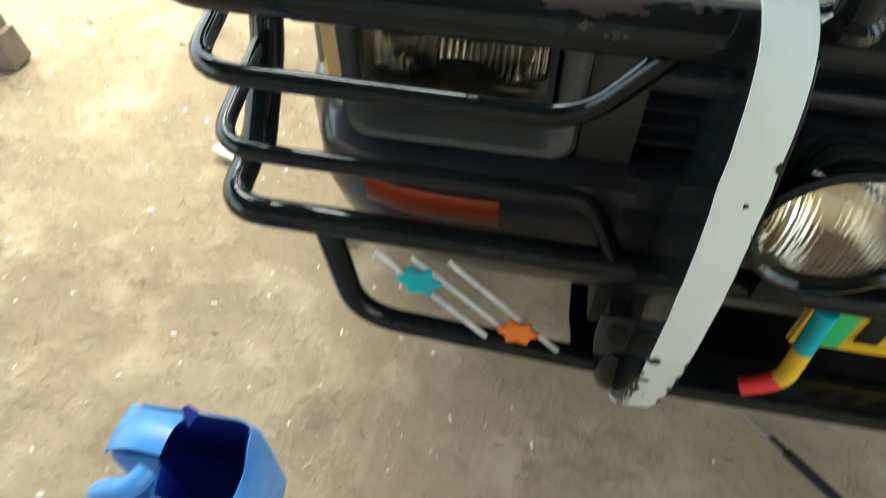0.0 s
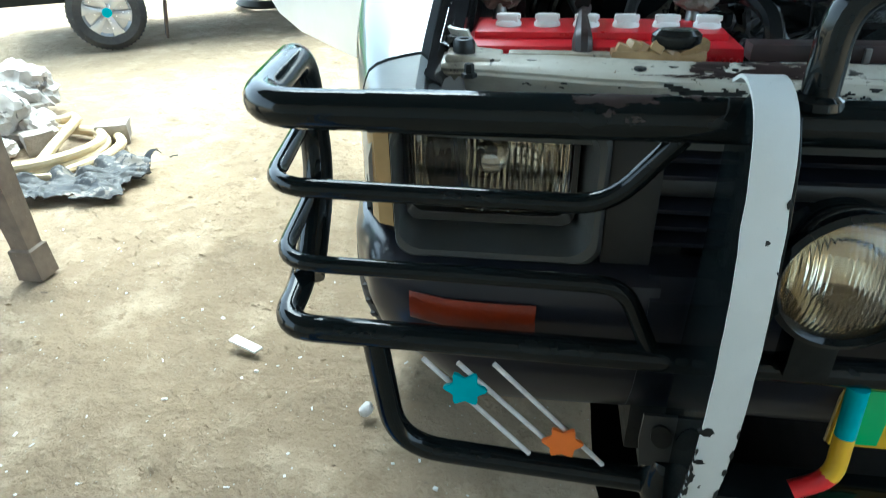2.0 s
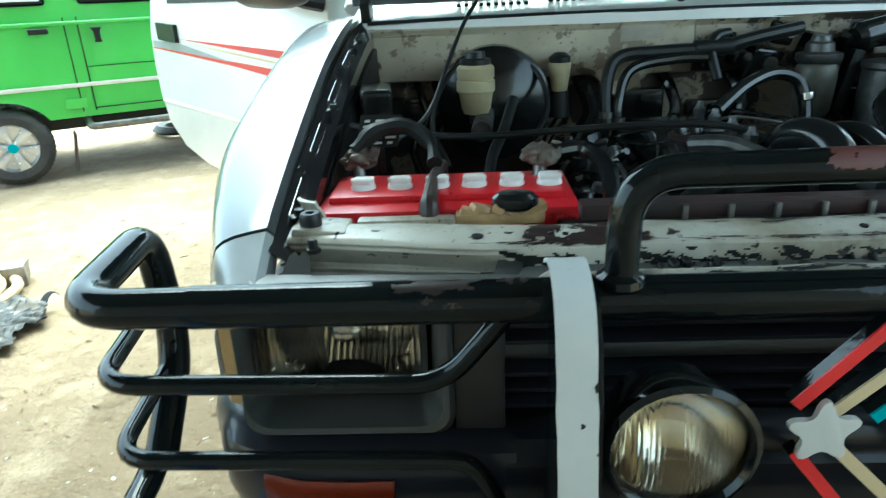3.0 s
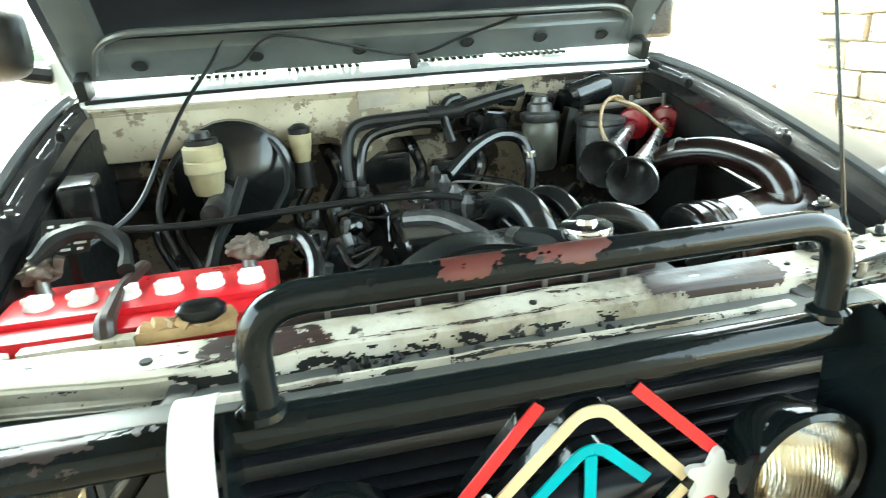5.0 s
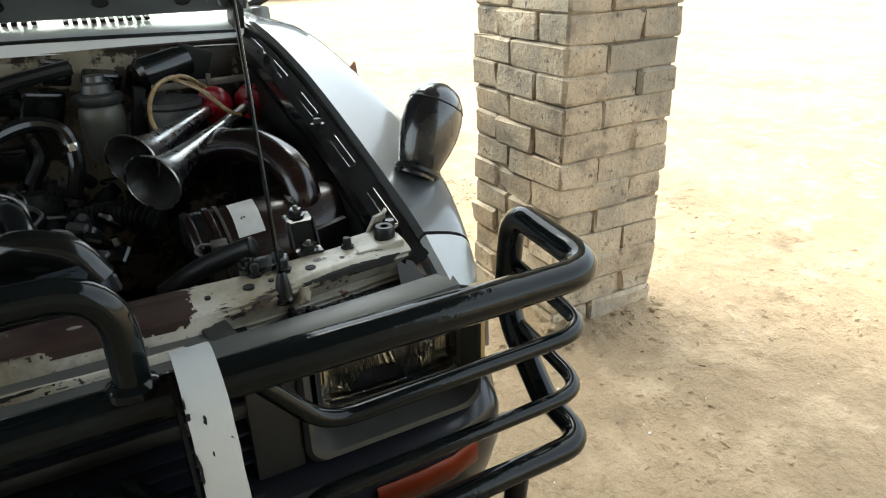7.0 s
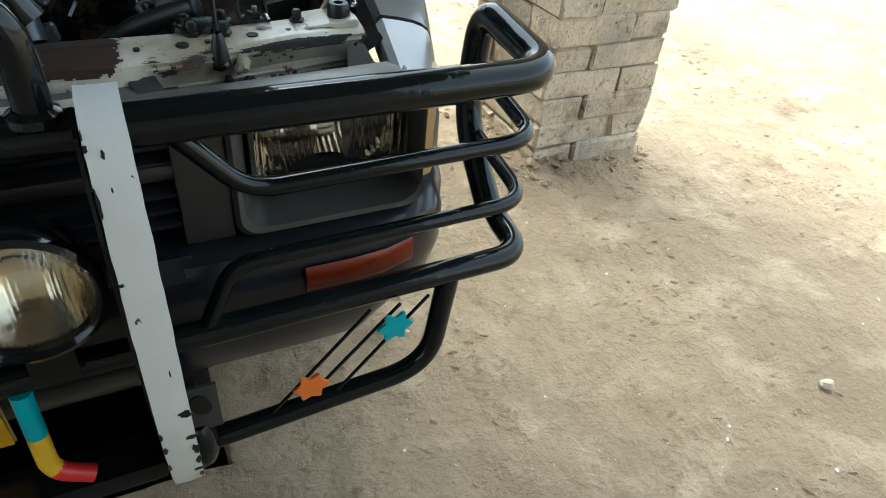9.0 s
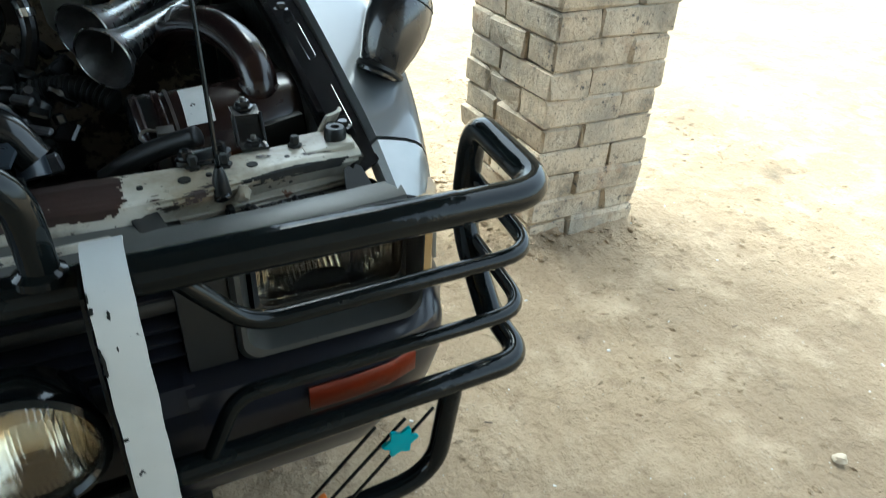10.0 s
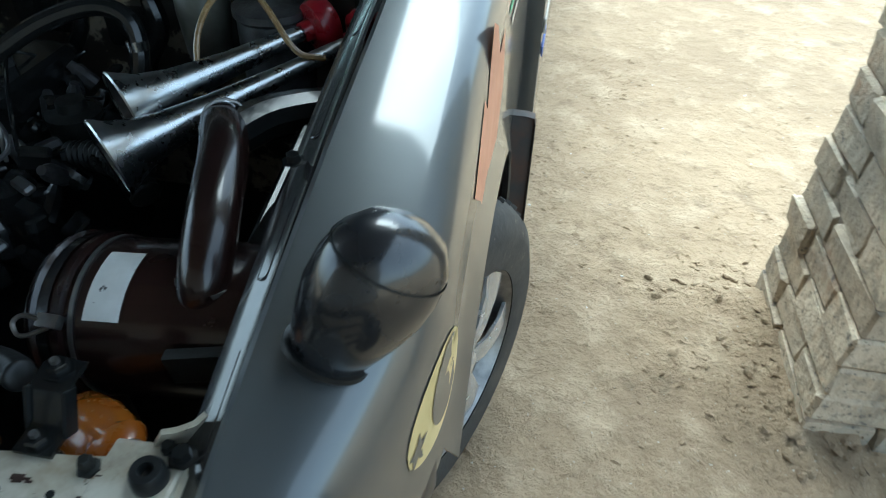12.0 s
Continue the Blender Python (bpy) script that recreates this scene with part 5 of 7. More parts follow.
    oval = [(0.080 * math.cos(a) * math.cos(turn) - 0.055 * math.sin(a) * math.sin(turn), 0.080 * math.cos(a) * math.sin(turn) + 0.055 * math.sin(a) * math.cos(turn)) for a in (2 * math.pi * k / 28 for k in range(28))]
    flank(oval, 0.392, 0.640, 0.0050, "decalyellow", "pale yellow oval decal")
    cres = [(0.045 * math.cos(a), 0.045 * math.sin(a)) for a in np.linspace(0.7, 5.6, 18)] + [(0.012 + 0.034 * math.cos(a), 0.034 * math.sin(a)) for a in np.linspace(5.3, 1.0, 16)]
    flank(cres, 0.412, 0.640, 0.0060, "body", "dark crescent on the oval decal")
    flank(star_outline(5, 0.032, 0.010, 0.4, 2), 0.437, 0.645, 0.0060, "decalyellow", "pale yellow star in the crescent")
    flank(star_outline(5, 0.022, 0.006, 0.1, 2), 0.332, 0.636, 0.0060, "body", "dark flower on the oval decal")
    leaf = [(-0.26, 0.0), (-0.15, 0.035), (-0.10, 0.025), (-0.05, 0.06), (0.05, 0.05), (0.12, 0.03), (0.22, 0.035), (0.25, 0.0), (0.16, -0.02), (0.08, -0.05), (0.0, -0.03), (-0.07, -0.05), (-0.14, -0.02)]
    flank([(u * 0.5, v * 2.4) for u, v in leaf], 0.70, 0.735, 0.0050, "decalpeach", "faded peach leaf-shaped decal")
    flank([(-0.12, -0.006), (0.12, -0.006), (0.12, 0.006), (-0.12, 0.006)], 0.99, 0.815, 0.0050, "decalgreen", "green painted stripe")
    flank([(-0.12, -0.006), (0.12, -0.006), (0.12, 0.006), (-0.12, 0.006)], 1.03, 0.785, 0.0050, "decalwhite", "white painted stripe")
    part("stripe", add_box(B(), (0.742, 1.75, 0.60), (0.003, 0.8, 0.03)), M["decalwhite"], truck)
    part("stripe", add_box(B(), (0.742, 1.40, 0.55), (0.003, 0.12, 0.02)), M["decalblue"], truck)


def build_wheel(parent, c, s, r, rim_mat="silver", hub=None, dish="steel"):
    m = Matrix.Translation(c) @ pose(0, 0, 0, 0, 90 * s, 0)
    w = 0.095
    k = r / 0.285
    prof = [(0.175 * k, -w), (0.235 * k, -w - 0.006), (0.268 * k, -w + 0.01), (0.283 * k, -w + 0.035), (0.285 * k, 0), (0.283 * k, w - 0.035), (0.268 * k, w - 0.01), (0.235 * k, w + 0.006), (0.178 * k, w)]
    tyre = part("wheel", add_lathe(B(), prof, m, 40), M["tyre"], parent, "worn black tyre")
    rim = part("rim", add_lathe(B(), [(0.178 * k, w - 0.002), (0.172 * k, w - 0.012), (0.160 * k, w - 0.03), (0.06 * k, w - 0.035), (0.055 * k, w - 0.02), (0.035 * k, w - 0.012), (0.0, w - 0.010)], m, 36), M[dish], tyre)
    for j in range(6):
        a = 2 * math.pi * j / 6 + 0.3
        bm = B()
        pts = []
        for rr, half in ((0.035, 0.020), (0.08, 0.022), (0.13, 0.030), (0.172, 0.044)):
            pts.append((rr * k, half * k))
        row0 = [m @ (Matrix.Rotation(a, 4, "Z") @ Vector((rr, -h, w - 0.012 + 0.012 * math.sin(rr * 18)))) for rr, h in pts]
        row1 = [m @ (Matrix.Rotation(a, 4, "Z") @ Vector((rr, 0, w - 0.006 + 0.012 * math.sin(rr * 18)))) for rr, h in pts]
        row2 = [m @ (Matrix.Rotation(a, 4, "Z") @ Vector((rr, h, w - 0.012 + 0.012 * math.sin(rr * 18)))) for rr, h in pts]
        add_loft(bm, [row0, row1, row2], thick=0.006)
        part("spoke", bm, M[rim_mat], tyre)
    bm = B()
    for j in range(48):
        a = 2 * math.pi * j / 48
        for side in (-1, 1):
            add_box(bm, m @ Vector((0.2805 * k * math.cos(a + side * 0.03), 0.2805 * k * math.sin(a + side * 0.03), side * (w - 0.035))), (0.011 * k, 0.011 * k, 0.013 * k), 0, (math.degrees(a), 20, 0))
    tagged(part("tread_lug", bm, M["tyre"], tyre), kind="stuff")
    part("hub_cap", add_lathe(B(), [(0.04 * k, w - 0.012), (0.036 * k, w + 0.002), (0.0, w + 0.005)], m, 16), M[hub or rim_mat], tyre)
    return tyre


build_truck_body()

# ---------------------------------------------------------------- engine bay
def hose(name, pts, r, mat, parent, label="", seg=10):
    return part(name, add_tube(B(), spline(pts, 7), r, seg), M[mat], parent, label)


def clamp(at, direction, r, parent, mat="steel"):
    q = Vector(direction).to_track_quat("Z", "Y").to_matrix().to_4x4()
    return part("hose_clamp", add_lathe(B(), [(r, -0.006), (r + 0.0022, -0.006), (r + 0.0022, 0.006), (r, 0.006)], Matrix.Translation(at) @ q, 14), M[mat], parent)


def build_battery():
    b = thing("battery", "red car battery with six white caps", "battery", at=(-0.395, 0.345, 0.55))
    def bp(name, bm, mat, label="", parent=None):
        ob = part(name, bm, M[mat], parent or b, label)
        if not parent:
            ob.location = (0.395, -0.345, -0.55)
        return ob
    x0, x1, y0, y1 = -0.548, -0.242, 0.262, 0.425
    case = bp("case", add_box(B(), ((x0 + x1) / 2, (y0 + y1) / 2, 0.640), (x1 - x0 - 0.012, y1 - y0 - 0.012, 0.18), 0.006), "milky", "translucent pale battery case")
    lid = bp("lid", add_box(B(), ((x0 + x1) / 2, (y0 + y1) / 2, 0.7245), (x1 - x0, y1 - y0, 0.039), 0.005), "red", "glossy red battery lid with ribbed rim")
    bp("lid_step", add_box(B(), ((x0 + x1) / 2, 0.335, 0.746), (x1 - x0 - 0.02, 0.075, 0.012), 0.005), "red")
    n = 40
    bm = B()
    for k in range(n):
        add_box(bm, (x0 + 0.006 + (x1 - x0 - 0.012) * k / (n - 1), y0 - 0.0015, 0.729), (0.0035, 0.004, 0.010), 0.001, (0, 0, 0), 1)
    bp("rim_rib", bm, "red")
    for k in range(6):
        x = -0.500 + 0.046 * k
        bm = add_lathe(B(), [(0, 0.006), (0.013, 0.006), (0.0155, 0.003), (0.016, -0.002)], Matrix.Translation((x, 0.335, 0.752)), 18)
        add_box(bm, (x, 0.335, 0.7600), (0.025, 0.019, 0.009), 0.003, (0, 0, (7 * k) % 11 - 5), 3)
        add_box(bm, (x, 0.330, 0.7625), (0.029, 0.007, 0.006), 0.002, (0, 0, (7 * k) % 11 - 5))
        bp("cell_cap", bm, "milky", "white vent cap")
    for x in (-0.515, -0.275):
        bp("terminal", add_lathe(B(), [(0, 0.03), (0.008, 0.03), (0.009, 0.0), (0.013, -0.006)], Matrix.Translation((x, 0.398, 0.748)), 12), "steel", "corroded lead terminal")
        bm = add_box(B(), (x + 0.020, 0.405, 0.775), (0.012, 0.012, 0.026), 0.003, (0, 20, 10))
        bp("clamp_bolt", bm, "terminal", "corroded clamp bolt")
        bm = B()
        bmesh.ops.create_icosphere(bm, subdivisions=4, radius=0.020, matrix=Matrix.Translation((x, 0.400, 0.772)) @ Matrix.Diagonal((1.15, 0.9, 0.72, 1)))
        for v in bm.verts:
            v.co += (v.co - Vector((x, 0.400, 0.772))) * (0.55 * noise.noise(v.co * 70) + 0.25 * noise.noise(v.co * 190))
        bp("terminal_clamp", bm, "terminal", "corroded brown terminal clamp")
    bp("hold_down", add_tube(B(), fillet_path([(-0.415, 0.250, 0.70), (-0.415, 0.256, 0.752), (-0.413, 0.33, 0.762), (-0.405, 0.43, 0.756), (-0.405, 0.44, 0.70)], 0.01, 4), 0.0095, 10, True, 0.5), "darkpatch", "rusty black hold-down strap")
    bp("taped_wire", add_tube(B(), spline([(-0.52, 0.40, 0.785), (-0.49, 0.42, 0.806), (-0.45, 0.43, 0.808), (-0.42, 0.41, 0.790), (-0.412, 0.37, 0.772)], 8), 0.010, 8, True, 0.6), "black")
    # printed sticker on the wing beside the battery
    face = facing(-0.490, 0.440, 0.800) @ pose(0, 0, 0, -20, 0, 0)
    bp("sticker_plate", add_prism(B(), [(-0.032, -0.024), (0.026, -0.020), (0.032, 0.022), (-0.024, 0.024)], 0.002, face), "black", "black plate with white printed bars")
    for k in range(5):
        for j in range(3):
            x, z, w = -0.019 + 0.017 * j + 0.001 * k, -0.015 + 0.0075 * k, 0.0035 + 0.0012 * ((k * 3 + j * 2) % 4)
            bp("printed_bar", add_prism(B(), [(x - w, z - 0.0016), (x + w, z - 0.0016), (x + w, z + 0.0016), (x - w, z + 0.0016)], 0.003, face), "paper")
    bp("plate_post", add_box(B(), (-0.490, 0.448, 0.765), (0.012, 0.006, 0.07), 0.001), "black")
    # grease-smeared tray and black lid on the front edge
    bm = add_box(B(), (-0.335, 0.252, 0.738), (0.10, 0.022, 0.014), 0.005, (0, 0, 2))
    for k in range(8):
        add_box(bm, (-0.37 + 0.011 * k, 0.248 + 0.003 * (k % 3), 0.744 + 0.003 * (k % 2)), (0.02, 0.014, 0.012), 0.004, (10 * k, 20, 30 * k))
    bp("bracket", bm, "tan", "tan greasy bracket")
    bp("lid_knob", add_lathe(B(), [(0, 0.010), (0.020, 0.009), (0.026, 0.004), (0.026, -0.004), (0.02, -0.010)], Matrix.Translation((-0.318, 0.250, 0.757)), 22, 0.6), "gloss", "black oval lid")
    bp("tray_edge", add_box(B(), (-0.44, 0.246, 0.736), (0.11, 0.018, 0.012), 0.004), "cream")
    bp("tray", add_box(B(), (-0.395, 0.345, 0.535), (0.32, 0.19, 0.02), 0.004), "black")


def build_engine():
    e = thing("engine", "oily black engine with pipes, hoses and fittings", "engine", at=(0, 0.6, 0.5))
    e.location = (0, 0, 0)
    rnd = random.Random(11)
    part("bay_floor", add_box(B(), (0, 0.58, 0.41), (0.90, 0.68, 0.03), 0.004), M["black"], e)
    part("block", add_box(B(), (-0.01, 0.60, 0.545), (0.27, 0.46, 0.25), 0.02), M["black"], e)
    part("rocker_cover", add_box(B(), (0.01, 0.64, 0.700), (0.15, 0.38, 0.07), 0.018, (0, 0, 0), 3), M["gloss"], e, "oily black rocker cover")
    part("oil_cap", add_lathe(B(), [(0, 0.020), (0.018, 0.020), (0.022, 0.014), (0.024, 0.0), (0.03, -0.004)], Matrix.Translation((-0.005, 0.63, 0.742)), 16), M["gloss"], e)
    part("oil_cap_ring", add_lathe(B(), [(0.024, 0.004), (0.034, 0.002), (0.034, -0.006)], Matrix.Translation((-0.005, 0.63, 0.740)), 16), M["rust"], e)
    # finned covers, pumps and pulleys
    for x, y, z, r, h in ((0.10, 0.40, 0.665, 0.045, 0.07), (-0.11, 0.42, 0.64, 0.05, 0.06), (0.19, 0.52, 0.66, 0.04, 0.10), (-0.16, 0.60, 0.64, 0.045, 0.12), (0.17, 0.68, 0.69, 0.035, 0.08)):
        part("pump", add_lathe(B(), [(0, h / 2), (r * 0.5, h / 2), (r * 0.55, h * 0.35), (r, h * 0.3), (r, -h * 0.3), (r * 0.7, -h / 2), (0, -h / 2)], Matrix.Translation((x, y, z)) @ pose(0, 0, 0, 90 if r > 0.042 else 0, 0, 30), 18), M[rnd.choice(("alloy", "gloss", "black"))], e)
    # clutter of small fittings
    bm, bm2 = B(), B()
    for k in range(150):
        x, y = rnd.uniform(-0.20, 0.28), rnd.uniform(0.36, 0.82)
        z = 0.665 + rnd.uniform(0, 0.06)
        t = bm if rnd.random() < 0.6 else bm2
        if rnd.random() < 0.5:
            add_box(t, (x, y, z), (rnd.uniform(0.01, 0.035), rnd.uniform(0.01, 0.03), rnd.uniform(0.008, 0.03)), 0.003, (rnd.uniform(-30, 30), rnd.uniform(-30, 30), rnd.uniform(0, 90)), 1)
        else:
            add_lathe(t, [(0, 0.012), (0.006, 0.012), (0.008, 0.004), (0.011, 0.0), (0.011, -0.03)], Matrix.Translation((x, y, z)) @ pose(0, 0, 0, rnd.uniform(-50, 50), rnd.uniform(-50, 50), 0), 8)
    tagged(part("fitting", bm, M["gloss"], e), kind="stuff")
    tagged(part("fitting", bm2, M["alloy"], e, "bright worn metal fittings"), kind="stuff")
    for k in range(14):
        x, y = rnd.uniform(-0.18, 0.24), rnd.uniform(0.50, 0.78)
        pts = [(x, y, 0.70)]
        for j in range(4):
            pts.append((pts[-1][0] + rnd.uniform(-0.06, 0.06), pts[-1][1] + rnd.uniform(-0.06, 0.06), 0.715 + rnd.uniform(-0.01, 0.035)))
        hose("fuel_pipe", pts, rnd.choice((0.0022, 0.003, 0.0045)), rnd.choice(("alloy", "gloss", "gloss", "hose", "gloss", "black")), e, seg=7)
    # named hoses
    hose("heater_hose", [(-0.105, 0.80, 0.72), (-0.105, 0.82, 0.80), (-0.08, 0.84, 0.845), (0.0, 0.845, 0.852), (0.10, 0.845, 0.856), (0.18, 0.85, 0.872), (0.26, 0.86, 0.885)], 0.0125, "hose", e, "black heater hose")
    hose("heater_hose", [(-0.085, 0.79, 0.70), (-0.085, 0.80, 0.77), (-0.06, 0.82, 0.825), (0.02, 0.83, 0.840), (0.08, 0.83, 0.84)], 0.010, "gloss", e)
    clamp((-0.105, 0.805, 0.745), (0, 0, 1), 0.0125, e)
    clamp((-0.085, 0.793, 0.735), (0, 0, 1), 0.010, e)
    part("hose_joint", add_tube(B(), [(0.06, 0.845, 0.855), (0.13, 0.845, 0.858)], 0.0155, 12), M["hose"], e)
    hose("breather_hose", [(0.06, 0.70, 0.765), (0.12, 0.74, 0.80), (0.18, 0.77, 0.815), (0.225, 0.77, 0.80), (0.235, 0.75, 0.75), (0.22, 0.72, 0.70)], 0.012, "gloss", e)
    clamp((0.236, 0.755, 0.775), (0.1, -0.2, -1), 0.012, e, "chrome")
    hose("radiator_hose", [(0.10, 0.268, 0.75), (0.09, 0.30, 0.755), (0.05, 0.35, 0.745), (0.0, 0.40, 0.72), (-0.03, 0.46, 0.70)], 0.024, "hose", e, "thick black radiator hose")
    clamp((0.06, 0.335, 0.748), (-0.6, 0.7, -0.1), 0.024, e)
    hose("loom", [(-0.56, 0.52, 0.80), (-0.50, 0.56, 0.775), (-0.42, 0.57, 0.765), (-0.33, 0.58, 0.760), (-0.2, 0.57, 0.768), (-0.08, 0.55, 0.775), (0.02, 0.53, 0.772), (0.10, 0.50, 0.745)], 0.0055, "hose", e, "black wiring loom across the bay")
    hose("loom", [(-0.52, 0.42, 0.775), (-0.48, 0.48, 0.775), (-0.43, 0.56, 0.80), (-0.40, 0.66, 0.86), (-0.37, 0.80, 0.92), (-0.33, 0.90, 0.975), (-0.30, 0.93, 1.02)], 0.0036, "hose", e)
    hose("loom", [(-0.26, 0.40, 0.775), (-0.215, 0.41, 0.775), (-0.195, 0.36, 0.760), (-0.20, 0.30, 0.735), (-0.215, 0.25, 0.72)], 0.011, "gloss", e, "ribbed black cable sleeve")
    hose("vacuum_hose", [(-0.40, 0.62, 0.70), (-0.43, 0.70, 0.76), (-0.40, 0.80, 0.83), (-0.32, 0.86, 0.865), (-0.24, 0.84, 0.83), (-0.22, 0.78, 0.77), (-0.25, 0.70, 0.73)], 0.005, "hose", e)
    hose("battery_cable", [(-0.35, 0.44, 0.70), (-0.34, 0.50, 0.71), (-0.33, 0.56, 0.735), (-0.31, 0.62, 0.76), (-0.29, 0.68, 0.80)], 0.009, "hose", e)
    # fan shroud pieces with pale frayed sleeve
    hose("frayed_sleeve", [(-0.06, 0.46, 0.765), (-0.02, 0.43, 0.770), (0.02, 0.40, 0.755), (0.05, 0.37, 0.735)], [0.012], "alloy", e)
    part("shroud", add_loft(B(), [[(0.0 + 0.16 * math.cos(a), y, 0.60 + 0.175 * math.sin(a)) for a in np.linspace(0.5, math.pi - 0.5, 18)] for y in (0.285, 0.34)], thick=0.006), M["gloss"], e, "black curved fan shroud")
    part("thermostat", add_box(B(), (0.165, 0.33, 0.725), (0.085, 0.075, 0.05), 0.014, (0, 0, 25), 3), M["gloss"], e)
    part("thermostat_neck", add_tube(B(), spline([(0.14, 0.35, 0.75), (0.17, 0.33, 0.775), (0.215, 0.315, 0.765), (0.24, 0.305, 0.73)], 6), 0.020, 12), M["gloss"], e)
    part("outlet_elbow", add_tube(B(), spline([(0.165, 0.425, 0.705), (0.185, 0.405, 0.742), (0.208, 0.372, 0.752), (0.226, 0.345, 0.735), (0.232, 0.325, 0.700)], 6), 0.0175, 14), M["wetblue"], e, "blue-black rubber outlet elbow")
    clamp((0.205, 0.376, 0.752), (0.5, -0.75, 0.1), 0.0178, e)
    stay = part("outlet_bracket", add_prism(B(), [(-0.022, -0.018), (0.020, -0.020), (0.024, 0.004), (0.016, 0.018), (-0.024, 0.016)], 0.004, Matrix.Translation((0.207, 0.262, 0.755)) @ pose(0, 0, 0, 14, -6, -8), 0.0012), M["wetblue"], e, "blue-grey pressed bracket with a slot")
    part("bracket_slot", add_prism(B(), [(0.012 * math.cos(a), 0.0035 * math.sin(a)) for a in np.linspace(0, 5.8, 12)], 0.002, Matrix.Translation((0.205, 0.263, 0.7592)) @ pose(0, 0, 0, 14, -6, 4)), M["black"], stay)
    # brake servo and master cylinder with reservoir
    servo = part("brake_servo", add_lathe(B(), [(0, 0.05), (0.03, 0.05), (0.05, 0.04), (0.095, 0.032), (0.11, 0.02), (0.112, 0.0), (0.10, -0.03), (0.0, -0.05)], Matrix.Translation((-0.315, 0.868, 0.765)) @ pose(0, 0, 0, 90, 0, 0), 28), M["gloss"], e, "round black brake servo")
    part("master_cylinder", add_tube(B(), [(-0.335, 0.80, 0.755), (-0.345, 0.66, 0.750)], 0.018, 12), M["alloy"], servo)
    # throttle linkage and brackets on the firewall
    for x, z, w in ((0.13, 0.87, 0.03), (0.235, 0.875, 0.045), (0.16, 0.835, 0.04), (0.30, 0.845, 0.06), (0.37, 0.85, 0.05), (0.20, 0.82, 0.07), (0.10, 0.83, 0.035)):
        bm = add_box(B(), (x, 0.885, z), (w, 0.03, w * 0.9), 0.008, (w * 300, 10, 20), 3)
        add_lathe(bm, [(0, 0.012), (w * 0.2, 0.012), (w * 0.28, 0.0)], Matrix.Translation((x + w * 0.15, 0.868, z)) @ pose(0, 0, 0, 90, 0, 0), 10)
        part("bracket", bm, M["gloss"], e)
    part("resonator_box", add_box(B(), (0.530, 0.54, 0.672), (0.034, 0.19, 0.165), 0.008, (3, 0, 0), 3), M["gloss"], e, "flat black plastic box on the inner wing")
    part("box_rim", add_box(B(), (0.530, 0.54, 0.752), (0.038, 0.195, 0.008), 0.003, (3, 0, 0)), M["gloss"], e)
    part("brace_rod", add_tube(B(), [(0.508, 0.66, 0.775), (0.512, 0.41, 0.735)], 0.006, 8), M["gloss"], e, "black brace rod")
    for k in range(4):
        hose("injector_pipe", [(0.165, 0.52 + 0.02 * k, 0.715), (0.160, 0.525 + 0.025 * k, 0.745 + 0.004 * k), (0.11, 0.53 + 0.045 * k, 0.756 + 0.003 * k), (0.06, 0.52 + 0.07 * k, 0.760), (0.045, 0.515 + 0.075 * k, 0.735)], 0.0026, "gloss" if k % 2 else "steel", e, "thin steel injector pipe", 8)
        part("injector", add_lathe(B(), [(0, 0.03), (0.005, 0.03), (0.007, 0.022), (0.011, 0.018), (0.011, 0.006), (0.008, 0.0), (0.009, -0.03)], Matrix.Translation((0.045, 0.515 + 0.075 * k, 0.745)), 6), M["alloy"], e)
    for x, r in ((-0.47, 0.008), (-0.43, 0.012), (-0.20, 0.010), (-0.14, 0.015), (0.03, 0.012), (0.16, 0.014)):
        hose("bulkhead_hose", [(x, 0.93, 0.80), (x + 0.01, 0.905, 0.775), (x + 0.02, 0.895, 0.73), (x - 0.01, 0.88, 0.67), (x + 0.02, 0.84, 0.60)], r, "gloss", e)
    for x, z, w in ((-0.50, 0.74, 0.09), (-0.22, 0.76, 0.05), (-0.02, 0.74, 0.10), (0.12, 0.72, 0.08), (0.38, 0.74, 0.09)):
        bm = add_box(B(), (x, 0.925, z), (w, 0.035, w * 0.7), 0.008, (0, 0, 0), 2)
        add_box(bm, (x + w * 0.2, 0.905, z + 0.01), (w * 0.4, 0.02, w * 0.3), 0.004)
        part("bulkhead_box", bm, M["gloss"], e)
    part("relay_box", add_box(B(), (-0.515, 0.62, 0.80), (0.05, 0.10, 0.075), 0.012, (0, 0, 8), 3), M["gloss"], e, "rounded black box on the inner wing")
    for dx in (0.0, 0.055):
        hose("coolant_hose", [(0.120 + dx, 0.36, 0.700), (0.115 + dx, 0.40, 0.752), (0.105 + dx, 0.45, 0.772), (0.09 + dx, 0.50, 0.760), (0.08 + dx, 0.55, 0.72)], 0.017 if dx else 0.024, "gloss", e, "shiny black coolant hose", 14)
    clamp((0.118, 0.375, 0.722), (0, 0.5, 1), 0.0245, e, "chrome")
    rib = spline([(0.20, 0.62, 0.690), (0.25, 0.61, 0.702), (0.29, 0.59, 0.704), (0.33, 0.56, 0.690)], 22)
    part("ribbed_hose", add_tube(B(), rib, [0.0185 if k % 4 < 2 else 0.0155 for k in range(len(rib))], 14), M["black"], e, "ribbed black intake hose")
    hose("accelerator_cable", [(0.13, 0.87, 0.88), (0.10, 0.85, 0.875), (0.09, 0.84, 0.85), (0.10, 0.82, 0.80)], 0.009, "hose", e)
    part("wiper_motor", add_lathe(B(), [(0, 0.05), (0.026, 0.048), (0.03, 0.03), (0.03, -0.04), (0.02, -0.05), (0, -0.05)], Matrix.Translation((0.405, 0.872, 0.868)) @ pose(0, 0, 0, 0, 80, 15), 18), M["gloss"], e)
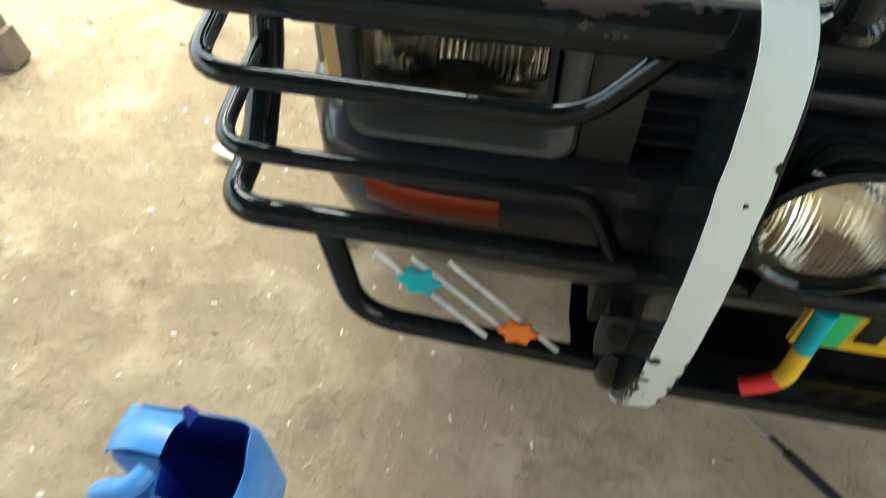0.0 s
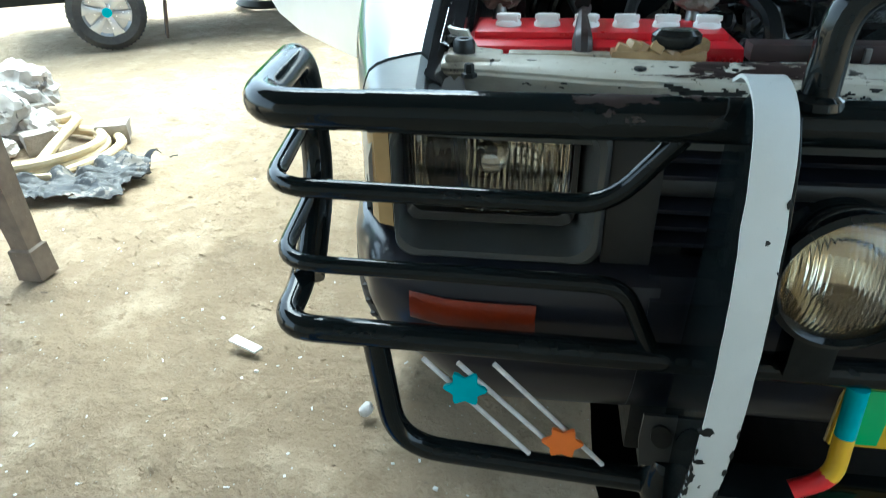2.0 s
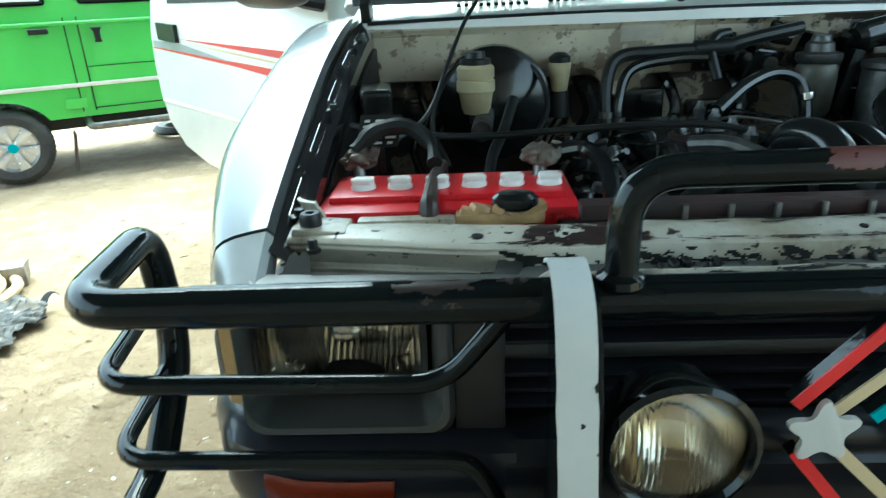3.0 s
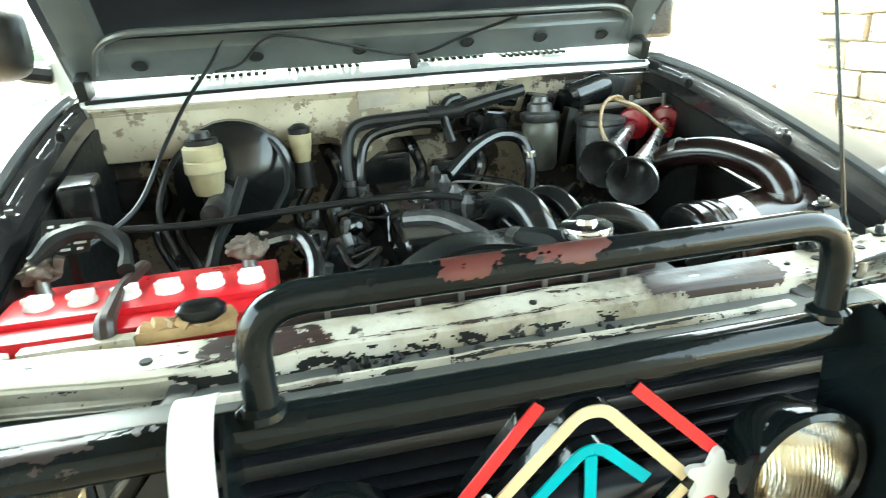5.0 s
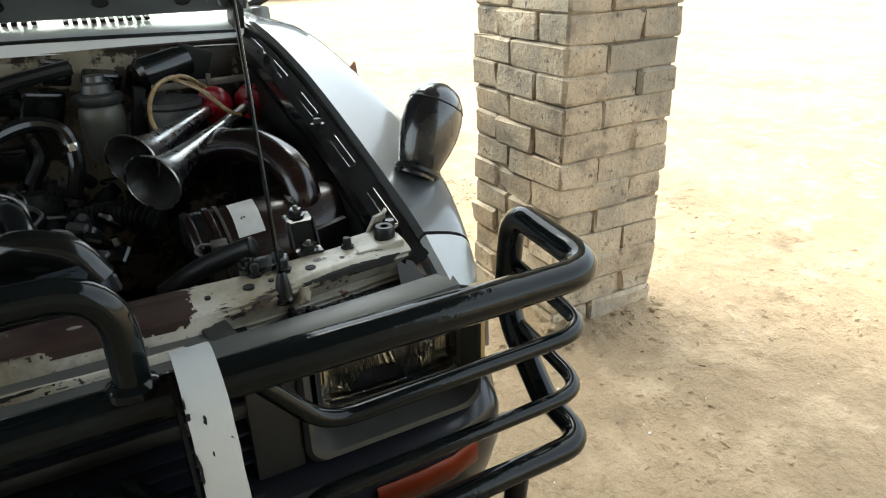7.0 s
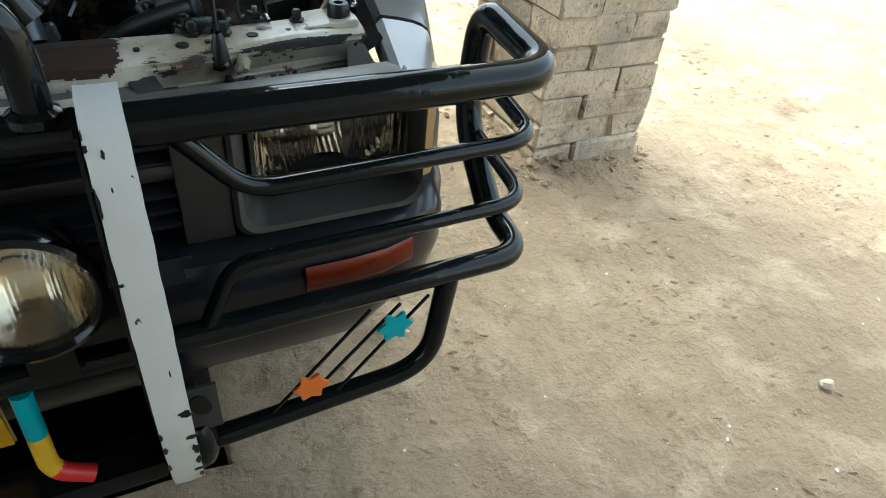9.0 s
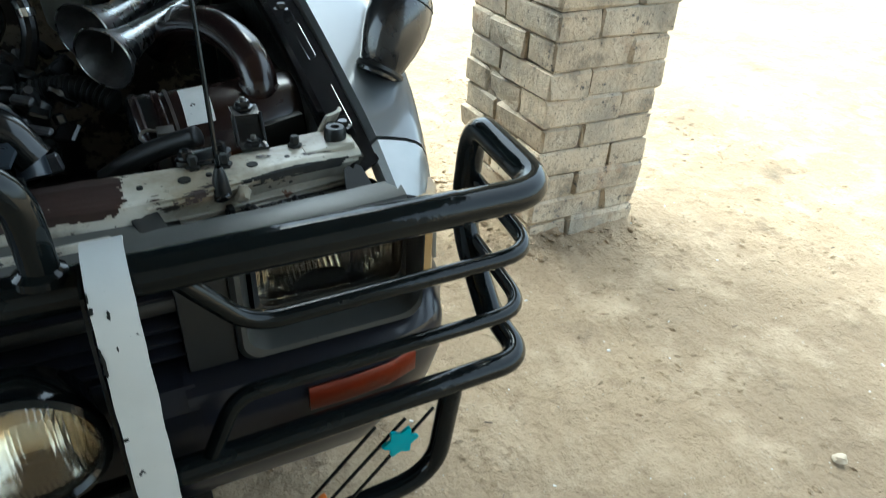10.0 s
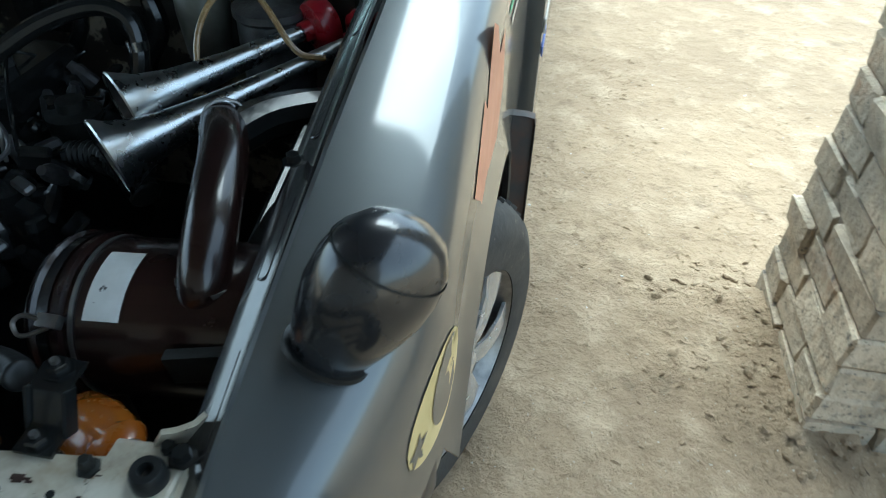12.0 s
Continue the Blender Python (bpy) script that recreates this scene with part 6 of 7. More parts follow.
    part("wiper_bracket", add_box(B(), (0.46, 0.885, 0.87), (0.06, 0.02, 0.06), 0.006, (0, 20, 0)), M["black"], e)


def build_small_tanks():
    r = thing("brake_fluid_reservoir", "yellowed plastic brake fluid reservoir with black cap", "reservoir", at=(-0.352, 0.742, 0.768))
    part("tank", add_lathe(B(), [(0, 0.0), (0.022, 0.0), (0.026, 0.01), (0.030, 0.035), (0.034, 0.040), (0.034, 0.058), (0.031, 0.060), (0.033, 0.063), (0.033, 0.080), (0.026, 0.086)], Matrix(), 24), M["clearplastic"], r)
    part("cap", add_lathe(B(), [(0.027, 0.082), (0.027, 0.094), (0.018, 0.096), (0.016, 0.106), (0, 0.107)], Matrix(), 20), M["hose"], r, "black screw cap")
    part("stem", add_lathe(B(), [(0.012, 0.002), (0.012, -0.02)], Matrix(), 12), M["alloy"], r)
    r = thing("clutch_fluid_reservoir", "small cream fluid reservoir with black cap", "reservoir", at=(-0.188, 0.862, 0.785))
    part("tank", add_lathe(B(), [(0, 0), (0.015, 0.0), (0.020, 0.03), (0.022, 0.052), (0.020, 0.055)], Matrix(), 18), M["clearplastic"], r)
    part("cap", add_lathe(B(), [(0.021, 0.052), (0.021, 0.064), (0.010, 0.072), (0, 0.073)], Matrix(), 16), M["hose"], r)
    part("base", add_lathe(B(), [(0, 0.0), (0.018, 0.0), (0.022, -0.05), (0.0, -0.05)], Matrix(), 14), M["black"], r)
    r = thing("fuel_filter", "stained milky filter bowl under a round metal head", "filter", at=(0.290, 0.842, 0.735))
    part("bowl", add_lathe(B(), [(0, -0.012), (0.028, -0.010), (0.034, 0.0), (0.037, 0.06), (0.036, 0.08), (0.030, 0.088)], Matrix(), 22), M["dirtymilk"], r, "stained milky plastic bowl")
    part("head", add_lathe(B(), [(0.036, 0.088), (0.040, 0.094), (0.040, 0.104), (0.026, 0.108), (0.024, 0.122), (0.018, 0.126), (0.016, 0.136), (0, 0.137)], Matrix(), 22), M["alloy"], r, "round metal filter head")
    part("stay", add_box(B(), (0.055, 0.0, 0.05), (0.02, 0.03, 0.12), 0.004, (0, 12, 0)), M["black"], r)
    r = thing("coolant_bottle", "round black-topped canister beside the air horns", "canister", at=(0.405, 0.805, 0.76))
    part("body", add_lathe(B(), [(0, -0.06), (0.045, -0.06), (0.048, 0.0), (0.046, 0.05), (0.050, 0.055), (0.050, 0.064), (0.030, 0.068), (0.012, 0.070), (0, 0.074)], Matrix(), 24), M["alloy"], r)


def build_air_horns():
    h = thing("air_horns", "pair of chrome trumpet air horns with red compressors", "air horn")
    for mouth, back in (((0.327, 0.529, 0.762), (0.526, 0.766, 0.806)), ((0.310, 0.598, 0.778), (0.462, 0.780, 0.806))):
        a, b = Vector(mouth), Vector(back)
        q = Matrix.Translation(a) @ (b - a).to_track_quat("Z", "Y").to_matrix().to_4x4()
        n = (b - a).length
        prof = [(0.0420, -0.002), (0.0435, 0.0), (0.038, 0.010), (0.0285, 0.030), (0.0215, 0.062), (0.0158, 0.12), (0.0112, 0.2), (0.0082, n)]
        inner = [(0.0412, 0.0), (0.0358, 0.010), (0.0262, 0.030), (0.0190, 0.062), (0.0, 0.085)]
        tr = part("trumpet", add_lathe(B(), prof, q, 28), M["satin"], h, "polished chrome trumpet")
        part("trumpet_throat", add_lathe(B(), inner, q, 24), M["alloy"], tr)
        part("compressor", add_lathe(B(), [(0, -0.012), (0.012, -0.012), (0.014, 0.0), (0.030, 0.004), (0.033, 0.010), (0.033, 0.022), (0.029, 0.030), (0.012, 0.036), (0, 0.036)], q @ Matrix.Translation((0, 0, n)), 22), M["reddark"], h, "round dark red diaphragm housing")
    part("bracket", add_box(B(), (0.475, 0.808, 0.846), (0.20, 0.006, 0.012), 0.002, (0, -2, -6)), M["steel"], h, "bare metal mounting strap")
    for x, y in ((0.47, 0.80), (0.536, 0.79)):
        part("stud", add_tube(B(), [(x, y, 0.83), (x, y, 0.862)], 0.0045, 8), M["steel"], h)
    hose("air_line", [(0.462, 0.792, 0.84), (0.42, 0.76, 0.868), (0.375, 0.73, 0.860), (0.355, 0.70, 0.82), (0.37, 0.66, 0.775), (0.40, 0.63, 0.75)], 0.0038, "amberline", h, "amber plastic air line")
    hose("air_line", [(0.40, 0.76, 0.868), (0.44, 0.72, 0.85), (0.475, 0.70, 0.815), (0.50, 0.72, 0.80)], 0.0038, "amberline", h)
    part("stand", add_box(B(), (0.50, 0.815, 0.70), (0.03, 0.02, 0.28), 0.003), M["black"], h)


def build_air_cleaner():
    a = thing("air_cleaner", "dark brown cylindrical air cleaner with paper label", "air filter")
    m = Matrix.Translation((0.345, 0.400, 0.672)) @ Vector((1, 0.02, 0.09)).to_track_quat("Z", "Y").to_matrix().to_4x4()
    part("canister", add_lathe(B(), [(0, 0.0), (0.07, 0.0), (0.078, 0.006), (0.080, 0.012), (0.076, 0.016), (0.076, 0.030), (0.079, 0.032), (0.079, 0.038), (0.075, 0.040), (0.075, 0.196), (0.071, 0.208), (0, 0.212)], m, 40), M["brown"], a, "glossy dark brown canister")
    part("end_cover", add_lathe(B(), [(0, -0.004), (0.066, -0.003), (0.0765, 0.004), (0.0775, 0.026)], m, 40), M["gloss"], a)
    bm = B()
    rows = []
    q = m.to_3x3()
    axis = q @ Vector((0, 0, 1))
    for x in (0.400, 0.417, 0.434):
        c = Vector(m.translation) + axis * ((x - 0.345) / axis.x)
        rows.append([c + Vector((0, -math.sin(b), math.cos(b))) * 0.0762 for b in np.radians(np.linspace(-4, 47, 9))])
    add_loft(bm, rows)
    part("label", bm, M["paper"], a, "torn white paper label")
    bm = B()
    add_box(bm, (0.374, 0.340, 0.728), (0.02, 0.012, 0.010), 0.002, (30, 0, 0))
    add_tube(bm, spline([(0.374, 0.335, 0.725), (0.355, 0.325, 0.722), (0.345, 0.332, 0.728), (0.352, 0.338, 0.733), (0.366, 0.338, 0.731)], 5), 0.0022, 6)
    part("latch", bm, M["steel"], a, "wire over-centre latch")
    el = spline([(0.494, 0.385, 0.725), (0.499, 0.386, 0.758), (0.494, 0.425, 0.788), (0.474, 0.497, 0.800), (0.447, 0.555, 0.794), (0.425, 0.595, 0.775), (0.405, 0.620, 0.74)], 8)
    part("intake_elbow", add_tube(B(), el, 0.0235, 20), M["brown"], a, "glossy brown intake elbow")
    clamp((0.499, 0.387, 0.752), (0.05, 0.1, 1), 0.0235, a)
    clamp((0.440, 0.575, 0.790), (-0.45, 0.75, -0.35), 0.0235, a)
    hose("intake_hose", [(0.452, 0.560, 0.785), (0.470, 0.60, 0.783), (0.50, 0.64, 0.775), (0.53, 0.66, 0.77)], 0.024, "gloss", a)
    part("strap", add_lathe(B(), [(0.0755, 0.046), (0.077, 0.046), (0.077, 0.050), (0.0755, 0.050)], m, 40), M["steel"], a)
    part("bracket", add_box(B(), (0.512, 0.330, 0.715), (0.055, 0.012, 0.032), 0.003, (0, -8, 8)), M["black"], a)
    part("foot", add_box(B(), (0.43, 0.40, 0.51), (0.10, 0.06, 0.20), 0.006), M["black"], a)
    # hood-catch bracket and orange bottle between canister and support
    bend = [(y + 0.006, z - 0.004) for y, z in ((0.252, 0.7800), (0.262, 0.7815), (0.270, 0.7790), (0.266, 0.7770), (0.255, 0.7775), (0.246, 0.7745), (0.236, 0.7560), (0.226, 0.7495), (0.210, 0.7490), (0.210, 0.7520), (0.224, 0.7525), (0.232, 0.7575), (0.243, 0.7775))]
    ribs = [[(x + 0.012 * (y - 0.24), y, z) for y, z in bend] for x in (0.4385, 0.4425, 0.4470, 0.4590, 0.4635, 0.4675)]
    catch = part("catch_bracket", add_loft(B(), ribs, closed=True, caps=True), M["gloss"], a, "black pressed steel bracket with nuts")
    for k in (-1, 1):
        part("side_flange", add_box(B(), (0.453 + k * 0.0145, 0.244, 0.759), (0.003, 0.012, 0.034), 0.001, (-28, 0, 0)), M["hose"], catch)
    for x, y, z in ((0.453, 0.265, 0.7765), (0.453, 0.225, 0.7480)):
        nut = part("nut", add_lathe(B(), [(0.0033, 0.0080), (0.0045, 0.0082), (0.0070, 0.0080), (0.0078, 0.0065), (0.0080, 0.0020), (0.0115, 0.0015), (0.0115, 0.0)], Matrix.Translation((x, y, z)), 6), M["gloss"], catch)
        part("stud", add_lathe(B(), [(0, 0.0120), (0.0030, 0.0115), (0.0032, 0.0)], Matrix.Translation((x, y, z)), 8), M["steel"], catch)
    part("stub_hose", add_tube(B(), spline([(0.300, 0.315, 0.690), (0.335, 0.303, 0.715), (0.370, 0.290, 0.732), (0.392, 0.280, 0.741), (0.401, 0.274, 0.745), (0.4045, 0.272, 0.7465)], 6), [0.0125] * 25 + [0.0122, 0.0115, 0.0105, 0.0090, 0.0070, 0.0045], 14), M["hose"], a)
    ob = thing("oil_bottle", "small orange plastic bottle wedged behind the support", "bottle", at=(0.450, 0.268, 0.693))
    tilt = pose(0, 0, 0, 68, 0, 62) @ Matrix.Diagonal((1.2, 1.2, 1.2, 1))
    part("bottle", add_lathe(B(), [(0, -0.045), (0.016, -0.045), (0.021, -0.038), (0.023, -0.01), (0.021, 0.014), (0.017, 0.022), (0.020, 0.030), (0.014, 0.042), (0.009, 0.046), (0.009, 0.052)], tilt, 20, 0.72), M["amberplastic"], ob)
    part("bottle_cap", add_lathe(B(), [(0.011, 0.048), (0.011, 0.060), (0, 0.061)], tilt, 14), M["rust"], ob)


build_battery()
build_engine()
build_small_tanks()
build_air_horns()
build_air_cleaner()

# ---------------------------------------------------------------- yard things
def build_jug():
    j = thing("blue_jug", "blue plastic jerrycan with its top cut open", "jug", at=(-0.808, -0.112, 0.0))
    j.scale = (0.90, 0.90, 0.94)

    def ring(x0, x1, y0, y1, z, r=0.026, lift=None):
        return [(x, y, z + (lift(x, y) if lift else 0.0) + 0.0015 * noise.noise(Vector((x * 60, y * 60, z * 60)))) for x, y in rounded_rect(x0, x1, y0, y1, r, 5)]

    def cut(x, y):
        return 0.012 * max(0.0, (x + 0.02) / 0.12) * (1 if y > 0 else -1) + 0.004 * noise.noise(Vector((x * 45, y * 45, 3)))

    def hollowed(z, grow, k, lift=None):
        """The jerrycan's plan with a hollow for the hand at one corner; k: how deep."""
        y1, x1, xc, yc = 0.066 + grow, 0.102 + grow, -0.018, -0.066 - grow + 0.050 * k
        plan = fillet_path([(x1, 0, 0), (x1, y1, 0), (-x1, y1, 0), (-x1, yc, 0), (xc, yc, 0), (xc + 0.012 * k, -y1, 0), (x1, -y1, 0), (x1, -0.001, 0)], [0.028, 0.028, 0.02, 0.008, 0.008, 0.028], 4)
        return [(p.x, p.y, z + (lift(p.x, p.y) if lift else 0.0) + 0.0015 * noise.noise(Vector((p.x * 60, p.y * 60, z * 60)))) for p in plan]

    body = [hollowed(0.0, -0.005, 0.0), hollowed(0.012, 0.001, 0.0), hollowed(0.085, 0.001, 0.0), hollowed(0.115, 0.001, 1.0), hollowed(0.178, 0.0, 1.0), hollowed(0.200, -0.006, 1.0, cut)]
    part("body", add_loft(B(), body, closed=True, thick=-0.0022), M["blue"], j, "scuffed blue jug body")
    # standing shoulder over the uncut half
    bm = B()
    rows = []
    for x, z in ((-0.098, 0.196), (-0.086, 0.222), (-0.062, 0.238), (-0.030, 0.246), (0.000, 0.240)):
        h = z - 0.196
        rows.append([(x + 0.002 * noise.noise(Vector((x * 40, k * 3, 0))), 0.060 * v, 0.196 + h * (1 - abs(v) ** 2.6)) for k, v in enumerate(np.linspace(-0.30, 1, 11))])
    part("shoulder", add_loft(bm, rows, thick=0.0025), M["blue"], j, "faceted pale blue shoulder")
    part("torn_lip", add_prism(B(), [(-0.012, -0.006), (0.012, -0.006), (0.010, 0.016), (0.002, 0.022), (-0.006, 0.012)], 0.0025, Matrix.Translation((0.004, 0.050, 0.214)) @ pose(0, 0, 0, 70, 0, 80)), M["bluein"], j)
    part("handle", add_tube(B(), fillet_path([(-0.020, -0.030, 0.214), (-0.030, -0.056, 0.212), (-0.080, -0.066, 0.200), (-0.098, -0.062, 0.150), (-0.092, -0.050, 0.095)], 0.028, 6), 0.0155, 14), M["blue"], j, "moulded blue carrying handle")
    # inner walls and floor take the darkened blue, shade included in the colour
    part("inside", add_loft(B(), [hollowed(0.05, -0.008, 1.0), hollowed(0.17, -0.006, 1.0), hollowed(0.194, -0.010, 1.0, cut)], closed=True), M["bluein"], j, "inside of the jug, its shade put into a darker blue")
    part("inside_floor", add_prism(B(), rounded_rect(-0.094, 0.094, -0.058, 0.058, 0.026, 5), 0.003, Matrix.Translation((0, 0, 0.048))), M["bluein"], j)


def build_tool():
    t = thing("screwdriver", "screwdriver with dark handle lying on the earth", "tool", at=(0.01, 0.12, 0.006))
    a, b = Vector((-0.05, 0.055, 0.0)), Vector((0.075, -0.075, 0.012))
    part("blade", add_tube(B(), [a, a.lerp(b, 0.45)], 0.0035, 8), M["steel"], t, "dull steel blade")
    part("ferrule", add_tube(B(), [a.lerp(b, 0.26), a.lerp(b, 0.42)], 0.006, 10), M["chrome"], t)
    part("handle", add_tube(B(), [a.lerp(b, 0.42), a.lerp(b, 0.5), b], 0.008, 10), M["hose"], t, "black handle")


def broken_block(size, rnd):
    """A broken lump of masonry: a chipped, uneven block."""
    bm = add_box(B(), (0, 0, 0), size, min(size) * 0.12, (0, 0, 0), 2)
    bmesh.ops.subdivide_edges(bm, edges=bm.edges, cuts=2, use_grid_fill=True)
    off = Vector((rnd.uniform(0, 40), rnd.uniform(0, 40), 0))
    for v in bm.verts:
        v.co *= 1 + 0.22 * noise.noise(v.co * 14 + off) + 0.07 * noise.noise(v.co * 45 + off)
    return bm


def crumpled_sack(r, rnd):
    """A slumped sack with sharp folds."""
    bm = B()
    bmesh.ops.create_icosphere(bm, subdivisions=4, radius=1, matrix=Matrix.Diagonal((r, r * 0.8, r * 0.75, 1)))
    off = Vector((rnd.uniform(0, 40), rnd.uniform(0, 40), 5))
    for v in bm.verts:
        p = v.co / r
        fold = abs(noise.noise(p * 1.7 + off)) * 0.55 + abs(noise.noise(p * 4.2 + off)) * 0.26 + abs(noise.noise(p * 9.0 + off)) * 0.10
        v.co *= 1.25 - fold
        v.co.z = max(v.co.z, -r * 0.35)
    return bm


def build_left_corner():
    rnd = random.Random(8)
    for x, y, sx, sy, sz, turn, lift in ((-2.130, 1.800, 0.115, 0.085, 0.075, 25, 0), (-2.36, 1.66, 0.10, 0.08, 0.08, 50, 0), (-2.46, 1.70, 0.11, 0.07, 0.06, 10, 0), (-2.60, 1.92, 0.16, 0.12, 0.10, 70, 0), (-2.52, 1.60, 0.09, 0.07, 0.05, 35, 0), (-2.72, 1.78, 0.15, 0.12, 0.10, 15, 0), (-2.66, 1.95, 0.11, 0.09, 0.07, 60, 0.11), (-2.43, 1.52, 0.06, 0.05, 0.04, 80, 0)):
        ob = tagged(part("rubble_stone", broken_block((sx, sy, sz), rnd), M["stone"], sharp=30), "dusty broken masonry lump on the rubble heap", "stone", "rubble heap")
        ob.location, ob.rotation_euler = (x, y, sz * 0.42 + lift), (0, 0, radians(turn))
    for x, y, r, mat, lab in ((-2.60, 1.72, 0.15, "sack", "crumpled dusty grey sack on the rubble"), (-2.48, 1.80, 0.10, "sackwhite", "crumpled white sack on the rubble"), (-2.70, 2.02, 0.16, "sack", "crumpled dusty grey sack on the rubble"), (-2.47, 1.60, 0.055, "sackwhite", "crumpled white sack on the rubble")):
        tagged(part("sack", crumpled_sack(r, rnd), M[mat], sharp=25), lab, "sack", "sacks on the rubble").location = (x, y, r * 0.34 + (0.06 if r > 0.12 else 0.0))
    pts = []
    for k in range(74):
        a = 0.9 - k * 0.25
        rr = 0.225 + 0.012 * math.sin(a * 0.7) + 0.035 * (k / 74)
        pts.append((-2.325 + rr * math.cos(a) * 1.05, 1.575 + rr * math.sin(a), 0.022 + 0.034 * (k / 74) * (0.5 + 0.5 * math.sin(a * 1.3)) + 0.008 * (k // 25)))
    pts += [(-2.16, 1.33, 0.03), (-2.05, 1.47, 0.024), (-2.02, 1.60, 0.022), (-2.05, 1.72, 0.022), (-2.12, 1.79, 0.022)]
    tagged(part("garden_hose", add_tube(B(), spline(pts, 2), 0.0185, 10), M["tanhose"]), "cream rubber hose coiled on the earth", "hose")
    # crumpled black sheet under hose and rubble: a ragged outline, long folds, dust in the hollows
    bm = B()
    n = 84
    verts = {}
    for i in range(n + 1):
        for k in range(n + 1):
            u, v = i / n, k / n
            edge = min(u, 1 - u, v, 1 - v)
            if edge < 0.10 + 0.11 * noise.noise(Vector((u * 3.4, v * 3.4, 9))) + 0.05 * noise.noise(Vector((u * 11, v * 11, 2))):
                continue
            x = -2.30 + 0.56 * u + 0.05 * noise.noise(Vector((v * 4, 1, 0)))
            y = 1.08 + 0.42 * v + 0.16 * u
            w = u * 9 + v * 5 + 2.2 * noise.noise(Vector((u * 3, v * 3, 4)))
            z = 0.014 + 0.030 * abs(noise.noise(Vector((w * 0.55, v * 1.6, 2)))) + 0.030 * abs(noise.noise(Vector((u * 6 + v * 4, v * 9, 7)))) + 0.012 * abs(noise.noise(Vector((u * 22, v * 17, 3)))) + 0.03 * max(0, 0.4 - u)
            verts[i, k] = bm.verts.new((x, y, z))
    for i, k in list(verts):
        ring = [verts.get(q) for q in ((i, k), (i + 1, k), (i + 1, k + 1), (i, k + 1))]
        if all(ring):
            bm.faces.new(ring)
    bmesh.ops.delete(bm, geom=[v for v in bm.verts if not v.link_faces], context="VERTS")
    bmesh.ops.solidify(bm, geom=bm.faces[:], thickness=0.003)
    tagged(part("plastic_sheet", bm, M["sheet"], sharp=30), "crumpled dusty black plastic sheet on the ground", "sheet")
    # wooden bench, of which one leg is near
    b = thing("wooden_bench", "weathered wooden bench with square legs", "bench", at=(-1.95, 0.70, 0))
    for x, y in ((0.20, 0.12), (0.20, -0.9), (-0.35, 0.12), (-0.35, -0.9)):
        lx = B()
        rows = []
        for z, h in ((0.0, 0.034), (0.085, 0.032), (0.09, 0.025), (0.72, 0.040)):
            dx = -0.06 * z if x > 0 else 0.06 * z
            rows.append([(x + dx + a * h, y + c * h, z) for a, c in ((-1, -1), (1, -1), (1, 1), (-1, 1))])
        part("leg", add_loft(lx, rows, closed=True, caps=True), M["wood"], b)
    for k in range(4):
        part("board", add_box(B(), (-0.30 + 0.145 * k, -0.39, 0.735), (0.138, 1.25, 0.035), 0.004), M["wood"], b)
    for y in (0.12, -0.9):
        part("rail", add_box(B(), (-0.08, y, 0.68), (0.52, 0.03, 0.07), 0.004), M["wood"], b)


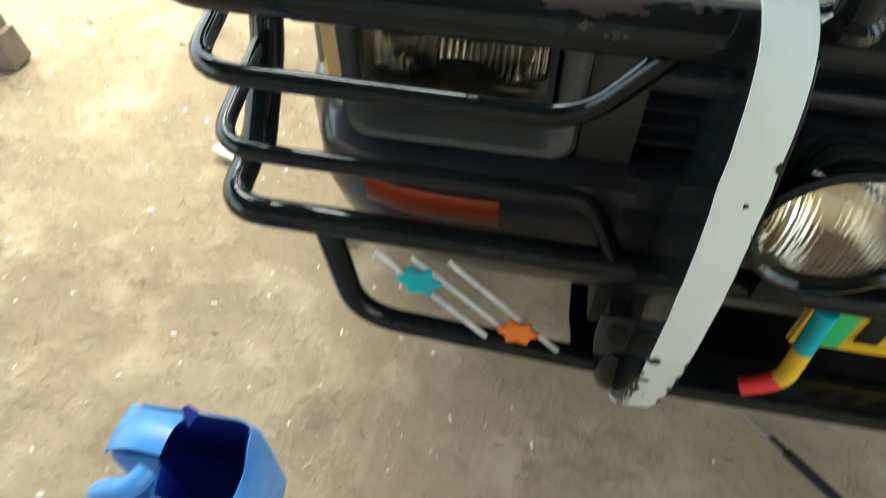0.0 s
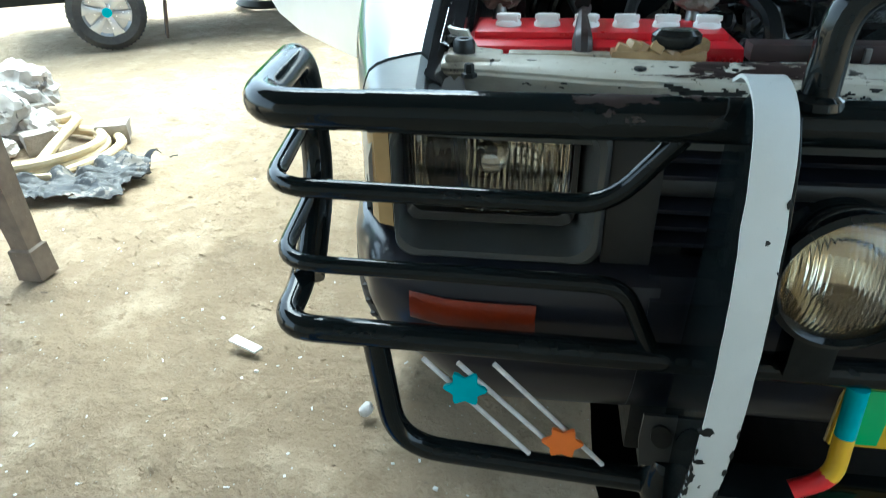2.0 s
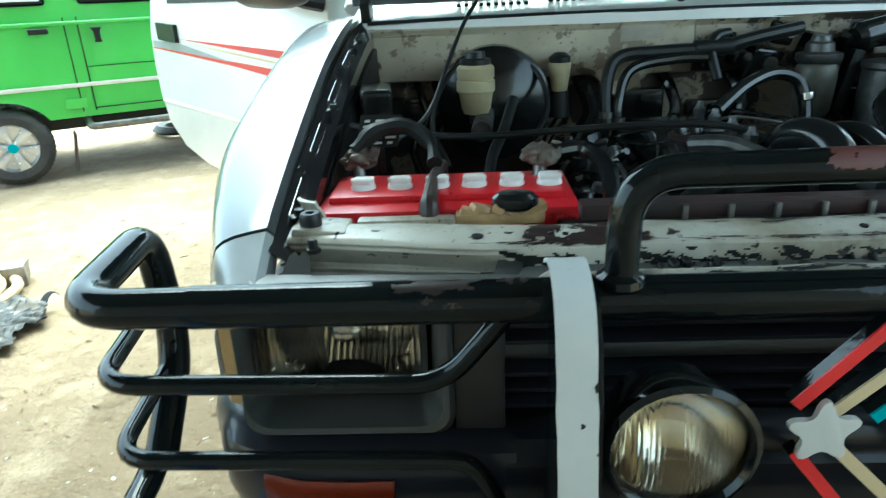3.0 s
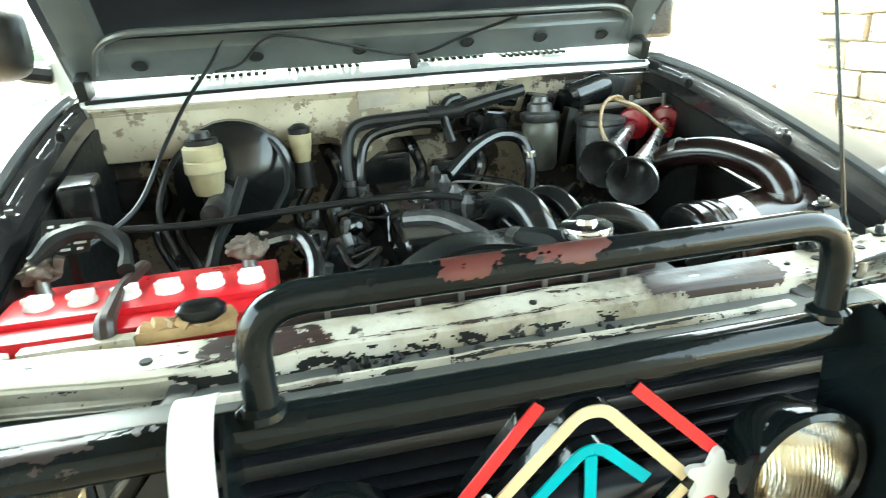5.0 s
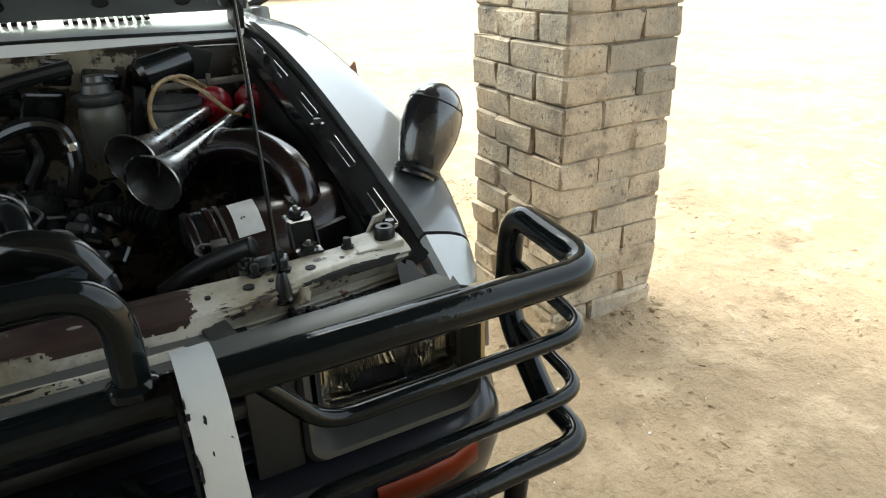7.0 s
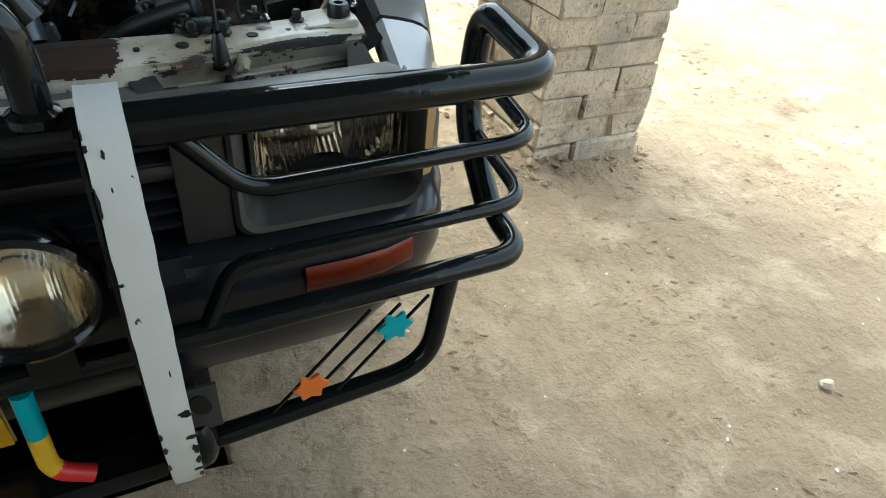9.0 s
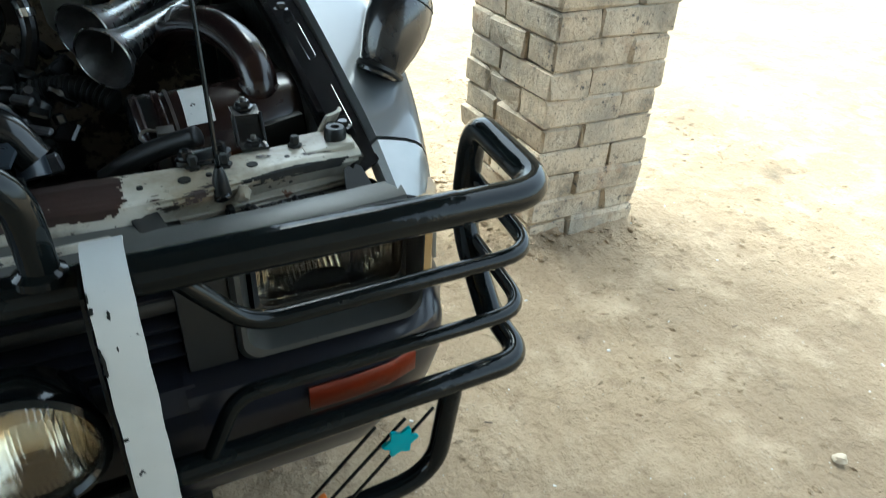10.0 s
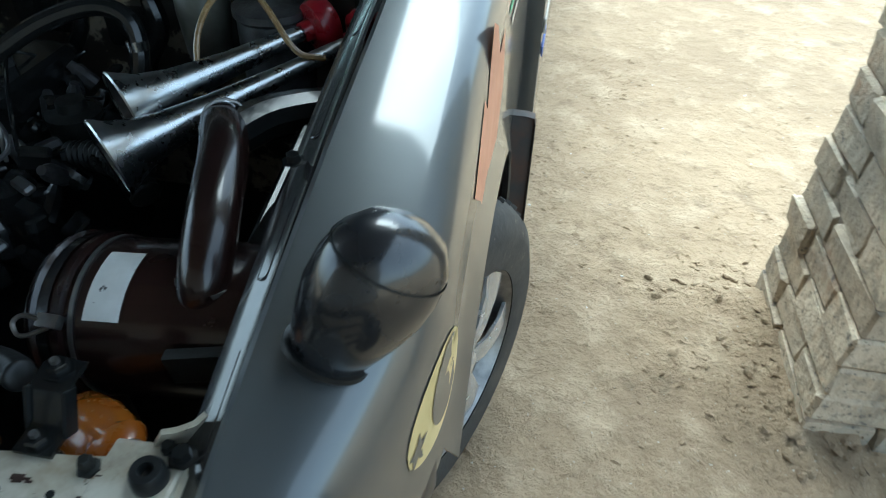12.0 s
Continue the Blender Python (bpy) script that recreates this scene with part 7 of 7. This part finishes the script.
def build_litter():
    rnd = random.Random(21)
    t = thing("paint_scraper_stick", "flat white stick lying on the earth", "litter", at=(-1.075, 0.592, 0.004))
    part("stick", add_box(B(), (0, 0, 0.004), (0.085, 0.024, 0.006), 0.003, (0, 0, -25)), M["litter"], t)
    t = thing("paper_scrap", "crumpled white paper scrap on the earth", "litter", at=(-0.757, 0.426, 0.004))
    part("scrap", rock(B(), (0, 0, 0.004), 0.018, rnd), M["litter"], t)
    t = thing("flat_stone", "pale flat stone set in the earth", "stone", at=(1.512, -0.046, 0.0))
    pale = rock(B(), (0, 0, 0), 0.022, rnd)
    bmesh.ops.transform(pale, matrix=Matrix.Translation((0, 0, -0.004)) @ Matrix.Diagonal((1.2, 0.8, 0.38, 1)), verts=pale.verts)
    part("stone", pale, M["litterstone"], t)
    bm = B()
    for k in range(230):
        x, y = rnd.uniform(-2.2, 2.6), rnd.uniform(-0.9, 2.4)
        if PIT[0] - 0.03 < x < PIT[1] + 0.03 and y > PIT[2] - 0.03:
            continue
        r = rnd.choice((0.0015, 0.002, 0.002, 0.003, 0.004))
        add_box(bm, (x, y, ground_height(x, y) + r * 0.3), (r * 2, r * rnd.uniform(0.8, 2), r), 0, (rnd.uniform(-30, 30), rnd.uniform(-30, 30), rnd.uniform(0, 180)))
    for k in range(190):
        x, y = rnd.uniform(-1.7, -0.36), rnd.uniform(-0.3, 1.1)
        r = rnd.choice((0.0012, 0.0016, 0.002, 0.0028, 0.0036))
        add_box(bm, (x, y, ground_height(x, y) + r * 0.4), (r * rnd.uniform(1.5, 4), r * rnd.uniform(0.8, 2), r * 0.6), 0, (rnd.uniform(-20, 20), rnd.uniform(-20, 20), rnd.uniform(0, 180)))
    tagged(part("paper_crumbs", bm, M["litter"]), "white crumbs and paint flakes scattered over the earth", "litter", kind="stuff")
    bm = B()
    for k in range(90):
        x, y, a, l = rnd.uniform(-2.2, 2.6), rnd.uniform(-0.8, 2.2), rnd.uniform(0, 6.3), rnd.uniform(0.008, 0.03)
        if PIT[0] - 0.03 < x < PIT[1] + 0.03 and y > PIT[2] - 0.03:
            continue
        z = ground_height(x, y) + 0.002
        add_tube(bm, [(x, y, z), (x + l * math.cos(a), y + l * math.sin(a), z + 0.002)], rnd.choice((0.0008, 0.0012, 0.0018)), 5)
    tagged(part("twig_litter", bm, M["wood"]), "short dry straws and twigs on the earth", "twigs", kind="stuff")
    bm = B()
    made = 0
    while made < 3600:
        x, y = rnd.uniform(-2.4, 2.7), rnd.uniform(-0.9, 2.6)
        lumpy = noise.noise(Vector((x * 2.6, y * 2.6, 9.0))) + 0.6 * noise.noise(Vector((x * 9, y * 9, 3.0)))
        if (PIT[0] - 0.03 < x < PIT[1] + 0.03 and y > PIT[2] - 0.03) or lumpy < rnd.uniform(-0.35, 0.75):
            continue
        made += 1
        r = rnd.choice((0.0022, 0.003, 0.003, 0.004, 0.005, 0.007))
        a = rnd.gauss(-0.5, 0.5)
        m = Matrix.Translation((x, y, ground_height(x, y) + r * 0.15)) @ pose(0, 0, 0, 0, 0, math.degrees(a))
        long, wide = r * rnd.uniform(1.0, 2.6), r * rnd.uniform(0.6, 1.0)
        vs = [bm.verts.new(m @ Vector((long * math.cos(q) * rnd.uniform(0.7, 1.2), wide * math.sin(q) * rnd.uniform(0.7, 1.2), -0.2 * r))) for q in np.linspace(0, 5.2, 6)]
        top = [bm.verts.new(m @ Vector((f * long * 0.4, rnd.uniform(-0.3, 0.3) * wide, r * rnd.uniform(0.35, 0.75)))) for f in (1, -1)]
        for i, t in ((0, 0), (1, 0), (2, 1), (3, 1), (4, 1), (5, 0)):
            bm.faces.new((vs[i], vs[(i + 1) % 6], top[t]))
        bm.faces.new((top[0], vs[2], top[1]))
        bm.faces.new((top[1], vs[5], top[0]))
    tagged(part("pebbles", bm, M["dirt"]), "earth crumbs and pebbles scattered over the yard", "pebbles", kind="stuff")


def build_clods():
    """Loose sand lumps blown against the pillar's foot."""
    rnd = random.Random(77)
    bm = B()
    for k in range(210):
        a = rnd.random()
        x, y = (1.335 - abs(rnd.gauss(0, 0.10)), rnd.uniform(0.82, 1.40)) if a < 0.75 else (rnd.uniform(1.30, 1.75), 0.875 - abs(rnd.gauss(0, 0.05)))
        r = rnd.choice((0.003, 0.004, 0.006, 0.008, 0.012))
        made = bmesh.ops.create_icosphere(bm, subdivisions=1, radius=r, matrix=Matrix.Translation((x, y, ground_height(x, y) + r * 0.15)) @ pose(0, 0, 0, 0, 0, rnd.uniform(0, 180)) @ Matrix.Diagonal((1.3, rnd.uniform(0.6, 1), 0.55, 1)))["verts"]
        for v in made:
            v.co += Vector((rnd.uniform(-1, 1), rnd.uniform(-1, 1), rnd.uniform(-1, 1))) * r * 0.25
    tagged(part("sand_clods", bm, M["dirt"], sharp=60), "loose sand lumps at the foot of the brick pillar", "clods", kind="stuff")


def build_green_van():
    v = thing("green_van", "bright green van parked in the yard", "van", at=(-3.00, 3.225, 0.0))
    v.rotation_euler = (0, 0, math.atan2(0.55, 0.84))
    # local x runs along the flank, local -y faces the yard
    R = 0.218

    def arch(cx):
        return [(cx + 0.262 * math.cos(a), 0.215 + 0.262 * math.sin(a)) for a in np.linspace(math.pi - 0.55, 0.55, 13)]

    outline = [(-0.62, 0.365), (-0.28, 0.352)] + arch(0.0) + [(0.30, 0.352), (1.45, 0.352)] + arch(1.75) + [(2.05, 0.352), (2.42, 0.40), (2.46, 0.60), (2.44, 0.93)]
    outline += [(x, 0.93) for x in (1.6, 0.8, 0.0, -0.66)] + [(-0.67, 0.60)]
    rows = [[(x, y + 0.020 * max(0.0, (z - 0.62) / 0.3) ** 2 * sgn + 0.020 * max(0.0, (0.5 - z) / 0.15) ** 2 * sgn, z) for x, z in outline] for y, sgn in ((-0.02, 1), (1.12, -1))]
    part("body", add_loft(B(), rows, closed=True, caps=True), M["green"], v, "bright green van body")
    up = [(-0.655, 0.93), (2.42, 0.93), (1.95, 1.50), (1.80, 1.53), (-0.55, 1.53), (-0.62, 1.48)]
    part("upper_body", add_loft(B(), [[(x, y, z) for x, z in up] for y in (0.004, 1.096)], closed=True, caps=True), M["green"], v)
    for x0, x1, lab in ((-0.50, 0.34, ""), (0.50, 1.05, "side window painted white for the bright yard behind it"), (1.13, 1.82, "")):
        w = part("window", add_box(B(), ((x0 + x1) / 2, 0.002, 1.20), (x1 - x0, 0.020, 0.44), 0.03, (0, 0, 0), 3), M["hose"], v, "black rubber framed side window")
        # white panes: brightness seen through the glass is put into their colour
        part("pane", add_box(B(), ((x0 + x1) / 2, -0.010, 1.20), (x1 - x0 - 0.05, 0.006, 0.39), 0.002), M["white"], w, lab)
        for k in (0, 1):
            part("sliding_bar", add_box(B(), (x0 + (x1 - x0) * (0.48 + 0.04 * k), -0.013, 1.20), (0.012, 0.006, 0.38)), M["hose"], w)
    for x in (0.405, 0.475, 1.28):
        part("door_gap", add_box(B(), (x, -0.0215, 0.65), (0.007, 0.004, 0.53)), M["black"], v)
    part("door_gap", add_box(B(), (0.88, -0.0215, 0.400), (0.80, 0.004, 0.006)), M["black"], v)
    part("door_gap", add_box(B(), (0.88, -0.0215, 0.638), (0.80, 0.004, 0.005)), M["black"], v)
    part("waist_moulding", add_box(B(), (0.88, -0.016, 0.882), (3.05, 0.022, 0.022), 0.008, (0, 0, 0), 3), M["green"], v)
    part("body_moulding", add_box(B(), (0.88, -0.024, 0.538), (3.05, 0.016, 0.022), 0.006, (0, 0, 0), 3), M["decalwhite"], v, "pale rubbing strip")
    part("door_handle", add_box(B(), (0.27, -0.030, 0.845), (0.10, 0.022, 0.030), 0.008, (0, 0, 0), 3), M["hose"], v)
    part("door_lock", add_prism(B(), [(-0.032, 0.030), (0.032, 0.030), (0.016, 0.012), (0.014, -0.030), (0.022, -0.052), (-0.018, -0.052), (-0.012, -0.030), (-0.016, 0.010)], 0.014, facing(0.565, -0.021, 0.822), 0.003), M["black"], v, "worn black door catch")
    part("running_board", add_tube(B(), fillet_path([(0.42, 0.05, 0.335), (0.42, -0.085, 0.300), (1.38, -0.085, 0.300), (1.38, 0.05, 0.335)], 0.04, 5), 0.022, 10), M["steel"], v, "grey tubular side step")
    part("fuel_flap", add_box(B(), (0.375, -0.022, 0.435), (0.11, 0.006, 0.055), 0.003), M["green"], v)
    part("underside", add_box(B(), (0.9, 0.55, 0.33), (2.9, 0.95, 0.10)), M["black"], v)
    part("mudflap", add_box(B(), (0.318, 0.06, 0.150), (0.012, 0.16, 0.22), 0.003, (0, 8, 0)), M["rusty"], v)
    for x in (0.0, 1.75):
        for y, s in ((0.085, -1), (1.02, 1)):
            w = build_wheel(v, (0, 0, 0), 1, R, "silver", "teal", "silver")
            w.matrix_parent_inverse = Matrix()
            w.matrix_basis = Matrix.Translation((x, y, R)) @ pose(0, 0, 0, 0, 0, -90 if s < 0 else 90)
    t = thing("old_tyre", "flattened black tyre lying on the ground", "tyre", at=(-2.62, 4.75, 0.02))
    part("tyre", add_lathe(B(), [(0.16, 0.0), (0.22, -0.012), (0.26, 0.01), (0.22, 0.05), (0.16, 0.04), (0.16, 0.0)], Matrix(), 24), M["tyre"], t)


def build_far_truck():
    f = thing("far_truck", "distant pale blue truck with twin rear tyres", "truck", at=(5.7, 16.5, 0))
    f.rotation_euler = (0, 0, radians(12))
    part("chassis", add_box(B(), (1.6, 0.9, 0.75), (6.0, 0.9, 0.25), 0.02), M["black"], f)
    part("bed", add_box(B(), (1.6, 0.9, 1.35), (6.2, 2.0, 0.9), 0.03), M["paleblue"], f, "pale blue cargo bed")
    for x in (-0.4, 2.4):
        for y in (0.1, 0.38, 1.5):
            w = build_wheel(f, (0, 0, 0), 1, 0.48, "silver")
            w.matrix_parent_inverse = Matrix()
            w.matrix_basis = Matrix.Translation((x, y, 0.48)) @ pose(0, 0, 0, 0, 0, -90)


build_jug()
build_tool()
build_left_corner()
build_litter()
build_clods()
build_green_van()
build_far_truck()


# ---------------------------------------------------------------- brick pillar, course by course
PX, PY, PW, PD, PH = 1.338, 0.878, 0.382, 0.430, 0.0757
pillar = tagged(part("brick_pillar", add_box(B(), (PX + PW / 2, PY + PD / 2, 1.63), (PW - 0.016, PD - 0.016, 3.28)), M["mortar"]), "square brick pillar with flaking whitewash", "pillar", kind="structure")
BRICKS = {}


def brick_mesh(l, w, h, seed):
    rnd = random.Random(seed)
    bm = B()
    add_box(bm, (0, 0, 0), (l, w, h), rnd.uniform(0.005, 0.010), (0, 0, 0), 1)
    for v in bm.verts:
        v.co += Vector((rnd.uniform(-1, 1), rnd.uniform(-1, 1), rnd.uniform(-1, 1))) * (0.0035 if rnd.random() < 0.85 else 0.0075)
    me = bpy.data.meshes.new("brick")
    bmesh.ops.recalc_face_normals(bm, faces=bm.faces)
    bm.to_mesh(me)
    bm.free()
    me.materials.append(M["brick"])
    return me


EVEN = ((0, 0.243, 0, 0.12), (0.255, PW, 0, 0.243), (0, 0.12, 0.132, 0.302), (0, 0.12, 0.314, PD), (0.132, PW, 0.31, PD), (0.262, PW, 0.255, 0.298))
ODD = ((0.139, PW, 0, 0.12), (0, 0.127, 0, 0.236), (0, 0.12, 0.248, PD), (0.132, PW, 0.31, PD), (0.262, PW, 0.132, 0.298))
rnd = random.Random(3)
for c in range(26):
    z = PH * (c + 0.5) - 0.004
    for x0, x1, y0, y1 in EVEN if c % 2 else ODD:
        key = (round(x1 - x0, 3), round(y1 - y0, 3), rnd.randrange(5))
        if key not in BRICKS:
            BRICKS[key] = brick_mesh(key[0] + (0.009, 0.010, 0.005, 0.009, 0.002)[key[2]], key[1] + (0.009, 0.010, 0.007, 0.010, 0.003)[key[2]], (0.0745, 0.0750, 0.0735, 0.0755, 0.0725)[key[2]], len(BRICKS))
        ob = new("brick", BRICKS[key])
        ob.parent = pillar
        ob.location = (PX + (x0 + x1) / 2 + rnd.uniform(-0.0035, 0.0035), PY + (y0 + y1) / 2 + rnd.uniform(-0.003, 0.003), z + rnd.uniform(-0.002, 0.002))
        ob.rotation_euler = (radians(rnd.uniform(-0.8, 0.8)), radians(rnd.uniform(-0.8, 0.8)), radians(rnd.uniform(-0.9, 0.9) + rnd.choice((0, 180))))
